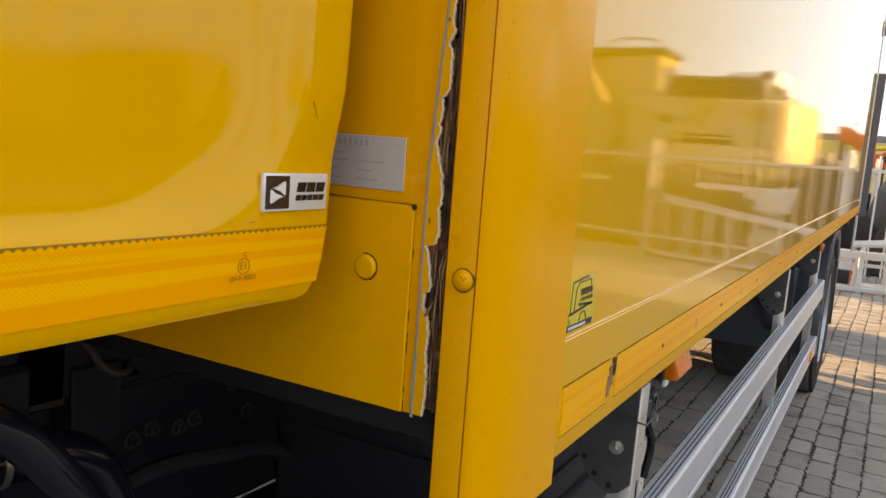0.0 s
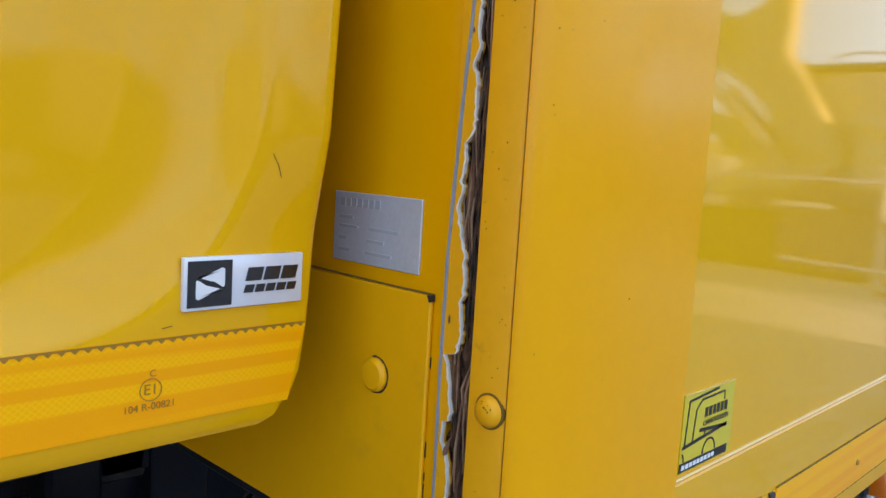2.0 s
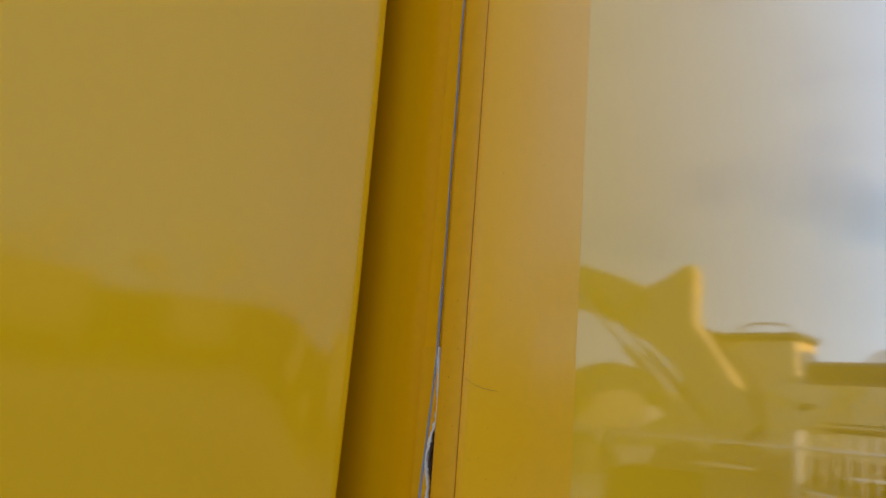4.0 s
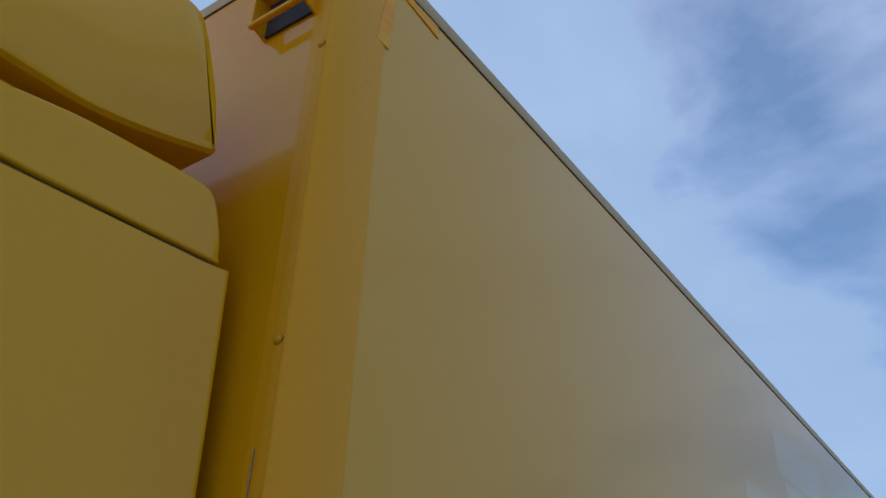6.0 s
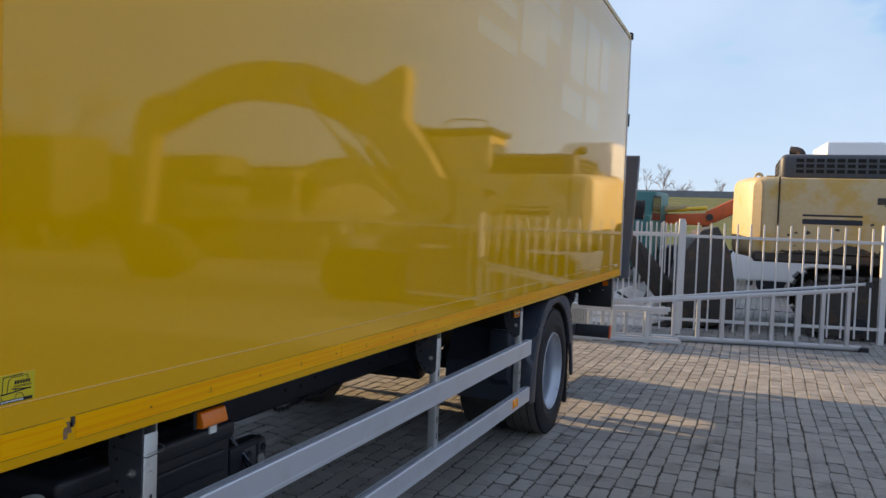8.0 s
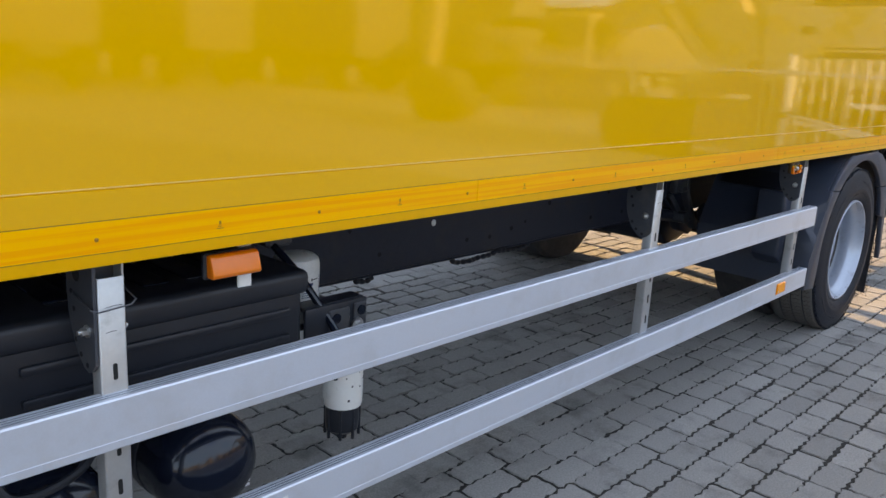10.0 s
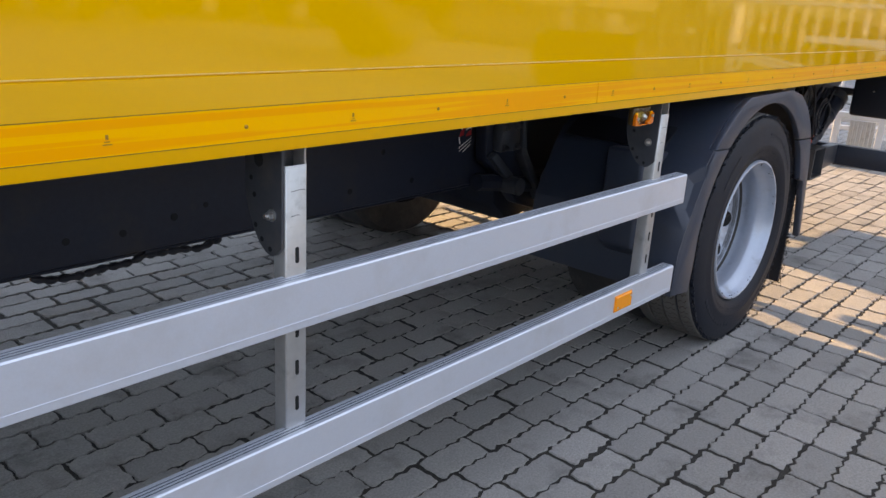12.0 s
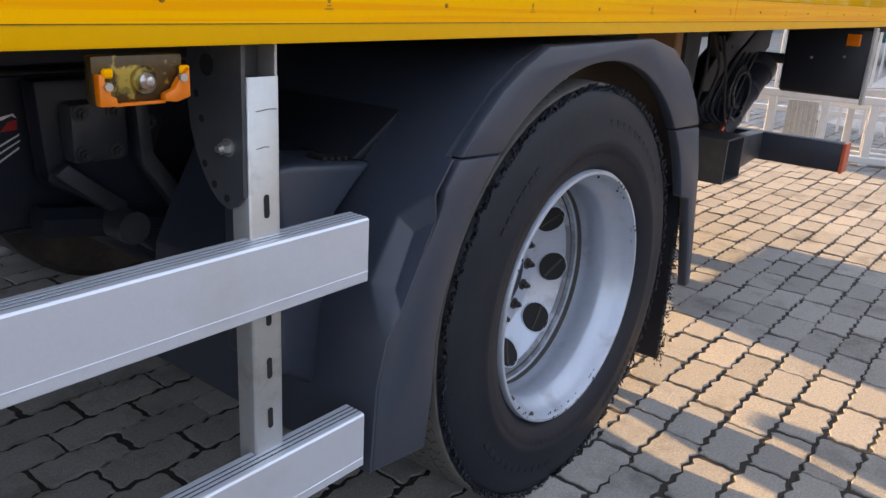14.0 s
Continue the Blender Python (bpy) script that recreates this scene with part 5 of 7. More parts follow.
TYRE_R, RIM_R = 0.474, 0.289


rim_shade = surface("dark shade painted on silver rim", (0.13, 0.14, 0.16), 0.55, metal=0.1, vary=0.35, grain=50, stain=(0.30, 0.33, 0.38), stain_at=(0.48, 0.62), stain_scale=12)
grime = surface("dried brake dust", (0.07, 0.065, 0.06), 0.8, vary=0.4, grain=60)


def build_wheel(y_face, sign, dual, WX=WX, label="rear truck wheel with silver rim and worn tyre"):
    """sign -1: its outer side looks to -y. The rim is dished deep, as on the outer wheel of a pair."""
    wheel = new("wheel")
    wheel.location = (0, 0, 0)
    place_under(wheel, truck)
    tagged(wheel, label=label)

    def Y(d):
        return y_face - sign * d
    n = 60
    # tyre body with a bulged side wall
    prof = [(RIM_R + 0.001, Y(0.010)), (RIM_R + 0.012, Y(0.003)), (RIM_R + 0.022, Y(-0.006)), (RIM_R + 0.060, Y(-0.0125)), (RIM_R + 0.066, Y(-0.0145)), (RIM_R + 0.072, Y(-0.0125)),
            (RIM_R + 0.105, Y(-0.010)), (RIM_R + 0.135, Y(-0.004)), (TYRE_R - 0.022, Y(0.003)), (TYRE_R - 0.010, Y(0.010)), (TYRE_R - 0.004, Y(0.022)), (TYRE_R - 0.006, Y(0.26)), (TYRE_R - 0.03, Y(0.285)), (RIM_R, Y(0.28))]
    bm = lathe(B(), prof, (WX, 0, WZ), "y", 96, True)
    for v in bm.verts:
        if v.co.z < 0.002:
            v.co.z = 0.002
    tyre = part("tyre", bm, rubber, wheel, "worn black truck tyre", angle=60)
    # fine ribs above the bead and raised moulding on the side wall
    bm = B()
    for k in range(150):
        a = 2 * math.pi * k / 150
        for (r0, r1, d, w) in ((RIM_R + 0.026, RIM_R + 0.050, -0.0085, 0.0012),):
            vs = [bm.verts.new((WX + r * math.cos(a + s * w / r), Y(dd), WZ + r * math.sin(a + s * w / r))) for r, s, dd in ((r0, -1, d + 0.004), (r0, 1, d + 0.004), (r1, 1, d - 0.0045), (r1, -1, d - 0.0045))]
            top = [bm.verts.new(v.co + Vector((0, sign * 0.0003, 0))) for v in vs]
            bm.faces.new(top)
            for i in range(4):
                bm.faces.new((vs[i], vs[(i + 1) % 4], top[(i + 1) % 4], top[i]))
    bmesh.ops.recalc_face_normals(bm, faces=bm.faces)
    part("bead_rib", bm, rubber, tyre)
    for a0, n_, step in ((35, 11, 4.6), (215, 11, 4.6), (125, 7, 3.4), (300, 9, 3.0)):
        for k in range(n_):
            a = math.radians(a0 + k * step)
            w = math.radians(step * 0.32)
            bm = B()
            ring = [(RIM_R + 0.088, -1), (RIM_R + 0.088, 1), (RIM_R + 0.112, 1), (RIM_R + 0.112, -1)]
            lo = [bm.verts.new((WX + r * math.cos(a + s * w), Y(-0.0075), WZ + r * math.sin(a + s * w))) for r, s in ring]
            hi = [bm.verts.new((v.co.x, Y(-0.0106), v.co.z)) for v in lo]
            bm.faces.new(hi)
            for i in range(4):
                bm.faces.new((lo[i], lo[(i + 1) % 4], hi[(i + 1) % 4], hi[i]))
            bmesh.ops.recalc_face_normals(bm, faces=bm.faces)
            part("raised_bar", bm, rubber, tyre)
    # crumbling shoulder edge: torn flakes and chips all round
    rng = random.Random(31)
    bm = B()
    for k in range(760):
        a = 2 * math.pi * (k + rng.uniform(-0.5, 0.5)) / 760
        wob = 0.004 * noise.noise((9 * math.cos(a), 9 * math.sin(a), 1.0))
        r = TYRE_R - 0.008 + wob + rng.uniform(-0.006, 0.004)
        d = 0.004 + rng.uniform(-0.004, 0.006)
        c = Vector((WX + r * math.cos(a), Y(d), WZ + r * math.sin(a)))
        out, side, tang = Vector((math.cos(a), 0, math.sin(a))), Vector((0, sign, 0)), Vector((-math.sin(a), 0, math.cos(a)))
        l, w = rng.uniform(0.004, 0.013), rng.uniform(0.002, 0.008)
        tip = c + out * l * rng.uniform(0.1, 0.8) + side * l * rng.uniform(-0.1, 0.7) + tang * l * rng.uniform(-1.2, 1.2)
        vs = [bm.verts.new(c + tang * w - out * 0.004), bm.verts.new(c - tang * w - out * 0.003), bm.verts.new(c - side * 0.006 + out * 0.002), bm.verts.new(tip)]
        for q in ((0, 1, 3), (1, 2, 3), (2, 0, 3), (0, 2, 1)):
            bm.faces.new([vs[i] for i in q])
    for v in bm.verts:
        v.co.z = max(v.co.z, 0.001)
    part("torn_shoulder", bm, rubber, wheel, "crumbling torn shoulder of the tread")
    # worn smooth tread face with fine cracks and grooves
    prof = [(TYRE_R - 0.010, Y(0.016)), (TYRE_R - 0.002, Y(0.020)), (TYRE_R + 0.0005, Y(0.028)), (TYRE_R + 0.002, Y(0.066)), (TYRE_R - 0.008, Y(0.068)), (TYRE_R - 0.008, Y(0.074)), (TYRE_R + 0.002, Y(0.076)),
            (TYRE_R + 0.003, Y(0.128)), (TYRE_R - 0.008, Y(0.130)), (TYRE_R - 0.008, Y(0.136)), (TYRE_R + 0.003, Y(0.138)), (TYRE_R + 0.002, Y(0.190)), (TYRE_R - 0.008, Y(0.192)), (TYRE_R - 0.008, Y(0.198)),
            (TYRE_R + 0.002, Y(0.200)), (TYRE_R + 0.0005, Y(0.245)), (TYRE_R - 0.006, Y(0.255))]
    bm = lathe(B(), prof, (WX, 0, WZ), "y", 120, cap=False)
    for v in bm.verts:
        v.co.z = max(v.co.z, 0.0015)
    tread = part("tread", bm, tread_dust, wheel, "dusty worn tread face")
    bm = B()
    for k in range(96):
        a0 = 2 * math.pi * k / 96
        for d0, d1 in ((0.026, 0.066), (0.078, 0.126), (0.140, 0.188)):
            n_ = 5
            low, high = [], []
            for q in range(n_ + 1):
                a = a0 + 0.016 * math.sin(q * 2.1 + k) + 0.010 * q / n_ + rng.uniform(-0.003, 0.003)
                d = d0 + (d1 - d0) * q / n_
                for lst, s in ((low, -1), (high, 1)):
                    w = 0.0018 / TYRE_R
                    lst.append(bm.verts.new((WX + (TYRE_R + 0.0036) * math.cos(a + s * w), Y(d), max(0.001, WZ + (TYRE_R + 0.0036) * math.sin(a + s * w)))))
            for q in range(n_):
                bm.faces.new((low[q], low[q + 1], high[q + 1], high[q]))
    part("sipe", bm, crack_dirt, tread)
    # rim: rounded flange, barrel stepping in, grime line, painted shade, flat disc deep inside
    prof = [(RIM_R + 0.002, Y(0.016)), (RIM_R + 0.002, Y(0.002)), (RIM_R - 0.001, Y(-0.003)), (RIM_R - 0.007, Y(-0.003)), (RIM_R - 0.010, Y(0.004)), (RIM_R - 0.014, Y(0.020)), (RIM_R - 0.020, Y(0.034)), (RIM_R - 0.028, Y(0.044)),
            (RIM_R - 0.036, Y(0.058)), (RIM_R - 0.038, Y(0.064)), (RIM_R - 0.038, Y(0.098)), (RIM_R - 0.034, Y(0.106)), (RIM_R - 0.034, Y(0.132)), (RIM_R - 0.037, Y(0.136)), (RIM_R - 0.039, Y(0.144)), (RIM_R - 0.043, Y(0.146)), (RIM_R - 0.045, Y(0.154)),
            (RIM_R - 0.049, Y(0.157)), (RIM_R - 0.054, Y(0.152)), (RIM_R - 0.058, Y(0.156)), (0.165, Y(0.209)), (0.155, Y(0.213)), (0.10, Y(0.214)), (0.0002, Y(0.214))]
    bm = lathe(B(), prof, (WX, 0, WZ), "y", 96, cap=False)
    rim = part("rim", bm, rim_silver, wheel, "dished silver painted steel rim", angle=40)
    for r, d, w in ((RIM_R - 0.0384, 0.1345, 0.0030), (RIM_R - 0.0476, 0.1556, 0.0018)):
        bm = lathe(B(), [(r - 0.0008, Y(d - w * 2)), (r - 0.0014, Y(d)), (r - 0.0008, Y(d + w * 2))], (WX, 0, WZ), "y", 96, cap=False)
        part("grime_line", bm, grime, rim)
    # wide dark ring paints the shade between barrel and disc
    prof = [(RIM_R - 0.0425, Y(0.1445)), (RIM_R - 0.0446, Y(0.1470)), (RIM_R - 0.0466, Y(0.1545)), (RIM_R - 0.0500, Y(0.1560)), (RIM_R - 0.0545, Y(0.1512)), (RIM_R - 0.0590, Y(0.1556)), (RIM_R - 0.0640, Y(0.1590))]
    part("grime_line", lathe(B(), prof, (WX, 0, WZ), "y", 96, cap=False), rim_shade, rim, "dark painted shade where the rim meets its disc")
    # hand holes on the sloping part of the disc, black discs for inner shade
    for k in range(9):
        a = math.radians(-6 + 40 * k)
        out, inw = Vector((math.cos(a), 0, math.sin(a))), Vector((0, -sign, 0))
        nrm = (-0.61 * out - 0.79 * inw).normalized()
        c = Vector((WX, Y(0.1797), WZ)) + out * 0.2000
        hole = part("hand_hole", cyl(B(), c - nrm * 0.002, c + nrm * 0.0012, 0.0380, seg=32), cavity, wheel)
        e1 = nrm.orthogonal().normalized()
        e2 = nrm.cross(e1)
        ring = [c + nrm * 0.001 + 0.0388 * (math.cos(q * math.pi / 12) * e1 + math.sin(q * math.pi / 12) * e2) for q in range(24)]
        part("hole_rim", tube(B(), ring + ring[:1], 0.0016, 6), rim_silver, hole)
        part("brake_part", tube(B(), [c + nrm * 0.0012 - e1 * 0.031, c + nrm * 0.0012 + e1 * 0.031 + e2 * 0.006], 0.0030, 6), rust_steel, hole)
    for k in range(15):
        a = math.radians(-2 - 24 * k)
        c = (WX + 0.130 * math.cos(a), Y(0.214), WZ + 0.130 * math.sin(a))
        part("wheel_nut", hexnut(B(), c, "y", 0.0095, 0.015 * sign), rust_steel, wheel)
    bm = lathe(B(), [(0.095, Y(0.213)), (0.092, Y(0.20)), (0.05, Y(0.195)), (0.0002, Y(0.195))], (WX, 0, WZ), "y", 40)
    part("hub", bm, chassis_paint, wheel, "dark axle hub")
    bm = B()
    for k in range(9):
        a = 0.9 + 0.42 * k
        r = RIM_R - rng.uniform(0.010, 0.018)
        c = Vector((WX + r * math.cos(a), Y(0.014), WZ + r * math.sin(a)))
        cyl(bm, c, c + Vector((0.005 * rng.random(), 0.003 * sign, 0.004)), rng.uniform(0.002, 0.007), seg=7)
    for a0, spread, count in ((0.9, 0.10, 9), (5.05, 0.16, 16), (4.55, 0.08, 9), (0.35, 0.07, 8), (4.1, 0.12, 8), (2.6, 0.3, 8)):
        for k in range(count):
            a = a0 + rng.gauss(0, spread)
            r = RIM_R - rng.uniform(0.0035, 0.0135)
            c = Vector((WX + r * math.cos(a), Y(-0.0022 if r > RIM_R - 0.0075 else 0.006), WZ + r * math.sin(a)))
            cyl(bm, c, c + Vector((0, 0.0014 * sign, 0)), rng.uniform(0.0008, 0.0042), seg=6)
    tagged(part("rust_spot", bm, rust_steel, wheel), kind="stuff")
    if dual:
        bm = lathe(B(), [(RIM_R, Y(0.31)), (TYRE_R - 0.03, Y(0.305)), (TYRE_R - 0.004, Y(0.33)), (TYRE_R - 0.004, Y(0.57)), (TYRE_R - 0.03, Y(0.59)), (RIM_R, Y(0.59))], (WX, 0, WZ), "y", 72, True)
        for v in bm.verts:
            if v.co.z < 0.002:
                v.co.z = 0.002
        part("inner_tyre", bm, tread_rubber, wheel)


build_wheel(0.012, -1, True)
build_wheel(WIDTH - 0.012, 1, True)
build_wheel(0.19, -1, False, -0.95, "front truck wheel with silver rim")
build_wheel(WIDTH - 0.19, 1, False, -0.95, "front truck wheel with silver rim")
part("front_axle", cyl(B(), (-0.95, 0.45, WZ), (-0.95, 2.1, WZ), 0.06, seg=16), chassis_paint, truck)
part("rear_axle", cyl(B(), (WX, 0.55, WZ), (WX, 2.0, WZ), 0.07, seg=20), chassis_paint, truck)
part("axle_housing", lathe(B(), [(0.06, -0.30), (0.16, -0.2), (0.20, 0), (0.16, 0.2), (0.06, 0.30)], (WX, 1.275, WZ + 0.01), "y", 28), chassis_paint, truck)


def build_mudguard():
    # three-piece moulded arch: outer face with an opening round the tyre, and a wide top
    def arc(r, a0, a1, n, cz=WZ):
        return [(WX + r * math.cos(math.radians(a0 + (a1 - a0) * k / n)), cz + r * math.sin(math.radians(a0 + (a1 - a0) * k / n))) for k in range(n + 1)]
    r_in = 0.520
    # front piece, top piece and rear piece are cut at the joints
    def face_piece(name, o, i, y0, y1, label):
        bm = prism(B(), o + i, "y", y0, y1, 0.006, 2)
        return part(name, bm, fender_plastic, truck, label)
    front_o = [(4.790, 0.330), (4.655, 0.345), (4.664, 0.50), (4.676, 0.580), (4.700, 0.600), (4.716, 0.625), (4.756, 0.690), (4.808, 0.770), (4.812, 0.800), (4.846, 0.8435)]
    front_i = [p for p in arc(r_in, 133.7, 172, 9)] + [(4.803, 0.43)]
    f = face_piece("mudguard_front", front_o, front_i, -0.004, 0.024, "dark grey moulded front section of the mudguard")
    top_o = [(4.8475, 0.8450), (4.895, 0.897), (4.955, 0.947), (5.02, 0.985), (5.091, 1.017), (5.52, 1.024), (5.64, 1.000), (5.745, 0.945), (5.83, 0.86), (5.868, 0.800)]
    top_i = arc(r_in, 41, 133.5, 20)
    t = face_piece("mudguard_top", top_o, top_i, -0.004, 0.024, "dark grey moulded top of the mudguard")
    rear_o = [(5.871, 0.795), (5.915, 0.68), (5.958, 0.48), (5.985, 0.33), (5.955, 0.322), (5.918, 0.46)]
    rear_i = [(5.872, 0.60)] + arc(r_in, 17, 40.5, 6)
    r = face_piece("mudguard_rear", rear_o, rear_i, -0.004, 0.024, "dark grey rear section of the mudguard")
    # the deep skin running in over the tyres
    pts = [(4.8275, 0.8445), (4.885, 0.895), (4.95, 0.950), (5.02, 0.990), (5.10, 1.018), (5.52, 1.018), (5.64, 0.996), (5.745, 0.941), (5.83, 0.856), (5.885, 0.76), (5.93, 0.62)]
    back = [(x + (WX - x) * 0.03, z + (WZ + 0.1 - z) * 0.03) for x, z in pts]
    bm = prism(B(), pts + back[::-1], "y", 0.020, 0.62)
    part("mudguard_skin", bm, fender_plastic, t)
    # front skin with a scooped pocket at its outer edge
    def crest(z):
        tab = [(0.345, 4.655), (0.50, 4.664), (0.595, 4.676), (0.688, 4.725), (0.800, 4.790), (0.845, 4.828)]
        for (za, xa), (zb, xb) in zip(tab, tab[1:]):
            if z <= zb:
                return xa + (xb - xa) * (z - za) / (zb - za)
        return tab[-1][1]
    # the skin is flat but for a scooped pocket that runs out at the corner
    bm = B()

    def V(y, z, deep=0.0):
        return bm.verts.new((crest(z) + deep, y, z))
    e = -0.002
    cols = {}
    zr = [0.345, 0.50, 0.592, 0.650, 0.752, 0.790, 0.845]
    for z in zr:
        cols[z] = [V(0.10, z), V(0.62, z)]
    o0, o1, o2, o3, o4 = V(e, 0.585), V(0.059, 0.650), V(0.054, 0.752), V(0.010, 0.790), V(e, 0.794)
    i0, i1, i2, i3 = V(e, 0.612, 0.030), V(0.026, 0.640, 0.030), V(0.032, 0.727, 0.030), V(e, 0.752, 0.030)
    b0, b1, t0 = V(e, 0.345), V(e, 0.50), V(e, 0.845)
    for f_ in ((b0, cols[0.345][0], cols[0.50][0], b1), (b1, cols[0.50][0], cols[0.592][0], o0), (o0, cols[0.592][0], cols[0.650][0], o1), (o1, cols[0.650][0], cols[0.752][0], o2),
               (o2, cols[0.752][0], cols[0.790][0], o3), (o3, cols[0.790][0], cols[0.845][0], t0), (o3, t0, o4), (o0, o1, i1, i0), (o1, o2, i2, i1), (o2, o3, i2), (o3, o4, i3, i2), (i0, i1, i2, i3)):
        bm.faces.new(f_)
    for za, zb in zip(zr, zr[1:]):
        bm.faces.new((cols[za][0], cols[za][1], cols[zb][1], cols[zb][0]))
    bmesh.ops.recalc_face_normals(bm, faces=bm.faces)
    bmesh.ops.bevel(bm, geom=[ed for ed in bm.edges if len(ed.link_faces) == 2 and ed.calc_face_angle() > 0.3], offset=0.004, segments=2, profile=0.5, affect="EDGES")
    bmesh.ops.solidify(bm, geom=bm.faces[:], thickness=0.005)
    part("front_skin", bm, fender_plastic, f, angle=40)
    # black box tucked in ahead of the arch
    bm = prism(B(), [(4.585, 0.50), (4.66, 0.45), (4.705, 0.745), (4.765, 0.800), (4.795, 0.820), (4.62, 0.842), (4.585, 0.840)], "y", 0.14, 0.28, 0.012, 3)
    tray = part("splash_box", bm, fender_plastic, truck, "black plastic splash box ahead of the wheel")
    for k in range(4):
        part("grip_slot", box(B(), 4.70 + k * 0.016, 4.708 + k * 0.016, 0.165, 0.205, 0.830 - 0.0018 * k, 0.838 - 0.0018 * k, 0.001), cavity, tray)
    bm = prism(B(), [(4.770, 0.825), (4.795, 0.818), (4.99, 0.935), (4.965, 0.945)], "y", 0.17, 0.58, 0.004)
    part("stay", bm, black_plastic, tray)
    # spray brush flap behind the tyre, ragged
    rng = random.Random(77)
    bm = box(B(), 5.900, 5.922, 0.03, 0.60, 0.10, 0.62, 0.003)
    flap = part("mud_flap", bm, black_plastic, truck, "ragged black spray-suppressing mud flap")
    bm = B()
    for k in range(900):
        y, z = rng.uniform(0.02, 0.60) if k % 3 else rng.uniform(0.012, 0.04), rng.uniform(0.085, 0.62)
        l = rng.uniform(0.006, 0.018)
        a = Vector((5.902, y, z))
        d = Vector((rng.uniform(-1, 0.2), rng.uniform(-0.9, 0.3), rng.uniform(-0.7, 0.5))).normalized()
        s = d.orthogonal().normalized() * 0.0022
        u = d.cross(s)
        q = [bm.verts.new(a + s), bm.verts.new(a - s * 0.5 + u), bm.verts.new(a - s * 0.5 - u)]
        tip = bm.verts.new(a + d * l)
        for i in range(3):
            bm.faces.new((q[i], q[(i + 1) % 3], tip))
    part("bristle", bm, flap_bristle, flap)


build_mudguard()


def build_far_side():
    """Unseen fittings added on the sunny side to shape the light on the ground."""
    pts = [(4.70, 0.40), (4.72, 0.66), (4.8275, 0.8445), (4.95, 0.950), (5.10, 1.018), (5.52, 1.018), (5.745, 0.941), (5.885, 0.76), (5.985, 0.45), (6.02, 0.33)]
    back = [(x + (WX - x) * 0.03, z + (WZ + 0.1 - z) * 0.03) for x, z in pts]
    guard = part("far_mudguard", prism(B(), pts + back[::-1], "y", WIDTH - 0.62, WIDTH - 0.01), fender_plastic, truck)
    part("mud_flap", box(B(), 5.97, 5.995, WIDTH - 0.60, WIDTH - 0.03, 0.10, 0.86, 0.003), black_plastic, guard)
    # stay and box are made up to keep sun off the ground
    part("guard_stay", prism(B(), [(6.215, 0.66), (6.255, 0.66), (6.43, 1.03), (6.19, 1.03)], "y", WIDTH - 0.12, WIDTH - 0.09), chassis_paint, truck)
    part("far_lift_box", box(B(), 7.02, 8.16, WIDTH - 0.42, WIDTH - 0.004, 0.64, 1.030, 0.010, 2), black_plastic, truck)


build_far_side()


def build_suspension():
    # dark castings between the frame and the axle
    bm = prism(B(), [(4.42, 0.90), (4.66, 0.90), (4.69, 0.80), (4.66, 0.72), (4.84, 0.50), (4.78, 0.46), (4.66, 0.50), (4.52, 0.64), (4.43, 0.70)], "y", 0.74, 0.80, 0.010, 2)
    cast = part("spring_hanger", bm, chassis_paint, truck, "dark cast spring hanger with bolts")
    part("hanger_boss", box(B(), 4.46, 4.58, 0.69, 0.745, 0.74, 0.86, 0.015, 2), bracket_paint, cast)
    part("hanger_rib", prism(B(), [(4.60, 0.90), (4.63, 0.90), (4.64, 0.74), (4.80, 0.52), (4.77, 0.50), (4.61, 0.72)], "y", 0.70, 0.745, 0.006), bracket_paint, cast)
    part("hanger_rib", prism(B(), [(4.43, 0.72), (4.46, 0.74), (4.58, 0.64), (4.56, 0.61)], "y", 0.71, 0.745, 0.006), bracket_paint, cast)
    part("hanger_pin", cyl(B(), (4.56, 0.66, 0.60), (4.56, 0.75, 0.60), 0.035, seg=20), bracket_paint, cast)
    for x, z in ((4.48, 0.76), (4.55, 0.76), (4.48, 0.84), (4.55, 0.84), (4.655, 0.86), (4.655, 0.80), (4.70, 0.63)):
        part("casting_bolt", hexnut(B(), (x, 0.69 if x < 4.6 else 0.74, z), "y", 0.011, -0.014), bracket_paint, cast)
    cast.location.x += 0.11
    cast.location.y += 0.035
    bm = prism(B(), [(4.74, 0.88), (5.20, 0.90), (5.24, 0.62), (5.10, 0.40), (4.92, 0.36), (4.80, 0.46)], "y", 0.92, 1.62, 0.02, 2)
    part("axle_carrier", bm, chassis_paint, truck, "dark axle carrier between the frame rails")
    part("brake_chamber", lathe(B(), [(0.0002, -0.10), (0.05, -0.10), (0.075, -0.07), (0.075, 0.0), (0.085, 0.005), (0.085, 0.02), (0.075, 0.025), (0.06, 0.08), (0.0002, 0.09)], (4.93, 0.66, 0.60), "x", 28), chassis_paint, truck)
    part("leaf_spring", tube(B(), smooth_line([(4.52, 0.80, 0.62), (4.9, 0.78, 0.57), (5.33, 0.78, 0.56), (5.8, 0.78, 0.60), (6.2, 0.78, 0.68)], 6), 0.035, 8), chassis_paint, truck)
    part("air_bellow", lathe(B(), [(0.09, 0.0), (0.125, 0.03), (0.125, 0.10), (0.105, 0.12), (0.125, 0.14), (0.12, 0.20), (0.08, 0.23)], (6.0, 0.78, 0.62), "z", 28), rubber, truck)
    part("propshaft", cyl(B(), (0.6, 1.275, 0.60), (5.2, 1.275, 0.50), 0.055, seg=18), chassis_paint, truck)


build_suspension()


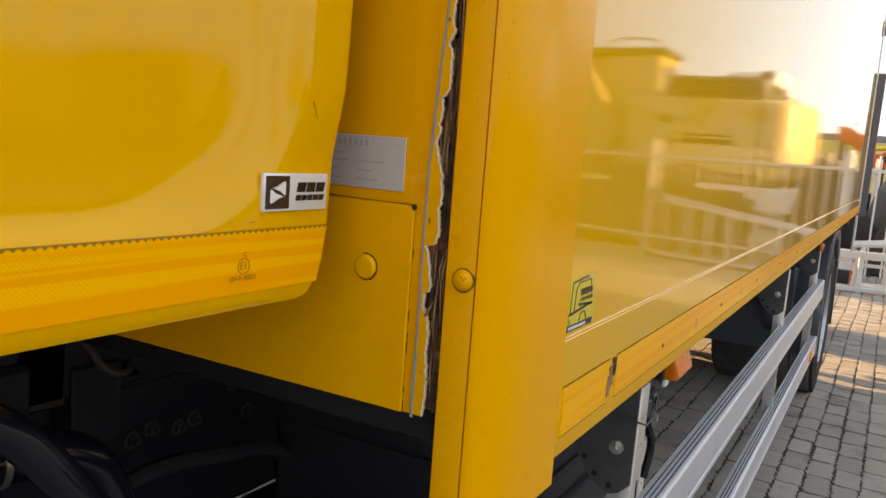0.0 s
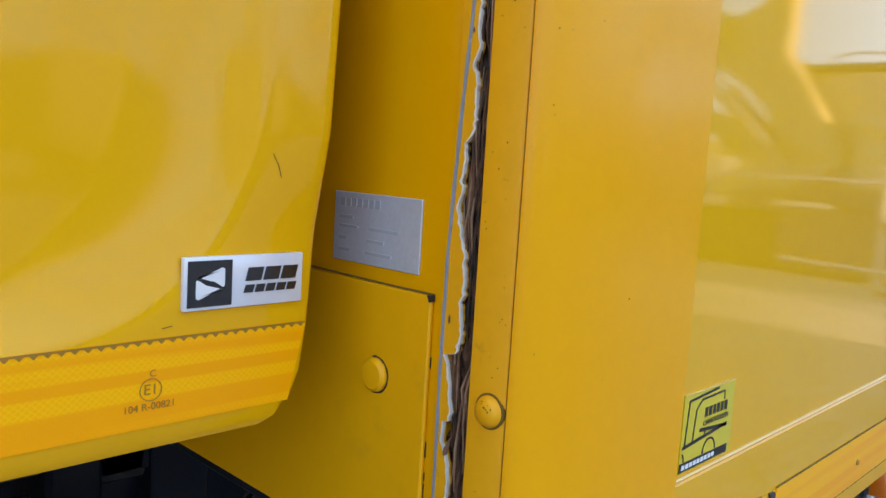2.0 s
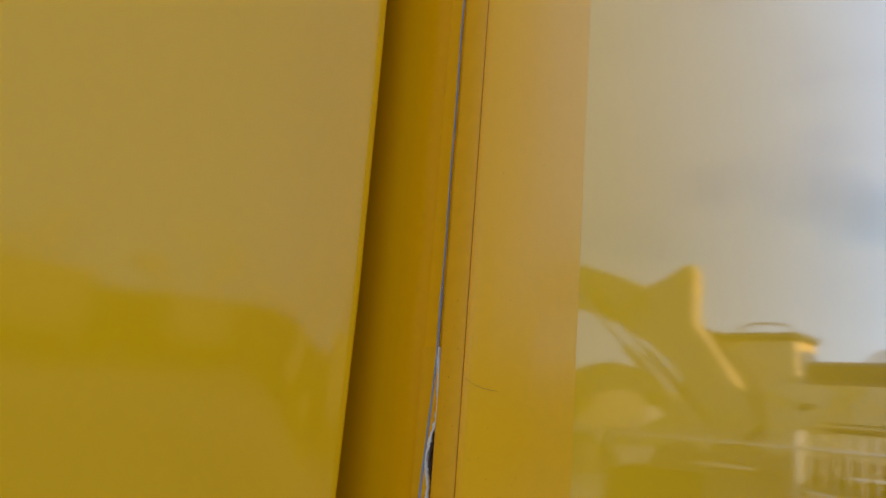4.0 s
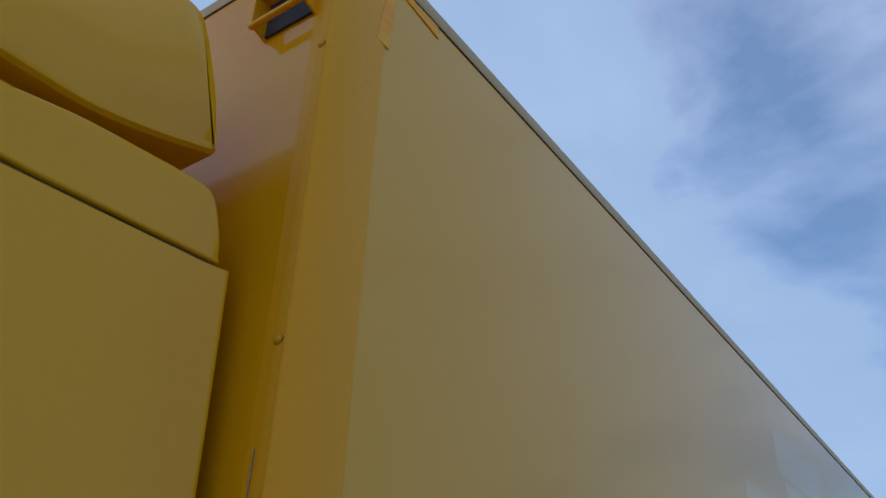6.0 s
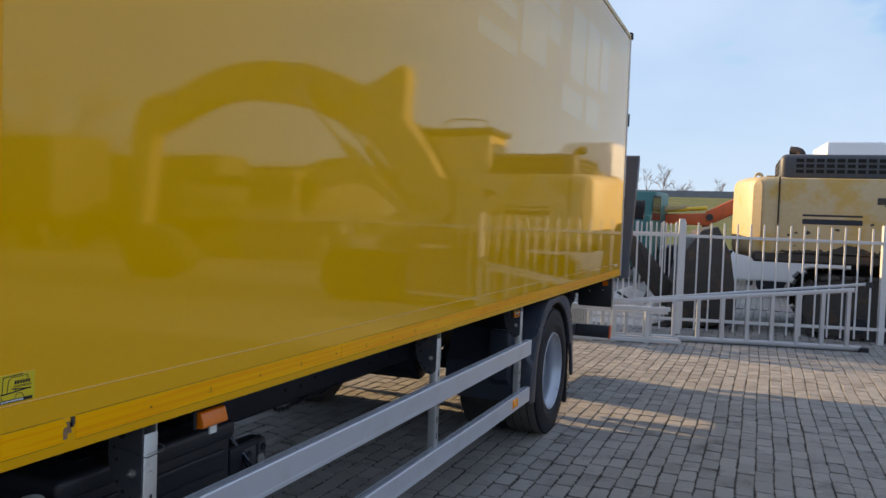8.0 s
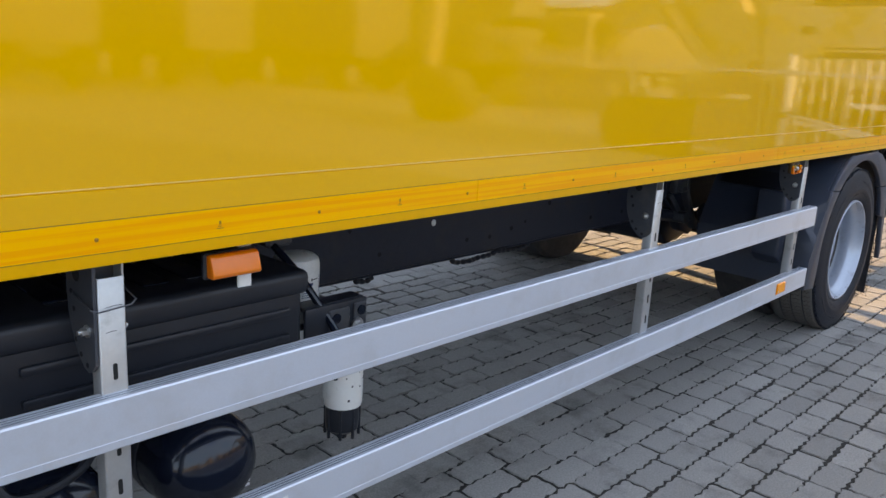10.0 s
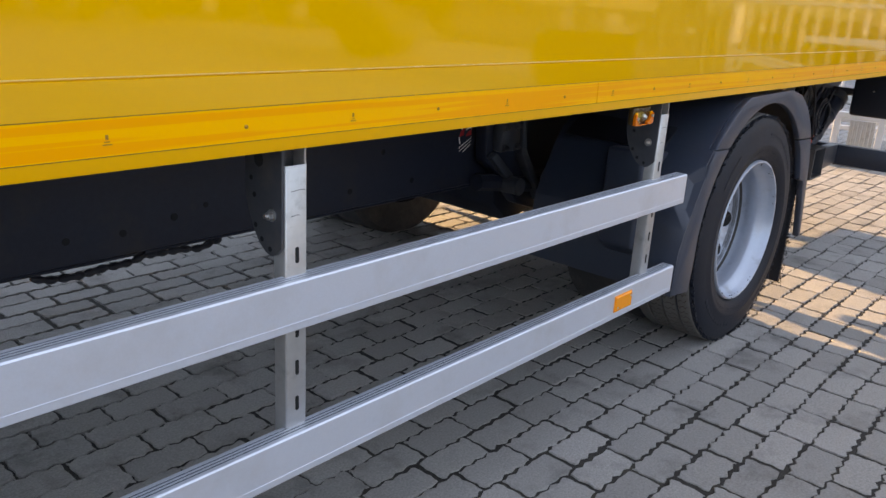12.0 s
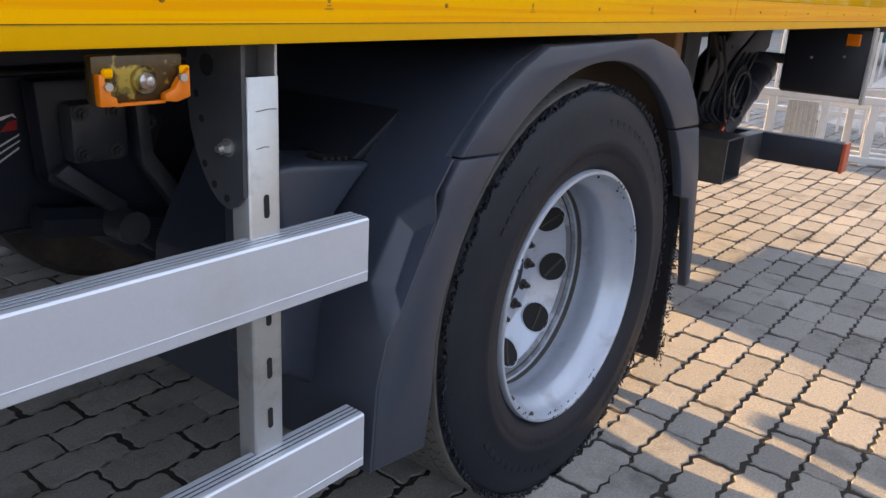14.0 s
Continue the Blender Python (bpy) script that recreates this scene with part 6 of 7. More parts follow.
def build_tail():
    # tail lift: arms, cylinder, square tube, underrun bar, side skirt, folded platform
    bm = B()
    for x0, x1, z0, z1 in ((7.02, 7.22, 0.395, 0.405), (7.02, 7.22, 0.570, 0.580), (7.02, 7.03, 0.405, 0.570), (7.21, 7.22, 0.405, 0.570)):
        box(bm, x0, x1, 0.30, 0.55, z0, z1, 0.001)
    tube_ = part("square_tube", bm, bracket_paint, truck, "open ended dark square tube of the tail lift")
    part("tube_bottom", box(B(), 7.03, 7.21, 0.50, 0.545, 0.405, 0.570), cavity, tube_)
    part("lift_beam", box(B(), 7.02, 7.22, 0.552, 2.25, 0.395, 0.580, 0.006), chassis_paint, truck)
    bm = prism(B(), [(7.22, 0.42), (7.56, 0.445), (7.56, 0.555), (7.22, 0.565)], "y", 0.32, 0.38, 0.006)
    part("underrun_arm", bm, bracket_paint, truck)
    bm = box(B(), 7.52, 7.60, -0.02, 2.57, 0.432, 0.555, 0.008, 2)
    bar = part("underrun_bar", bm, chassis_paint, truck, "grey underrun bar with a red end")
    part("bar_end", box(B(), 7.515, 7.605, -0.032, -0.018, 0.429, 0.558, 0.002), red_paint, bar)
    for y in (0.50, 0.62):
        bm = prism(B(), [(7.02, 0.56), (7.16, 0.56), (7.98, 0.90), (8.0, 1.02), (7.80, 1.02), (7.45, 0.85)], "y", y, y + 0.03, 0.004)
        part("lift_arm", bm, chassis_paint, truck, "black steel lift arm")
    cylb = part("lift_cylinder", cyl(B(), (7.30, 0.46, 0.55), (7.78, 0.46, 0.81), 0.062, seg=24), chassis_paint, truck, "black hydraulic lift cylinder")
    part("cylinder_cap", cyl(B(), (7.74, 0.46, 0.788), (7.80, 0.46, 0.821), 0.070, seg=24), bracket_paint, cylb)
    for f_ in (0.25, 0.62):
        c = Vector((7.30, 0.46, 0.55)).lerp(Vector((7.78, 0.46, 0.81)), f_)
        part("cylinder_band", cyl(B(), c, c + Vector((0.022, 0, 0.012)), 0.0655, seg=24), bracket_paint, cylb)
    pin = part("lift_pivot", cyl(B(), (7.835, 0.330, 0.863), (7.835, 0.560, 0.863), 0.024, seg=20), bracket_paint, truck, "pivot pin of the lift with a bright worn end")
    part("pivot_end", cyl(B(), (7.835, 0.324, 0.863), (7.835, 0.331, 0.863), 0.018, seg=16), zinc, pin)
    # broad web behind the cylinder, filling the corner up to the floor of the box
    bm = prism(B(), [(7.20, 0.575), (7.44, 0.560), (7.80, 0.765), (8.08, 0.880), (8.26, 1.03), (7.40, 1.03), (7.46, 0.86), (7.30, 0.74)], "y", 0.555, 0.600, 0.006)
    part("lift_bracket", bm, chassis_paint, truck, "broad black steel bracket of the tail lift")
    rng = random.Random(9)
    for k in range(4):
        y = 0.36 + 0.03 * k
        pts = [(6.95 + 0.03 * k, y, 0.98), (6.93 + rng.uniform(-0.05, 0.15), y - 0.02, 0.85), (7.02 + rng.uniform(0, 0.15), y, 0.70), (7.12 + rng.uniform(0, 0.1), y, 0.62), (7.25, y + 0.02, 0.72), (7.36 + 0.02 * k, y, 0.90)]
        part("hydraulic_hose", tube(B(), smooth_line(pts, 6), 0.006, 8), rubber, truck)
    bm = lathe(B(), [(0.105, -0.01), (0.118, -0.01), (0.118, 0.01), (0.105, 0.01)], (7.30, 0.39, 0.735), "y", 32, True)
    part("hose_loop", bm, black_plastic, truck)
    for r_, dz in ((0.080, 0.012), (0.094, 0.004)):
        pts = [(7.30 + r_ * 1.25 * math.cos(a), 0.385 - 0.01 * (r_ < 0.09), 0.735 + dz + r_ * math.sin(a)) for a in [math.radians(-70 + 16 * k) for k in range(20)]]
        part("hydraulic_hose", tube(B(), pts, 0.008, 8), black_plastic, truck)
    part("hose_sleeve", tube(B(), smooth_line([(7.12, 0.37, 0.595), (7.135, 0.37, 0.615), (7.145, 0.37, 0.640)], 4), 0.008, 10), red_paint, truck, "short red hose sleeve")
    bm = box(B(), 7.75, 7.80, -0.004, 0.36, 0.722, 1.030, 0.018, 3)
    skirt = part("lift_motor_box", bm, black_plastic, truck, "black panel under the rear of the body")
    part("rear_reflector", box(B(), 7.738, 7.751, 0.047, 0.103, 0.948, 0.999, 0.003), amber, skirt, "small orange reflector")
    for y_, z_ in ((0.10, 0.90), (0.235, 0.885)):
        part("skirt_bolt", cyl(B(), (7.7495, y_, z_), (7.744, y_, z_), 0.006, seg=10), zinc, skirt)
    part("corner_trim", box(B(), 7.742, 7.772, -0.012, 0.006, 0.70, 1.03, 0.003), galvanised, skirt)
    part("support_leg", box(B(), 6.70, 6.76, 0.44, 0.60, 0.74, 1.03, 0.006), splinter_wood, truck, "pale bare bracket behind the wheel")
    part("lift_plate", prism(B(), [(6.96, 0.60), (7.06, 0.58), (7.10, 1.03), (6.94, 1.03)], "y", 0.50, 0.52, 0.004), bracket_paint, truck, "grey steel lift plate with holes")
    link = part("lift_link", prism(B(), [(7.17, 0.775), (7.20, 0.735), (7.30, 0.735), (7.78, 0.985), (7.80, 1.03), (7.50, 1.03)], "y", 0.500, 0.512, 0.003), bracket_paint, truck, "grey steel lift link with holes")
    for x_, z_ in ((7.33, 0.845), (7.46, 0.915), (7.60, 0.985)):
        part("link_hole", cyl(B(), (x_, 0.4985, z_), (x_, 0.5005, z_), 0.009, seg=12), cavity, link)
    part("rear_wall_dark", box(B(), 6.35, 6.45, 0.60, 1.95, 0.62, 1.03, 0.01), chassis_paint, truck)
    # folded platform leaning out behind the doors
    bm = prism(B(), [(8.30, 1.00), (8.44, 1.00), (8.93, 2.36), (8.88, 2.40), (8.80, 2.38), (8.34, 1.1)], "y", -0.055, WIDTH + 0.02, 0.01, 2)
    part("lift_platform", bm, exc_grey, truck, "dark folded tail lift platform")
    # small label on the tail end of the side
    for x0, x1, z0, z1 in ((7.80, 7.95, 1.150, 1.165),):
        part("worn_label", box(B(), x0, x1, -0.0048, -0.002, z0, z1), torn_white, truck)


build_tail()


def build_sticker():
    # maker's sticker low on the side panel: a drawn lorry, print reduced to bars
    y = -0.0012
    x0, x1, z0, z1 = 0.592, 0.676, 1.1745, 1.2345
    st = part("maker_sticker", box(B(), x0, x1, y, 0.0004, z0, z1), lime, truck, "lime yellow maker's sticker with a drawn lorry")

    def bar(pts):
        part("sticker_print", prism(B(), pts, "y", y - 0.0004, y + 0.0002), ink, st)

    def stroke(a, b, w):
        a, b = Vector(a), Vector(b)
        n = Vector((-(b - a).y, (b - a).x)).normalized() * w / 2
        bar([tuple(a + n), tuple(a - n), tuple(b - n), tuple(b + n)])
    bar([(x0, z0 + 0.0008), (x1 - 0.006, z0 + 0.0008), (x1 - 0.006, z0 + 0.0078), (x0, z0 + 0.0078)])
    stroke((x0 + 0.002, z0 + 0.0195), (x0 + 0.074, z0 + 0.0255), 0.0026)
    stroke((x0 + 0.005, z0 + 0.020), (x0 + 0.008, z0 + 0.0545), 0.0016)
    stroke((x0 + 0.008, z0 + 0.0545), (x0 + 0.055, z0 + 0.0575), 0.0018)
    stroke((x0 + 0.017, z0 + 0.0215), (x0 + 0.020, z0 + 0.0460), 0.0014)
    stroke((x0 + 0.020, z0 + 0.0460), (x0 + 0.028, z0 + 0.0525), 0.0014)
    stroke((x0 + 0.028, z0 + 0.0525), (x0 + 0.066, z0 + 0.0535), 0.0014)
    stroke((x0 + 0.066, z0 + 0.0535), (x0 + 0.066, z0 + 0.0465), 0.0012)
    stroke((x0 + 0.036, z0 + 0.0225), (x0 + 0.0375, z0 + 0.0285), 0.0014)
    stroke((x0 + 0.028, z0 + 0.0285), (x0 + 0.074, z0 + 0.0245), 0.0026)
    for k in range(6):
        xx = x0 + 0.0345 + k * 0.0066
        bar([(xx, z0 + 0.0375), (xx + 0.0045, z0 + 0.0375), (xx + 0.0045, z0 + 0.0450), (xx, z0 + 0.0450)])
    letters("sticker_word", "CARROSSERIEËN", 0.0058, on_side(x0 + 0.0535, y - 0.0006, z0 + 0.0328), ink, st)
    part("peeling_edge", box(B(), x0 + 0.001, x1, y - 0.0006, y + 0.0002, z1 - 0.0005, z1 + 0.0002), moulding_light, st)
    for c, r in ((x0 + 0.046, 0.0105), (x0 - 0.004, 0.0095)):
        for k in range(8):
            a, b = math.pi * k / 8, math.pi * (k + 1) / 8
            if c + r * math.cos(b) < x0 + 0.001:
                continue
            stroke((c + r * math.cos(a), z0 + 0.0085 + r * math.sin(a)), (c + r * math.cos(b), z0 + 0.0085 + r * math.sin(b)), 0.0014)
    bm = B()
    for k in range(9):
        xx = x0 + 0.003 + k * 0.0060
        box(bm, xx, xx + 0.0042, y - 0.0008, y - 0.0003, z0 + 0.0027, z0 + 0.0060)
    part("sticker_bar", bm, badge_white, st)


build_sticker()

# ---- the yard behind the truck ----
def local_frame(origin, along):
    """A pose whose x runs along a direction on the ground."""
    return Matrix.Translation(origin) @ Matrix.Rotation(math.atan2(along[1], along[0]), 4, "Z")


def local_thing(name, m, label, category, group=""):
    ob = new(name)
    ob.matrix_basis = m
    return tagged(ob, label, category, group)


def lpart(name, bm, material, parent, label="", angle=35):
    """A part in the coordinates of its thing."""
    ob = new(name, mesh_of(name, bm, material, angle))
    ob.parent = parent
    return tagged(ob, label=label) if label else ob


def picket_fence(m, length, posts, height=1.68, step=0.185, label="white painted steel picket fence round the yard"):
    f = local_thing("picket_fence", m, label, "fence", "yard fences")
    for z in (0.22, height - 0.22):
        lpart("fence_rail", box(B(), 0, length, -0.018, 0.018, z - 0.022, z + 0.022, 0.003), fence_white, f)
    me = mesh_of("picket", box(B(), -0.0115, 0.0115, -0.032, -0.009, 0.07, height - 0.02, 0.003), fence_white)
    n = int(length / step)
    for k in range(n + 1):
        ob = new("picket", me)
        ob.parent = f
        ob.location = (k * step + 0.05, 0, 0)
    for p in posts:
        lpart("fence_post", box(B(), p - 0.04, p + 0.04, -0.04, 0.04, 0, height + 0.03, 0.004), fence_white, f)
    return f


FENCE_DIR = (0.2247, -0.974)
picket_fence(local_frame((10.72, 3.78, 0), FENCE_DIR), 4.20, (0.05,))
picket_fence(local_frame((11.665, -0.31, 0), FENCE_DIR), 2.78, (0.0,))
picket_fence(local_frame((12.29, -3.02, 0), FENCE_DIR), 6.0, (0.03, 3.0))
picket_fence(local_frame((12.5, 1.35, 0), (0.93, -0.37)), 3.6, (3.55,), label="second white picket fence further back")


def lying_ladder(m):
    """A wide step ladder lying on its edge, tapering."""
    l = local_thing("step_ladder", m, "grey aluminium ladder lying on its edge by the fence", "ladder")
    L = 3.75
    def top(x):
        return 0.46 + (0.86 - 0.46) * x / L
    lpart("stile", prism(B(), [(0, 0.02), (L + 0.12, 0.02), (L + 0.12, 0.085), (0, 0.085)], "y", -0.02, 0.02, 0.004), ladder_alu, l)
    lpart("stile", prism(B(), [(0, top(0) - 0.06), (L, top(L) - 0.06), (L, top(L)), (0, top(0))], "y", -0.02, 0.02, 0.004), ladder_alu, l)
    lpart("stile", prism(B(), [(0.2, top(0) - 0.01), (L + 0.2, top(L) + 0.035), (L + 0.2, top(L) + 0.075), (0.2, top(0) + 0.03)], "y", 0.05, 0.08, 0.004), ladder_alu, l)
    lpart("stile", prism(B(), [(0.1, 0.0), (L + 0.2, 0.0), (L + 0.2, 0.05), (0.1, 0.05)], "y", 0.05, 0.085, 0.004), ladder_alu, l)
    for k in range(12):
        x = 0.12 + k * 0.322
        lpart("rung", box(B(), x, x + 0.052, -0.03, 0.03, 0.06, top(x) - 0.03, 0.004), ladder_alu, l)
    for x in (L + 0.12, L + 0.18):
        lpart("ladder_foot", box(B(), x - 0.03, x + 0.04, -0.03, 0.06, 0.0, 0.06, 0.008), black_plastic, l)
    lpart("ladder_foot", box(B(), L + 0.16, L + 0.24, 0.03, 0.10, top(L), top(L) + 0.08, 0.008), black_plastic, l)
    return l


lying_ladder(local_frame((10.50, 1.06, 0), (0.225, -0.974)))
stack = local_thing("white_frame", local_frame((10.05, 1.38, 0), (0.235, -0.972)), "white metal frame standing on the ground by the fence", "frame")
for y_, h_ in ((0.0, 0.50), (0.22, 0.44)):
    lpart("frame_beam", box(B(), -0.10, 1.75, y_ - 0.03, y_ + 0.03, h_ - 0.055, h_, 0.005), fence_white, stack)
    lpart("frame_beam", box(B(), 0.20, 1.90, y_ - 0.03, y_ + 0.03, 0.02, 0.07, 0.005), fence_white, stack)
    for x_ in (0.33, 0.70, 1.02, 1.45):
        lpart("frame_leg", box(B(), x_ - 0.028, x_ + 0.028, y_ - 0.025, y_ + 0.025, 0.0, h_ - 0.05, 0.004), fence_white, stack)
pts = []
for k in range(12):
    pts += [(0.44 + 0.018 * k, -0.020 - 0.008 * (k % 2)), (0.455 + 0.018 * k, -0.020 - 0.008 * (k % 2))]
lpart("frame_board", prism(B(), pts + [(0.655, 0.02), (0.44, 0.02)], "z", 0.08, 0.43), galvanised, stack, "ribbed pale metal board", angle=15)




def excavator(m, paint, arm_paint, label, boom=None, dull=False):
    """A tracked excavator. x along its length towards the boom, y across, standing on z 0."""
    e = local_thing("excavator", m, label, "excavator", "machines in the yard")
    steel = track_dust if dull else rust_steel
    for s in (-1, 1):
        y0, y1 = (0.95, 1.5) if s > 0 else (-1.5, -0.95)
        pts = []
        for k in range(13):
            a = math.pi / 2 + math.pi * k / 12
            pts.append((-1.15 + 0.42 * math.cos(a), 0.46 + 0.42 * math.sin(a)))
        for k in range(13):
            a = -math.pi / 2 + math.pi * k / 12
            pts.append((2.35 + 0.42 * math.cos(a), 0.46 + 0.42 * math.sin(a)))
        track = lpart("track", prism(B(), pts, "y", y0, y1), steel, e, "worn steel crawler track")
        me = mesh_of("track_pad", box(B(), -0.07, 0.07, y0 - 0.03, y1 + 0.03, 0.0, 0.055, 0.008), steel)
        for k in range(22):
            for z, flip in ((0.885, 0), (0.035, 1)):
                ob = new("track_pad", me)
                ob.parent = track
                ob.location = (-1.15 + k * 3.5 / 21, 0, z if not flip else -0.02)
        for sx in (-1, 1):
            for k in range(6):
                a = math.radians(-75 + 30 * k)
                ob = new("track_pad", me)
                ob.parent = track
                ob.matrix_basis = Matrix.Translation((0.6 + sx * (1.75 + 0.43 * math.cos(a)), 0, 0.46 + 0.43 * math.sin(a))) @ Matrix.Rotation(sx * (math.pi / 2 - a), 4, "Y")
        for k in range(5):
            lpart("roller", lathe(B(), [(0.02, y0 - 0.04), (0.12, y0 - 0.04), (0.12, y1 + 0.04), (0.02, y1 + 0.04)], (-0.8 + 0.7 * k, 0, 0.22), "y", 16), chassis_paint, e)
    lpart("slew_ring", cyl(B(), (0, 0, 0.80), (0, 0, 1.14), 0.75, seg=32), rust_steel, e)
    lpart("deck", box(B(), -2.3, 1.3, -1.35, 1.35, 1.10, 1.26, 0.03), rust_steel, e)
    # counterweight with rounded corners, side doors, hood
    cw = [(-2.52, -0.9), (-2.62, -0.3), (-2.62, 0.3), (-2.52, 0.9), (-2.34, 1.28), (-2.20, 1.352), (-1.75, 1.352), (-1.75, -1.352), (-2.20, -1.352), (-2.34, -1.28)]
    lpart("counterweight", prism(B(), cw, "z", 1.16, 2.42, 0.15, 5), paint, e, "big rounded counterweight with worn paint", angle=60)
    for y0, y1 in ((0.86, 1.36), (-1.36, -0.86)):
        d = lpart("engine_door", box(B(), -1.965, 0.10, y0, y1, 1.26, 2.40, 0.03, 2), paint, e)
        lpart("door_vent", box(B(), -1.62, -0.80, min(y0, y1) - 0.004, max(y0, y1) + 0.004, 1.70, 1.78, 0.004), chassis_paint, d)
        lpart("door_vent", box(B(), -1.62, -0.80, min(y0, y1) - 0.004, max(y0, y1) + 0.004, 1.82, 1.85, 0.004), chassis_paint, d)
    # paint flaked off along the lower edge
    rng = random.Random(41)
    for y in (-1.365, 1.361):
        pts = [(-1.95, 1.262), (0.09, 1.262)]
        x = 0.09
        while x > -1.93:
            pts.append((x, 1.275 + 0.20 * abs(noise.noise((x * 2.3, y, 0.0))) + rng.uniform(0.0, 0.03)))
            x -= rng.uniform(0.008, 0.035)
        lpart("flaked_edge", prism(B(), pts, "y", y, y + 0.004), rust_steel, e)
    # scattered chips where bare steel shows
    for k in range(26):
        x, z, r = rng.uniform(-1.9, 0.05), 1.30 + 0.75 * rng.random() ** 3, rng.uniform(0.010, 0.045)
        pts = [(x + r * rng.uniform(0.5, 1.3) * math.cos(a * 0.9), z + 0.6 * r * rng.uniform(0.5, 1.3) * math.sin(a * 0.9)) for a in range(7)]
        lpart("paint_chip", prism(B(), pts, "y", -1.364, -1.358), rust_steel, e)
    for y in (-1.372, 1.352):
        lpart("panel_gap", box(B(), -1.972, -1.954, y, y + 0.02, 1.18, 2.41), cavity, e)
    for y in (-0.75, -0.35, 0.55):
        lpart("lifting_eye", tube(B(), [(-2.25 + 0.055 * math.cos(a), y, 2.45 + 0.055 * math.sin(a)) for a in [math.pi * k / 8 - 0.2 for k in range(11)]], 0.014, 8), paint, e)
    lpart("door_latch", box(B(), -0.62, -0.42, -1.37, -1.355, 2.02, 2.12, 0.006), rust_steel, e)
    hood = lpart("engine_hood", box(B(), -1.95, -0.35, -0.95, 0.95, 2.36, 2.80, 0.10, 4), exc_grey, e, "dark grey engine hood with a grille", angle=60)
    for k in range(9):
        for r in range(3):
            for y in (-0.955, 0.945):
                lpart("grille_slot", box(B(), -1.72 + 0.145 * k, -1.61 + 0.145 * k, y, y + 0.012, 2.50 + 0.085 * r, 2.555 + 0.085 * r), cavity, hood)
    for k in range(9):
        for r in range(3):
            lpart("grille_slot", box(B(), -1.956, -1.944, -0.62 + 0.145 * k, -0.51 + 0.145 * k, 2.50 + 0.085 * r, 2.555 + 0.085 * r), cavity, hood)
    lpart("exhaust", tube(B(), smooth_line([(-1.55, 0.62, 2.74), (-1.55, 0.62, 2.92), (-1.60, 0.64, 2.98), (-1.72, 0.68, 3.0)], 5), 0.075, 12), rust_steel, e, "bent exhaust pipe")
    lpart("filter_cap", lathe(B(), [(0.12, 0), (0.16, 0.02), (0.16, 0.07), (0.05, 0.10)], (-2.2, 0.95, 2.42), "z", 20), paint, e)
    lpart("grab_rail", tube(B(), [(-2.1, 0.3, 2.42), (-2.1, 0.3, 2.52), (-1.98, 0.3, 2.52), (-1.98, 0.3, 2.42)], 0.02, 8), paint, e)
    top = 2.98 if dull else 3.30
    cab = lpart("operator_cab", box(B(), 0.12, 1.80, 0.35, 1.36, 1.26, top, 0.06, 3), paint, e, "operator cab with dark windows")
    lpart("cab_window", box(B(), 0.25, 1.66, 1.352, 1.372, 1.95, top - 0.18, 0.01), dark_glass, cab)
    lpart("cab_window", box(B(), 1.79, 1.812, 0.45, 1.26, 1.5, top - 0.16, 0.01), dark_glass, cab)
    lpart("cab_window", box(B(), 0.10, 0.125, 0.45, 1.26, 2.1, top - 0.18, 0.01), dark_glass, cab)
    lpart("cab_roof", box(B(), 0.05, 1.86, 0.30, 1.40, top - 0.02, top + 0.12, 0.05, 2), exc_grey, cab)
    lpart("roof_rail", tube(B(), smooth_line([(0.25, 0.42, top + 0.10), (0.32, 0.42, top + 0.25), (1.00, 0.42, top + 0.28), (1.25, 0.42, top + 0.10)], 4), 0.018, 8), exc_grey, cab)
    for y in (0.45, 0.85, 1.25):
        lpart("work_lamp", box(B(), 1.74, 1.84, y - 0.06, y + 0.06, top + 0.12, top + 0.22, 0.02), exc_grey, cab)
    if not dull:
        # raised bracket plate on the back of the boom, carrying the hose turn
        lpart("boom_bracket", prism(B(), [(3.10, 3.90), (2.95, 4.18), (2.45, 4.36), (1.98, 4.60), (1.80, 4.64), (1.74, 4.45), (1.76, 3.45), (2.10, 3.20)], "y", -0.22, 0.22, 0.03), arm_paint, e)
    boom = boom or [(0.9, 1.55), (2.0, 3.15), (3.4, 4.05), (5.0, 4.42), (6.6, 4.38), (8.6, 3.5)]
    line = smooth_line([(x, 0, z) for x, z in boom], 6)
    bm = B()
    rings = []
    for k, p in enumerate(line):
        d = (line[min(k + 1, len(line) - 1)] - line[max(k - 1, 0)]).normalized()
        u = Vector((-d.z, 0, d.x))
        h = 0.24 + 0.20 * math.sin(math.pi * min(1, (k + 8) / (len(line) + 8)))
        rings.append([bm.verts.new(p + u * a * h + Vector((0, b * 0.24, 0))) for a, b in ((1, 1), (1, -1), (-1, -1), (-1, 1))])
    fs = [bm.faces.new(rings[0]), bm.faces.new(rings[-1][::-1])]
    for a, b in zip(rings, rings[1:]):
        for k in range(4):
            fs.append(bm.faces.new((a[k], a[(k + 1) % 4], b[(k + 1) % 4], b[k])))
    bmesh.ops.recalc_face_normals(bm, faces=fs)
    lpart("boom", bm, arm_paint, e, "arched excavator boom")
    for y in (-0.42, 0.42):
        c = lpart("boom_cylinder", cyl(B(), (1.25, y, 1.35), tuple(Vector((1.25, y, 1.35)).lerp(line[len(line) // 2] + Vector((0, y, -0.1)), 0.6)), 0.10, seg=16), arm_paint, e)
        lpart("cylinder_rod", cyl(B(), tuple(Vector((1.25, y, 1.35)).lerp(line[len(line) // 2] + Vector((0, y, -0.1)), 0.58)), tuple(line[len(line) // 2] + Vector((0, y, -0.1))), 0.05, seg=12), zinc, c)
    tip = line[-1]
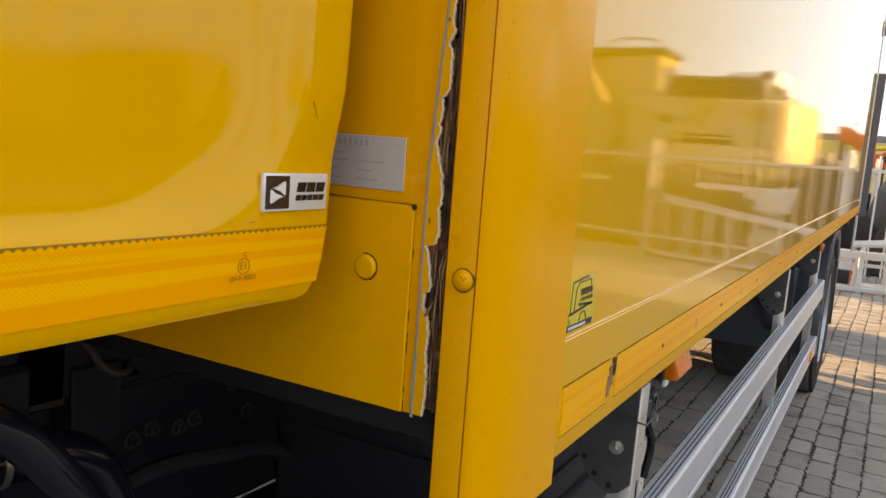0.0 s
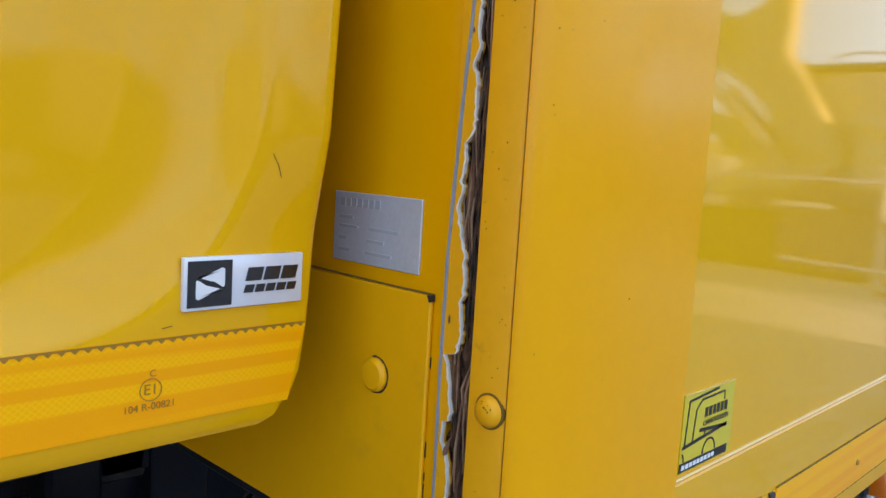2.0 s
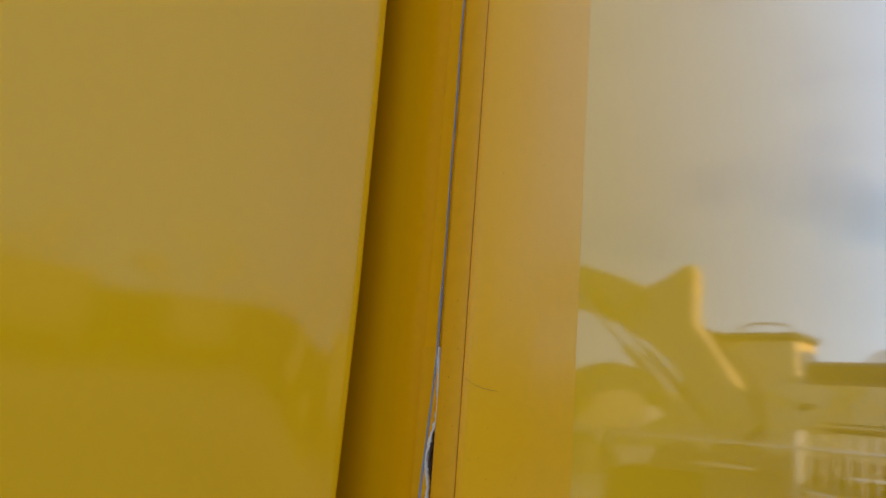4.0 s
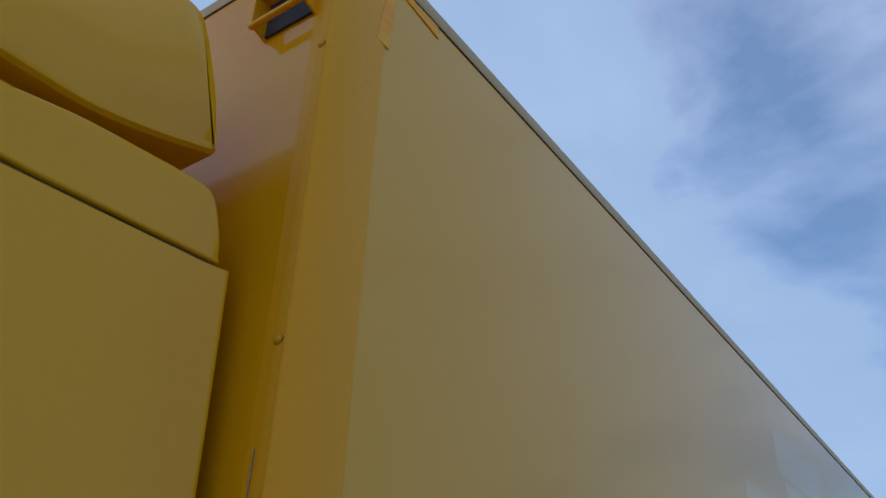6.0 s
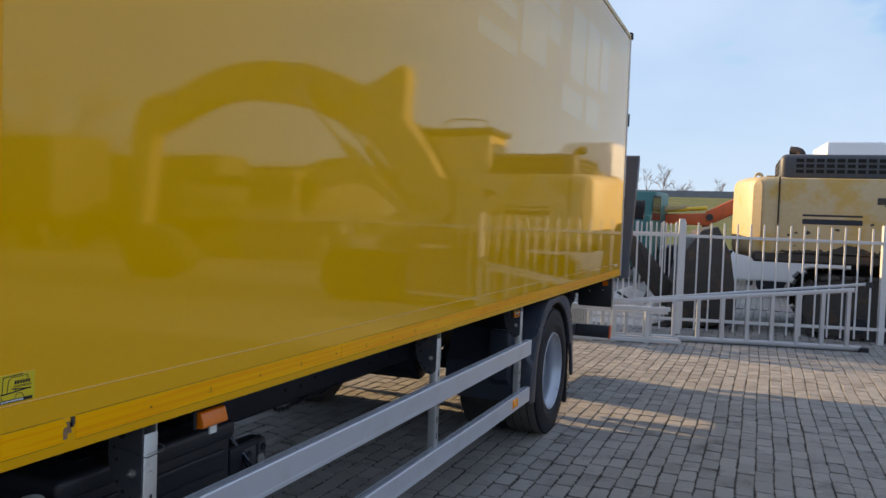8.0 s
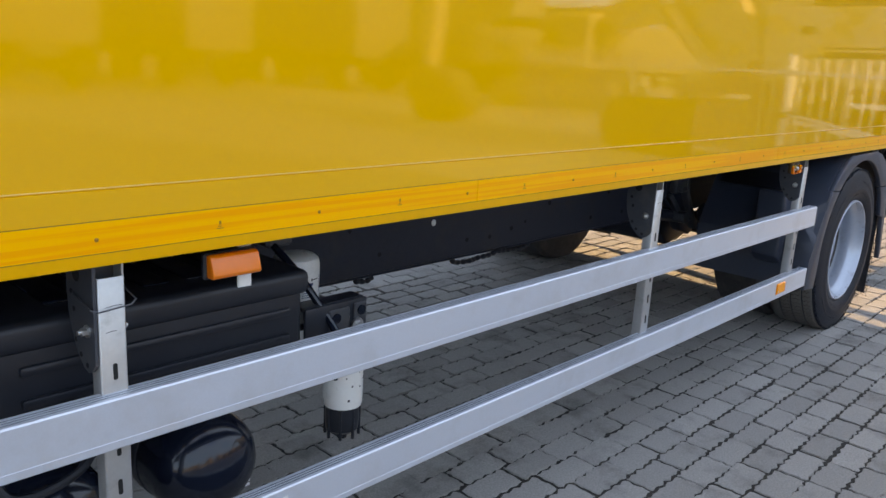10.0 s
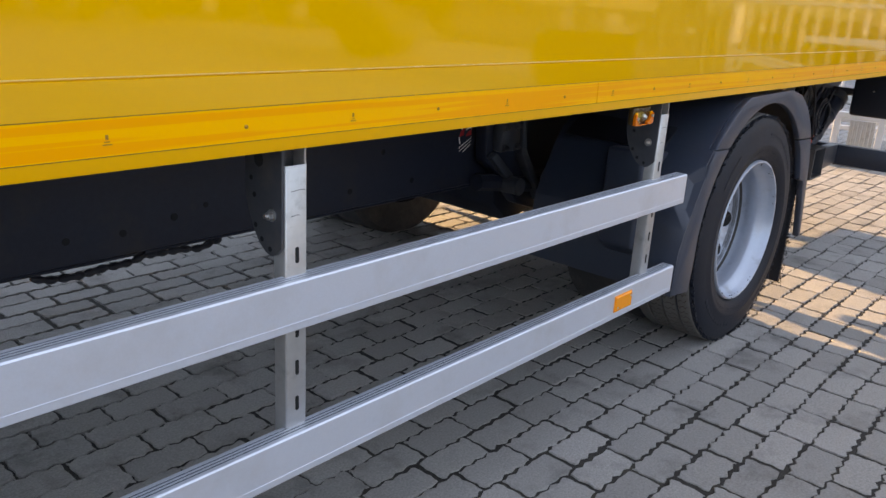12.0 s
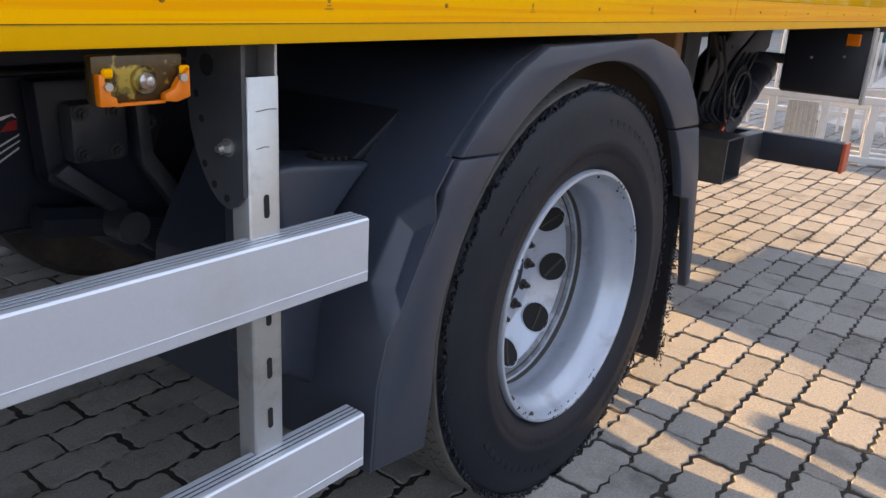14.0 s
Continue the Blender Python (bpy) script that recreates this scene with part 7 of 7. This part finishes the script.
    lpart("dipper", prism(B(), [(tip.x - 0.5, tip.z + 0.75), (tip.x + 0.05, tip.z + 0.55), (tip.x + 0.35, tip.z - 0.2), (tip.x + 0.25, 1.1), (tip.x - 0.05, 1.1), (tip.x - 0.30, tip.z - 0.2)], "y", -0.2, 0.2, 0.02), arm_paint, e, "dipper arm")
    c = lpart("dipper_cylinder", cyl(B(), tuple(line[len(line) // 2] + Vector((0, 0, 0.45))), (tip.x - 0.45, 0, tip.z + 0.65), 0.09, seg=14), chassis_paint, e)
    bk = [(tip.x + 0.25, 1.15), (tip.x - 0.15, 1.2), (tip.x - 0.75, 0.95), (tip.x - 1.05, 0.45), (tip.x - 0.9, 0.08), (tip.x - 0.35, 0.0), (tip.x + 0.05, 0.15), (tip.x + 0.3, 0.6)]
    lpart("bucket", prism(B(), bk, "y", -0.6, 0.6, 0.03), rust_steel, e, "rusty digging bucket")
    return e


# the nearest one stands across, its counterweight by the fence corner
excavator(local_frame((14.1, -3.55, 0), (0.03, -1.0)), exc_yellow, exc_yellow, "faded yellow tracked excavator with dark hood behind the fence")
excavator(local_frame((22.8, -14.8, 0), (0.2, 1.0)), exc_yellow, exc_yellow, "yellow tracked excavator in the row of machines", [(0.9, 1.55), (1.7, 2.7), (2.9, 3.1), (4.0, 2.9), (5.3, 2.0)], True)


def loader_bucket():
    b = local_thing("loader_bucket", local_frame((13.35, -0.05, 0), (0.15, -1.0)), "large rusty loader bucket standing behind the fence", "bucket")
    side = [(-0.15, 0.02), (0.10, 0.0), (0.86, 0.10), (0.92, 0.45), (0.80, 1.20), (0.60, 1.62), (0.35, 1.55), (0.10, 1.20), (-0.05, 0.6)]
    lpart("bucket_shell", prism(B(), side, "y", -0.95, 0.95, 0.03, 2), rust_steel, b, "scratched steel bucket shell")
    lpart("cutting_edge", box(B(), -0.24, -0.10, -1.0, 1.0, 0.0, 0.05, 0.01), rust_steel, b)
    for y in (-0.9, -0.3, 0.3, 0.9):
        lpart("bucket_tooth", prism(B(), [(-0.42, 0.0), (-0.12, 0.0), (-0.12, 0.09)], "y", y - 0.05, y + 0.05), rust_steel, b)
    for k, y in enumerate((-0.6, 0.6)):
        lpart("lift_arm", prism(B(), [(-0.2, 0.30), (0.2, 0.35), (-0.45, 1.20), (-0.95, 1.72), (-1.2, 1.60), (-0.75, 1.05)], "y", y - 0.08, y + 0.08, 0.02), rust_steel, b)
    lpart("arm_hose", tube(B(), smooth_line([(-0.6, -0.75, 1.3), (-0.4, -0.8, 0.7), (-0.55, -0.8, 0.35), (-0.9, -0.8, 0.5)], 6), 0.02, 8), black_plastic, b)
    return b


loader_bucket()


def van(m, label):
    v = local_thing("parked_van", m, label, "van", "parked vehicles")
    prof = [(-2.4, 0.35), (-2.45, 1.2), (-2.35, 1.9), (-2.0, 2.02), (0.9, 2.02), (1.25, 1.92), (1.85, 1.25), (2.5, 1.05), (2.6, 0.7), (2.55, 0.35)]
    body = lpart("van_body", prism(B(), prof, "y", -0.95, 0.95, 0.06, 3), white_van, v, angle=60)
    for y in (-0.956, 0.946):
        lpart("side_window", prism(B(), [(0.1, 1.30), (1.55, 1.30), (1.05, 1.82), (0.1, 1.82)], "y", y, y + 0.012), dark_glass, body)
        lpart("door_seam", box(B(), 0.0, 0.015, y - 0.002, y + 0.012, 0.5, 1.9), groove_dark, body)
        lpart("door_handle", box(B(), -0.18, -0.05, y - 0.012, y + 0.012, 1.02, 1.05, 0.004), black_plastic, body)
    for x in (-1.6, 1.6):
        for y in (-0.93, 0.72):
            w = lpart("van_wheel", lathe(B(), [(0.19, y), (0.31, y), (0.33, y + 0.03), (0.33, y + 0.18), (0.31, y + 0.21), (0.19, y + 0.21)], (x, 0, 0.33), "y", 32), rubber, v)
            lpart("van_rim", lathe(B(), [(0.0002, y + 0.03), (0.08, y + 0.02), (0.19, y + 0.04), (0.195, y + 0.17), (0.0002, y + 0.18)], (x, 0, 0.33), "y", 24), rim_silver, w)
    return v


van(local_frame((20.9, -3.30, 0), (0.05, 1.0)), "white panel van parked behind the excavator")


def lorry_cab(m, paint, label, high=3.0):
    t = local_thing("parked_lorry", m, label, "lorry", "parked vehicles")
    prof = [(-1.1, 0.9), (-1.1, high), (0.4, high), (0.95, high - 0.7), (1.1, 1.9), (1.15, 0.45), (-0.2, 0.45), (-0.2, 0.9)]
    cab = lpart("lorry_cab", prism(B(), prof, "y", -1.2, 1.2, 0.08, 3), paint, t, angle=60)
    for y in (-1.206, 1.194):
        lpart("side_window", prism(B(), [(-0.1, 1.75), (0.85, 1.75), (0.75, 2.45), (-0.1, 2.45)], "y", y, y + 0.012), dark_glass, cab)
    lpart("windscreen", box(B(), 1.04, 1.12, -1.05, 1.05, 1.75, 2.3, 0.02), dark_glass, cab)
    lpart("lorry_frame", box(B(), -6.0, 0.3, -0.45, 0.45, 0.6, 0.95, 0.02), chassis_paint, t)
    for x in (0.1, -3.8, -5.1):
        for y in (-1.2, 0.9):
            lpart("lorry_wheel", lathe(B(), [(0.25, y), (0.47, y), (0.5, y + 0.04), (0.5, y + 0.26), (0.47, y + 0.3), (0.25, y + 0.3)], (x, 0, 0.5), "y", 28), rubber, t)
    return t


lorry_cab(local_frame((23.2, 2.55, 0), (-1.0, 0.12)), teal_paint, "teal lorry cab parked far back in the yard", 2.58)
lorry_cab(local_frame((25.6, -3.95, 0), (0.1, -1.0)), white_van, "white lorry with high roof behind the excavator", 4.15)


def crane_arm():
    """A folded orange crane boom resting on its stand."""
    c = local_thing("folded_crane_boom", local_frame((24.0, 1.6, 0), (0, -1.0)), "orange folded crane boom resting on stands in the yard", "crane")
    low = lpart("lower_boom", prism(B(), [(0.0, 1.66), (1.60, 1.66), (1.60, 2.02), (0.0, 1.95)], "y", -0.2, 0.2, 0.03, 2), orange_paint, c)
    lpart("upper_boom", prism(B(), [(1.42, 1.70), (1.72, 1.75), (2.9, 2.38), (2.9, 2.72), (2.6, 2.66), (1.45, 2.06)], "y", -0.16, 0.16, 0.03, 2), orange_paint, c)
    lpart("joint_pin", cyl(B(), (1.58, -0.28, 1.90), (1.58, 0.28, 1.90), 0.10, seg=16), rust_steel, c)
    lpart("boom_ram", cyl(B(), (0.3, -0.26, 2.06), (1.5, -0.26, 2.16), 0.06, seg=12), exc_bright, c)
    lpart("ram_guard", prism(B(), [(0.25, 2.02), (0.9, 2.14), (0.95, 2.24), (0.25, 2.18)], "y", -0.35, 0.1, 0.02), exc_yellow, c)
    for x in (0.25, 1.45, 2.75):
        lpart("stand_leg", box(B(), x - 0.08, x + 0.08, -0.14, 0.14, 0.0, 1.70 if x < 2 else 2.30, 0.01), rust_steel, c)
    return c


crane_arm()


def sand_heap():
    bm = B()
    bmesh.ops.create_grid(bm, x_segments=28, y_segments=28, size=0.95)
    for v in bm.verts:
        r = v.co.length / 0.95
        v.co.z = max(-0.02, 0.56 * (1 - min(1, r)) ** 0.9 + 0.05 * noise.noise(v.co * 6)) if r < 1 else -0.02
    bmesh.ops.translate(bm, verts=bm.verts, vec=(13.2, 0.62, 0))
    ob = new("sand_heap", mesh_of("sand_heap", bm, pale_sand))
    tagged(ob, "small heap of pale sand behind the fence", "sand", kind="stuff")


pale_sand = surface("pale gravelly sand", (0.56, 0.53, 0.50), 0.9, vary=0.35, grain=40, stain=(0.30, 0.28, 0.26), stain_at=(0.5, 0.75), stain_scale=5, bump=0.8, bump_scale=30, depth=0.02)
sand_heap()


def trailer(m, paint, label, height=3.9):
    """A parked box trailer, its long side along x."""
    t = local_thing("parked_trailer", m, label, "trailer", "trailers across the yard")
    lpart("trailer_box", box(B(), -4.6, 4.6, -1.25, 1.25, 1.15, height, 0.04, 2), paint, t)
    lpart("trailer_frame", box(B(), -4.4, 4.4, -0.5, 0.5, 0.85, 1.15, 0.01), chassis_paint, t)
    for x in (-3.6, -2.3, 3.4):
        for y in (-1.2, 0.9):
            lpart("trailer_wheel", lathe(B(), [(0.25, y), (0.47, y), (0.5, y + 0.04), (0.5, y + 0.26), (0.47, y + 0.3), (0.25, y + 0.3)], (x, 0, 0.5), "y", 24), rubber, t)
    return t


# across the yard, seen only mirrored in the glossy panels
for x, y, turn, paint, h in ((-12, -23, 0.15, exc_grey, 3.9), (1.0, -25, 1.35, rust_steel, 4.2), (8.5, -24, 1.6, exc_grey, 3.6), (14, -26, 1.5, concrete, 3.4), (20.5, -25, 1.62, rust_steel, 4.0), (27, -24, 1.5, exc_grey, 3.9), (36, -25, 0.1, teal_paint, 3.8), (50, -27, 0.05, concrete, 4.0)):
    trailer(Matrix.Translation((x, y, 0)) @ Matrix.Rotation(turn, 4, "Z"), far_paint, "weathered brown box trailer parked across the yard", h)


# plain added walls close the yard; those beyond the truck block the low sun
bm = box(B(), -60, 70, -31.3, -31.0, -0.02, 3.3)
tagged(new("wall_south", mesh_of("wall_south", bm, concrete)), "added plain concrete wall that blocks the low sun behind the trailers", "wall", kind="structure")
bm = box(B(), -14, 6.83, 9.0, 9.2, -0.02, 2.85)
tagged(new("wall_north", mesh_of("wall_north", bm, concrete)), "added plain concrete wall that blocks the low sun", "wall", kind="structure")

bm = box(B(), 13.0, 45, 9.0, 9.2, -0.02, 4.1)
tagged(new("wall_east", mesh_of("wall_east", bm, concrete)), "added plain concrete wall that blocks the sun at the far end", "wall", kind="structure")

# grass bank with a road and noise wall along the horizon
bm = prism(B(), [(58, -0.02), (66, 1.6), (76, 3.6), (80, 4.5), (85.5, 4.6), (85.5, -0.02)], "y", -220, 220)
tagged(new("grass_bank", mesh_of("grass_bank", bm, grass)), "low grass bank along the far road", "bank", kind="structure")
bm = B()
for k in range(60):
    y = -210 + 7 * k
    box(bm, 86, 86.3, y, y + 6.9, 0, 5.4)
    box(bm, 85.9, 86.4, y + 6.85, y + 7.05, 0, 5.5)
tagged(new("noise_wall", mesh_of("noise_wall", bm, concrete)), "long grey noise wall beyond the grass bank", "wall", kind="structure")


def bare_tree(loc, h, seed):
    t = thing("bare_tree", loc, "bare winter tree beyond the noise wall", "tree", "trees on the horizon")
    rng = random.Random(seed)
    L = Vector(loc)
    part("trunk", tube(B(), [L, L + Vector((0.1, 0.1, h * 0.3)), L + Vector((0, 0.2, h * 0.55))], [0.22, 0.16, 0.09], 8), bark, t)
    bm = B()

    def grow(p, d, l, r, depth):
        q = p + d * l
        tube(bm, [p, (p + q) / 2 + Vector((rng.uniform(-1, 1), rng.uniform(-1, 1), rng.uniform(-1, 1))) * l * 0.06, q], [r, r * 0.8, r * 0.6], 4)
        if depth:
            for _ in range(3 if depth > 1 else 4):
                n = (d + Vector((rng.uniform(-0.8, 0.8), rng.uniform(-0.8, 0.8), rng.uniform(-0.25, 0.6)))).normalized()
                grow(q, n, l * rng.uniform(0.6, 0.8), r * 0.6, depth - 1)
    for k in range(7):
        grow(L + Vector((0, 0.15, h * rng.uniform(0.25, 0.55))), Vector((rng.uniform(-0.8, 0.8), rng.uniform(-0.8, 0.8), rng.uniform(0.4, 1))).normalized(), h * 0.2, 0.07, 3)
    part("crown", bm, bark, t)
    return t


tree = bare_tree((96, 9.5, 0), 9.0, 1)
for k, (x, y, s) in enumerate(((101, 3.5, 0.85), (99, -3.5, 0.9), (104, 13, 1.0), (100, -12, 0.9), (100, 30, 1.1), (-8, -34, 1.15), (-3, -36, 1.25), (2, -35, 1.1), (6, -34, 1.3), (10, -36, 1.2), (15, -35, 1.0), (24, -36, 1.2), (33, -36, 1.1))):
    copy_thing(tree, Matrix.Translation((x, y, 0)) @ Matrix.Rotation(k * 1.1, 4, "Z") @ Matrix.Scale(s, 4))


# ---- single paving stones ----
def paver_outline(rng):
    """A stone of about 215 x 105 mm; its zigzag long sides mesh with those of the next rows."""
    hx, hy, q = 0.1074 + rng.uniform(-0.0030, 0.0016), 0.0534 + rng.uniform(-0.0026, 0.0012), 0.2235 / 8
    pts = []
    for s in (-1, 1):
        pts.append((s * (hx - rng.uniform(-0.001, 0.004)), s * (hy - rng.uniform(-0.001, 0.005))))
        for k in range(8):
            x = -s * (k - 3.5) * q
            tooth = 0.0068 if (k % 2 == 0) == (s > 0) else -0.0068
            pts.append((x * 0.975 + rng.uniform(-0.0050, 0.0050), s * hy + tooth * rng.uniform(0.20, 1.15) + rng.uniform(-0.0022, 0.0022) - s * 0.002 * (k in (0, 7))))
        pts.append((-s * (hx - rng.uniform(-0.001, 0.004)), s * (hy - rng.uniform(-0.001, 0.005))))
        for k, y in enumerate((0.036, 0.018, 0.0, -0.018, -0.036)):
            pts.append((-s * hx + (0.0036, -0.0028, 0.0, 0.0028, -0.0036)[k] * s * rng.uniform(0.2, 1.2) + rng.uniform(-0.0018, 0.0018), s * y + rng.uniform(-0.004, 0.004)))
    return pts


def paver_geometry(rng, tilt=0.0016):
    top = paver_outline(rng)
    n = len(top)
    a, b, c = rng.uniform(-tilt, tilt) / 0.1, rng.uniform(-tilt, tilt) / 0.05, rng.uniform(-0.0007, 0.0007)
    vs = [(x * 0.982 + rng.uniform(-0.0012, 0.0012), y * 0.960 + rng.uniform(-0.0010, 0.0010), c + a * x + b * y) for x, y in top] + [(x, y, c + a * x + b * y - 0.0022) for x, y in top] + [(x, y, -0.0100) for x, y in top]
    fs = [tuple(range(n))] + [(n + k, n + (k + 1) % n, (k + 1) % n, k) for k in range(n)] + [(2 * n + k, 2 * n + (k + 1) % n, n + (k + 1) % n, n + k) for k in range(n)]
    return vs, fs


def build_paving():
    rng = random.Random(17)
    variants = [paver_geometry(rng) for _ in range(30)]
    meshes = []
    for vs, fs in variants:
        me = bpy.data.meshes.new("paving_stone")
        me.from_pydata(vs, [], fs)
        me.materials.append(paver_stone)
        meshes.append(me)
    all_v, all_f = [], []
    X0, X1, Y0, Y1 = -2.0, 16.5, -6.5, 6.5
    nx, ny = int((X1 - X0) / 0.2235), int((Y1 - Y0) / 0.1135)
    singles = 0
    for j in range(ny):
        y = Y0 + 0.1135 * j
        shift = rng.choice((0.0, 0.0, 0.0, 0.0559, -0.0559))
        for i in range(nx):
            x = X0 + 0.2235 * (i + 0.5 * (j % 2)) + shift + rng.uniform(-0.005, 0.005)
            w = noise.noise((x * 0.35, y * 0.35, 2.0))
            z = 0.0016 * w + rng.uniform(-0.0008, 0.0008)
            k = rng.randrange(len(meshes))
            flip = math.pi * rng.randrange(2) + rng.uniform(-0.022, 0.022)
            yy = y + rng.uniform(-0.0030, 0.0030) + 0.016 * noise.noise((x * 0.6, 7.0, y * 0.12)) + 0.005 * noise.noise((x * 2.1, 3.0, y * 0.5))
            size = 0.982 + 0.040 * noise.noise((x * 0.8, y * 0.8, 11.0)) + rng.uniform(-0.006, 0.006)   # joints wider here, tighter there
            m = Matrix.Translation((x, yy, z)) @ Matrix.Rotation(flip, 4, "Z") @ Matrix.Scale(size, 4)
            if 3.7 < x < 6.4 and -1.45 < y < -0.10 and singles < 300:
                ob = new("paving_stone", meshes[k])
                ob.parent = ground
                ob.matrix_basis = m
                singles += 1
            else:
                base = len(all_v)
                all_v += [tuple(m @ Vector(v)) for v in variants[k][0]]
                all_f += [tuple(base + q for q in f) for f in variants[k][1]]
    me = bpy.data.meshes.new("paving_stones")
    me.from_pydata(all_v, [], all_f)
    me.materials.append(paver_stone)
    ob = new("paving_stones", me)
    ob.parent = ground
    tagged(ob, "field of grey concrete paving stones in rows", kind="stuff")
    bm = B()
    bmesh.ops.create_grid(bm, x_segments=1, y_segments=1, size=1.0, matrix=Matrix.Translation(((X0 + X1) / 2, (Y0 + Y1) / 2, -0.0050)) @ Matrix.Diagonal(((X1 - X0) / 2, (Y1 - Y0) / 2, 1, 1)))
    sand = new("joint_sand", mesh_of("joint_sand", bm, joint_sand))
    sand.parent = ground
    tagged(sand, "dark sand in the paving joints", kind="stuff")


build_paving()
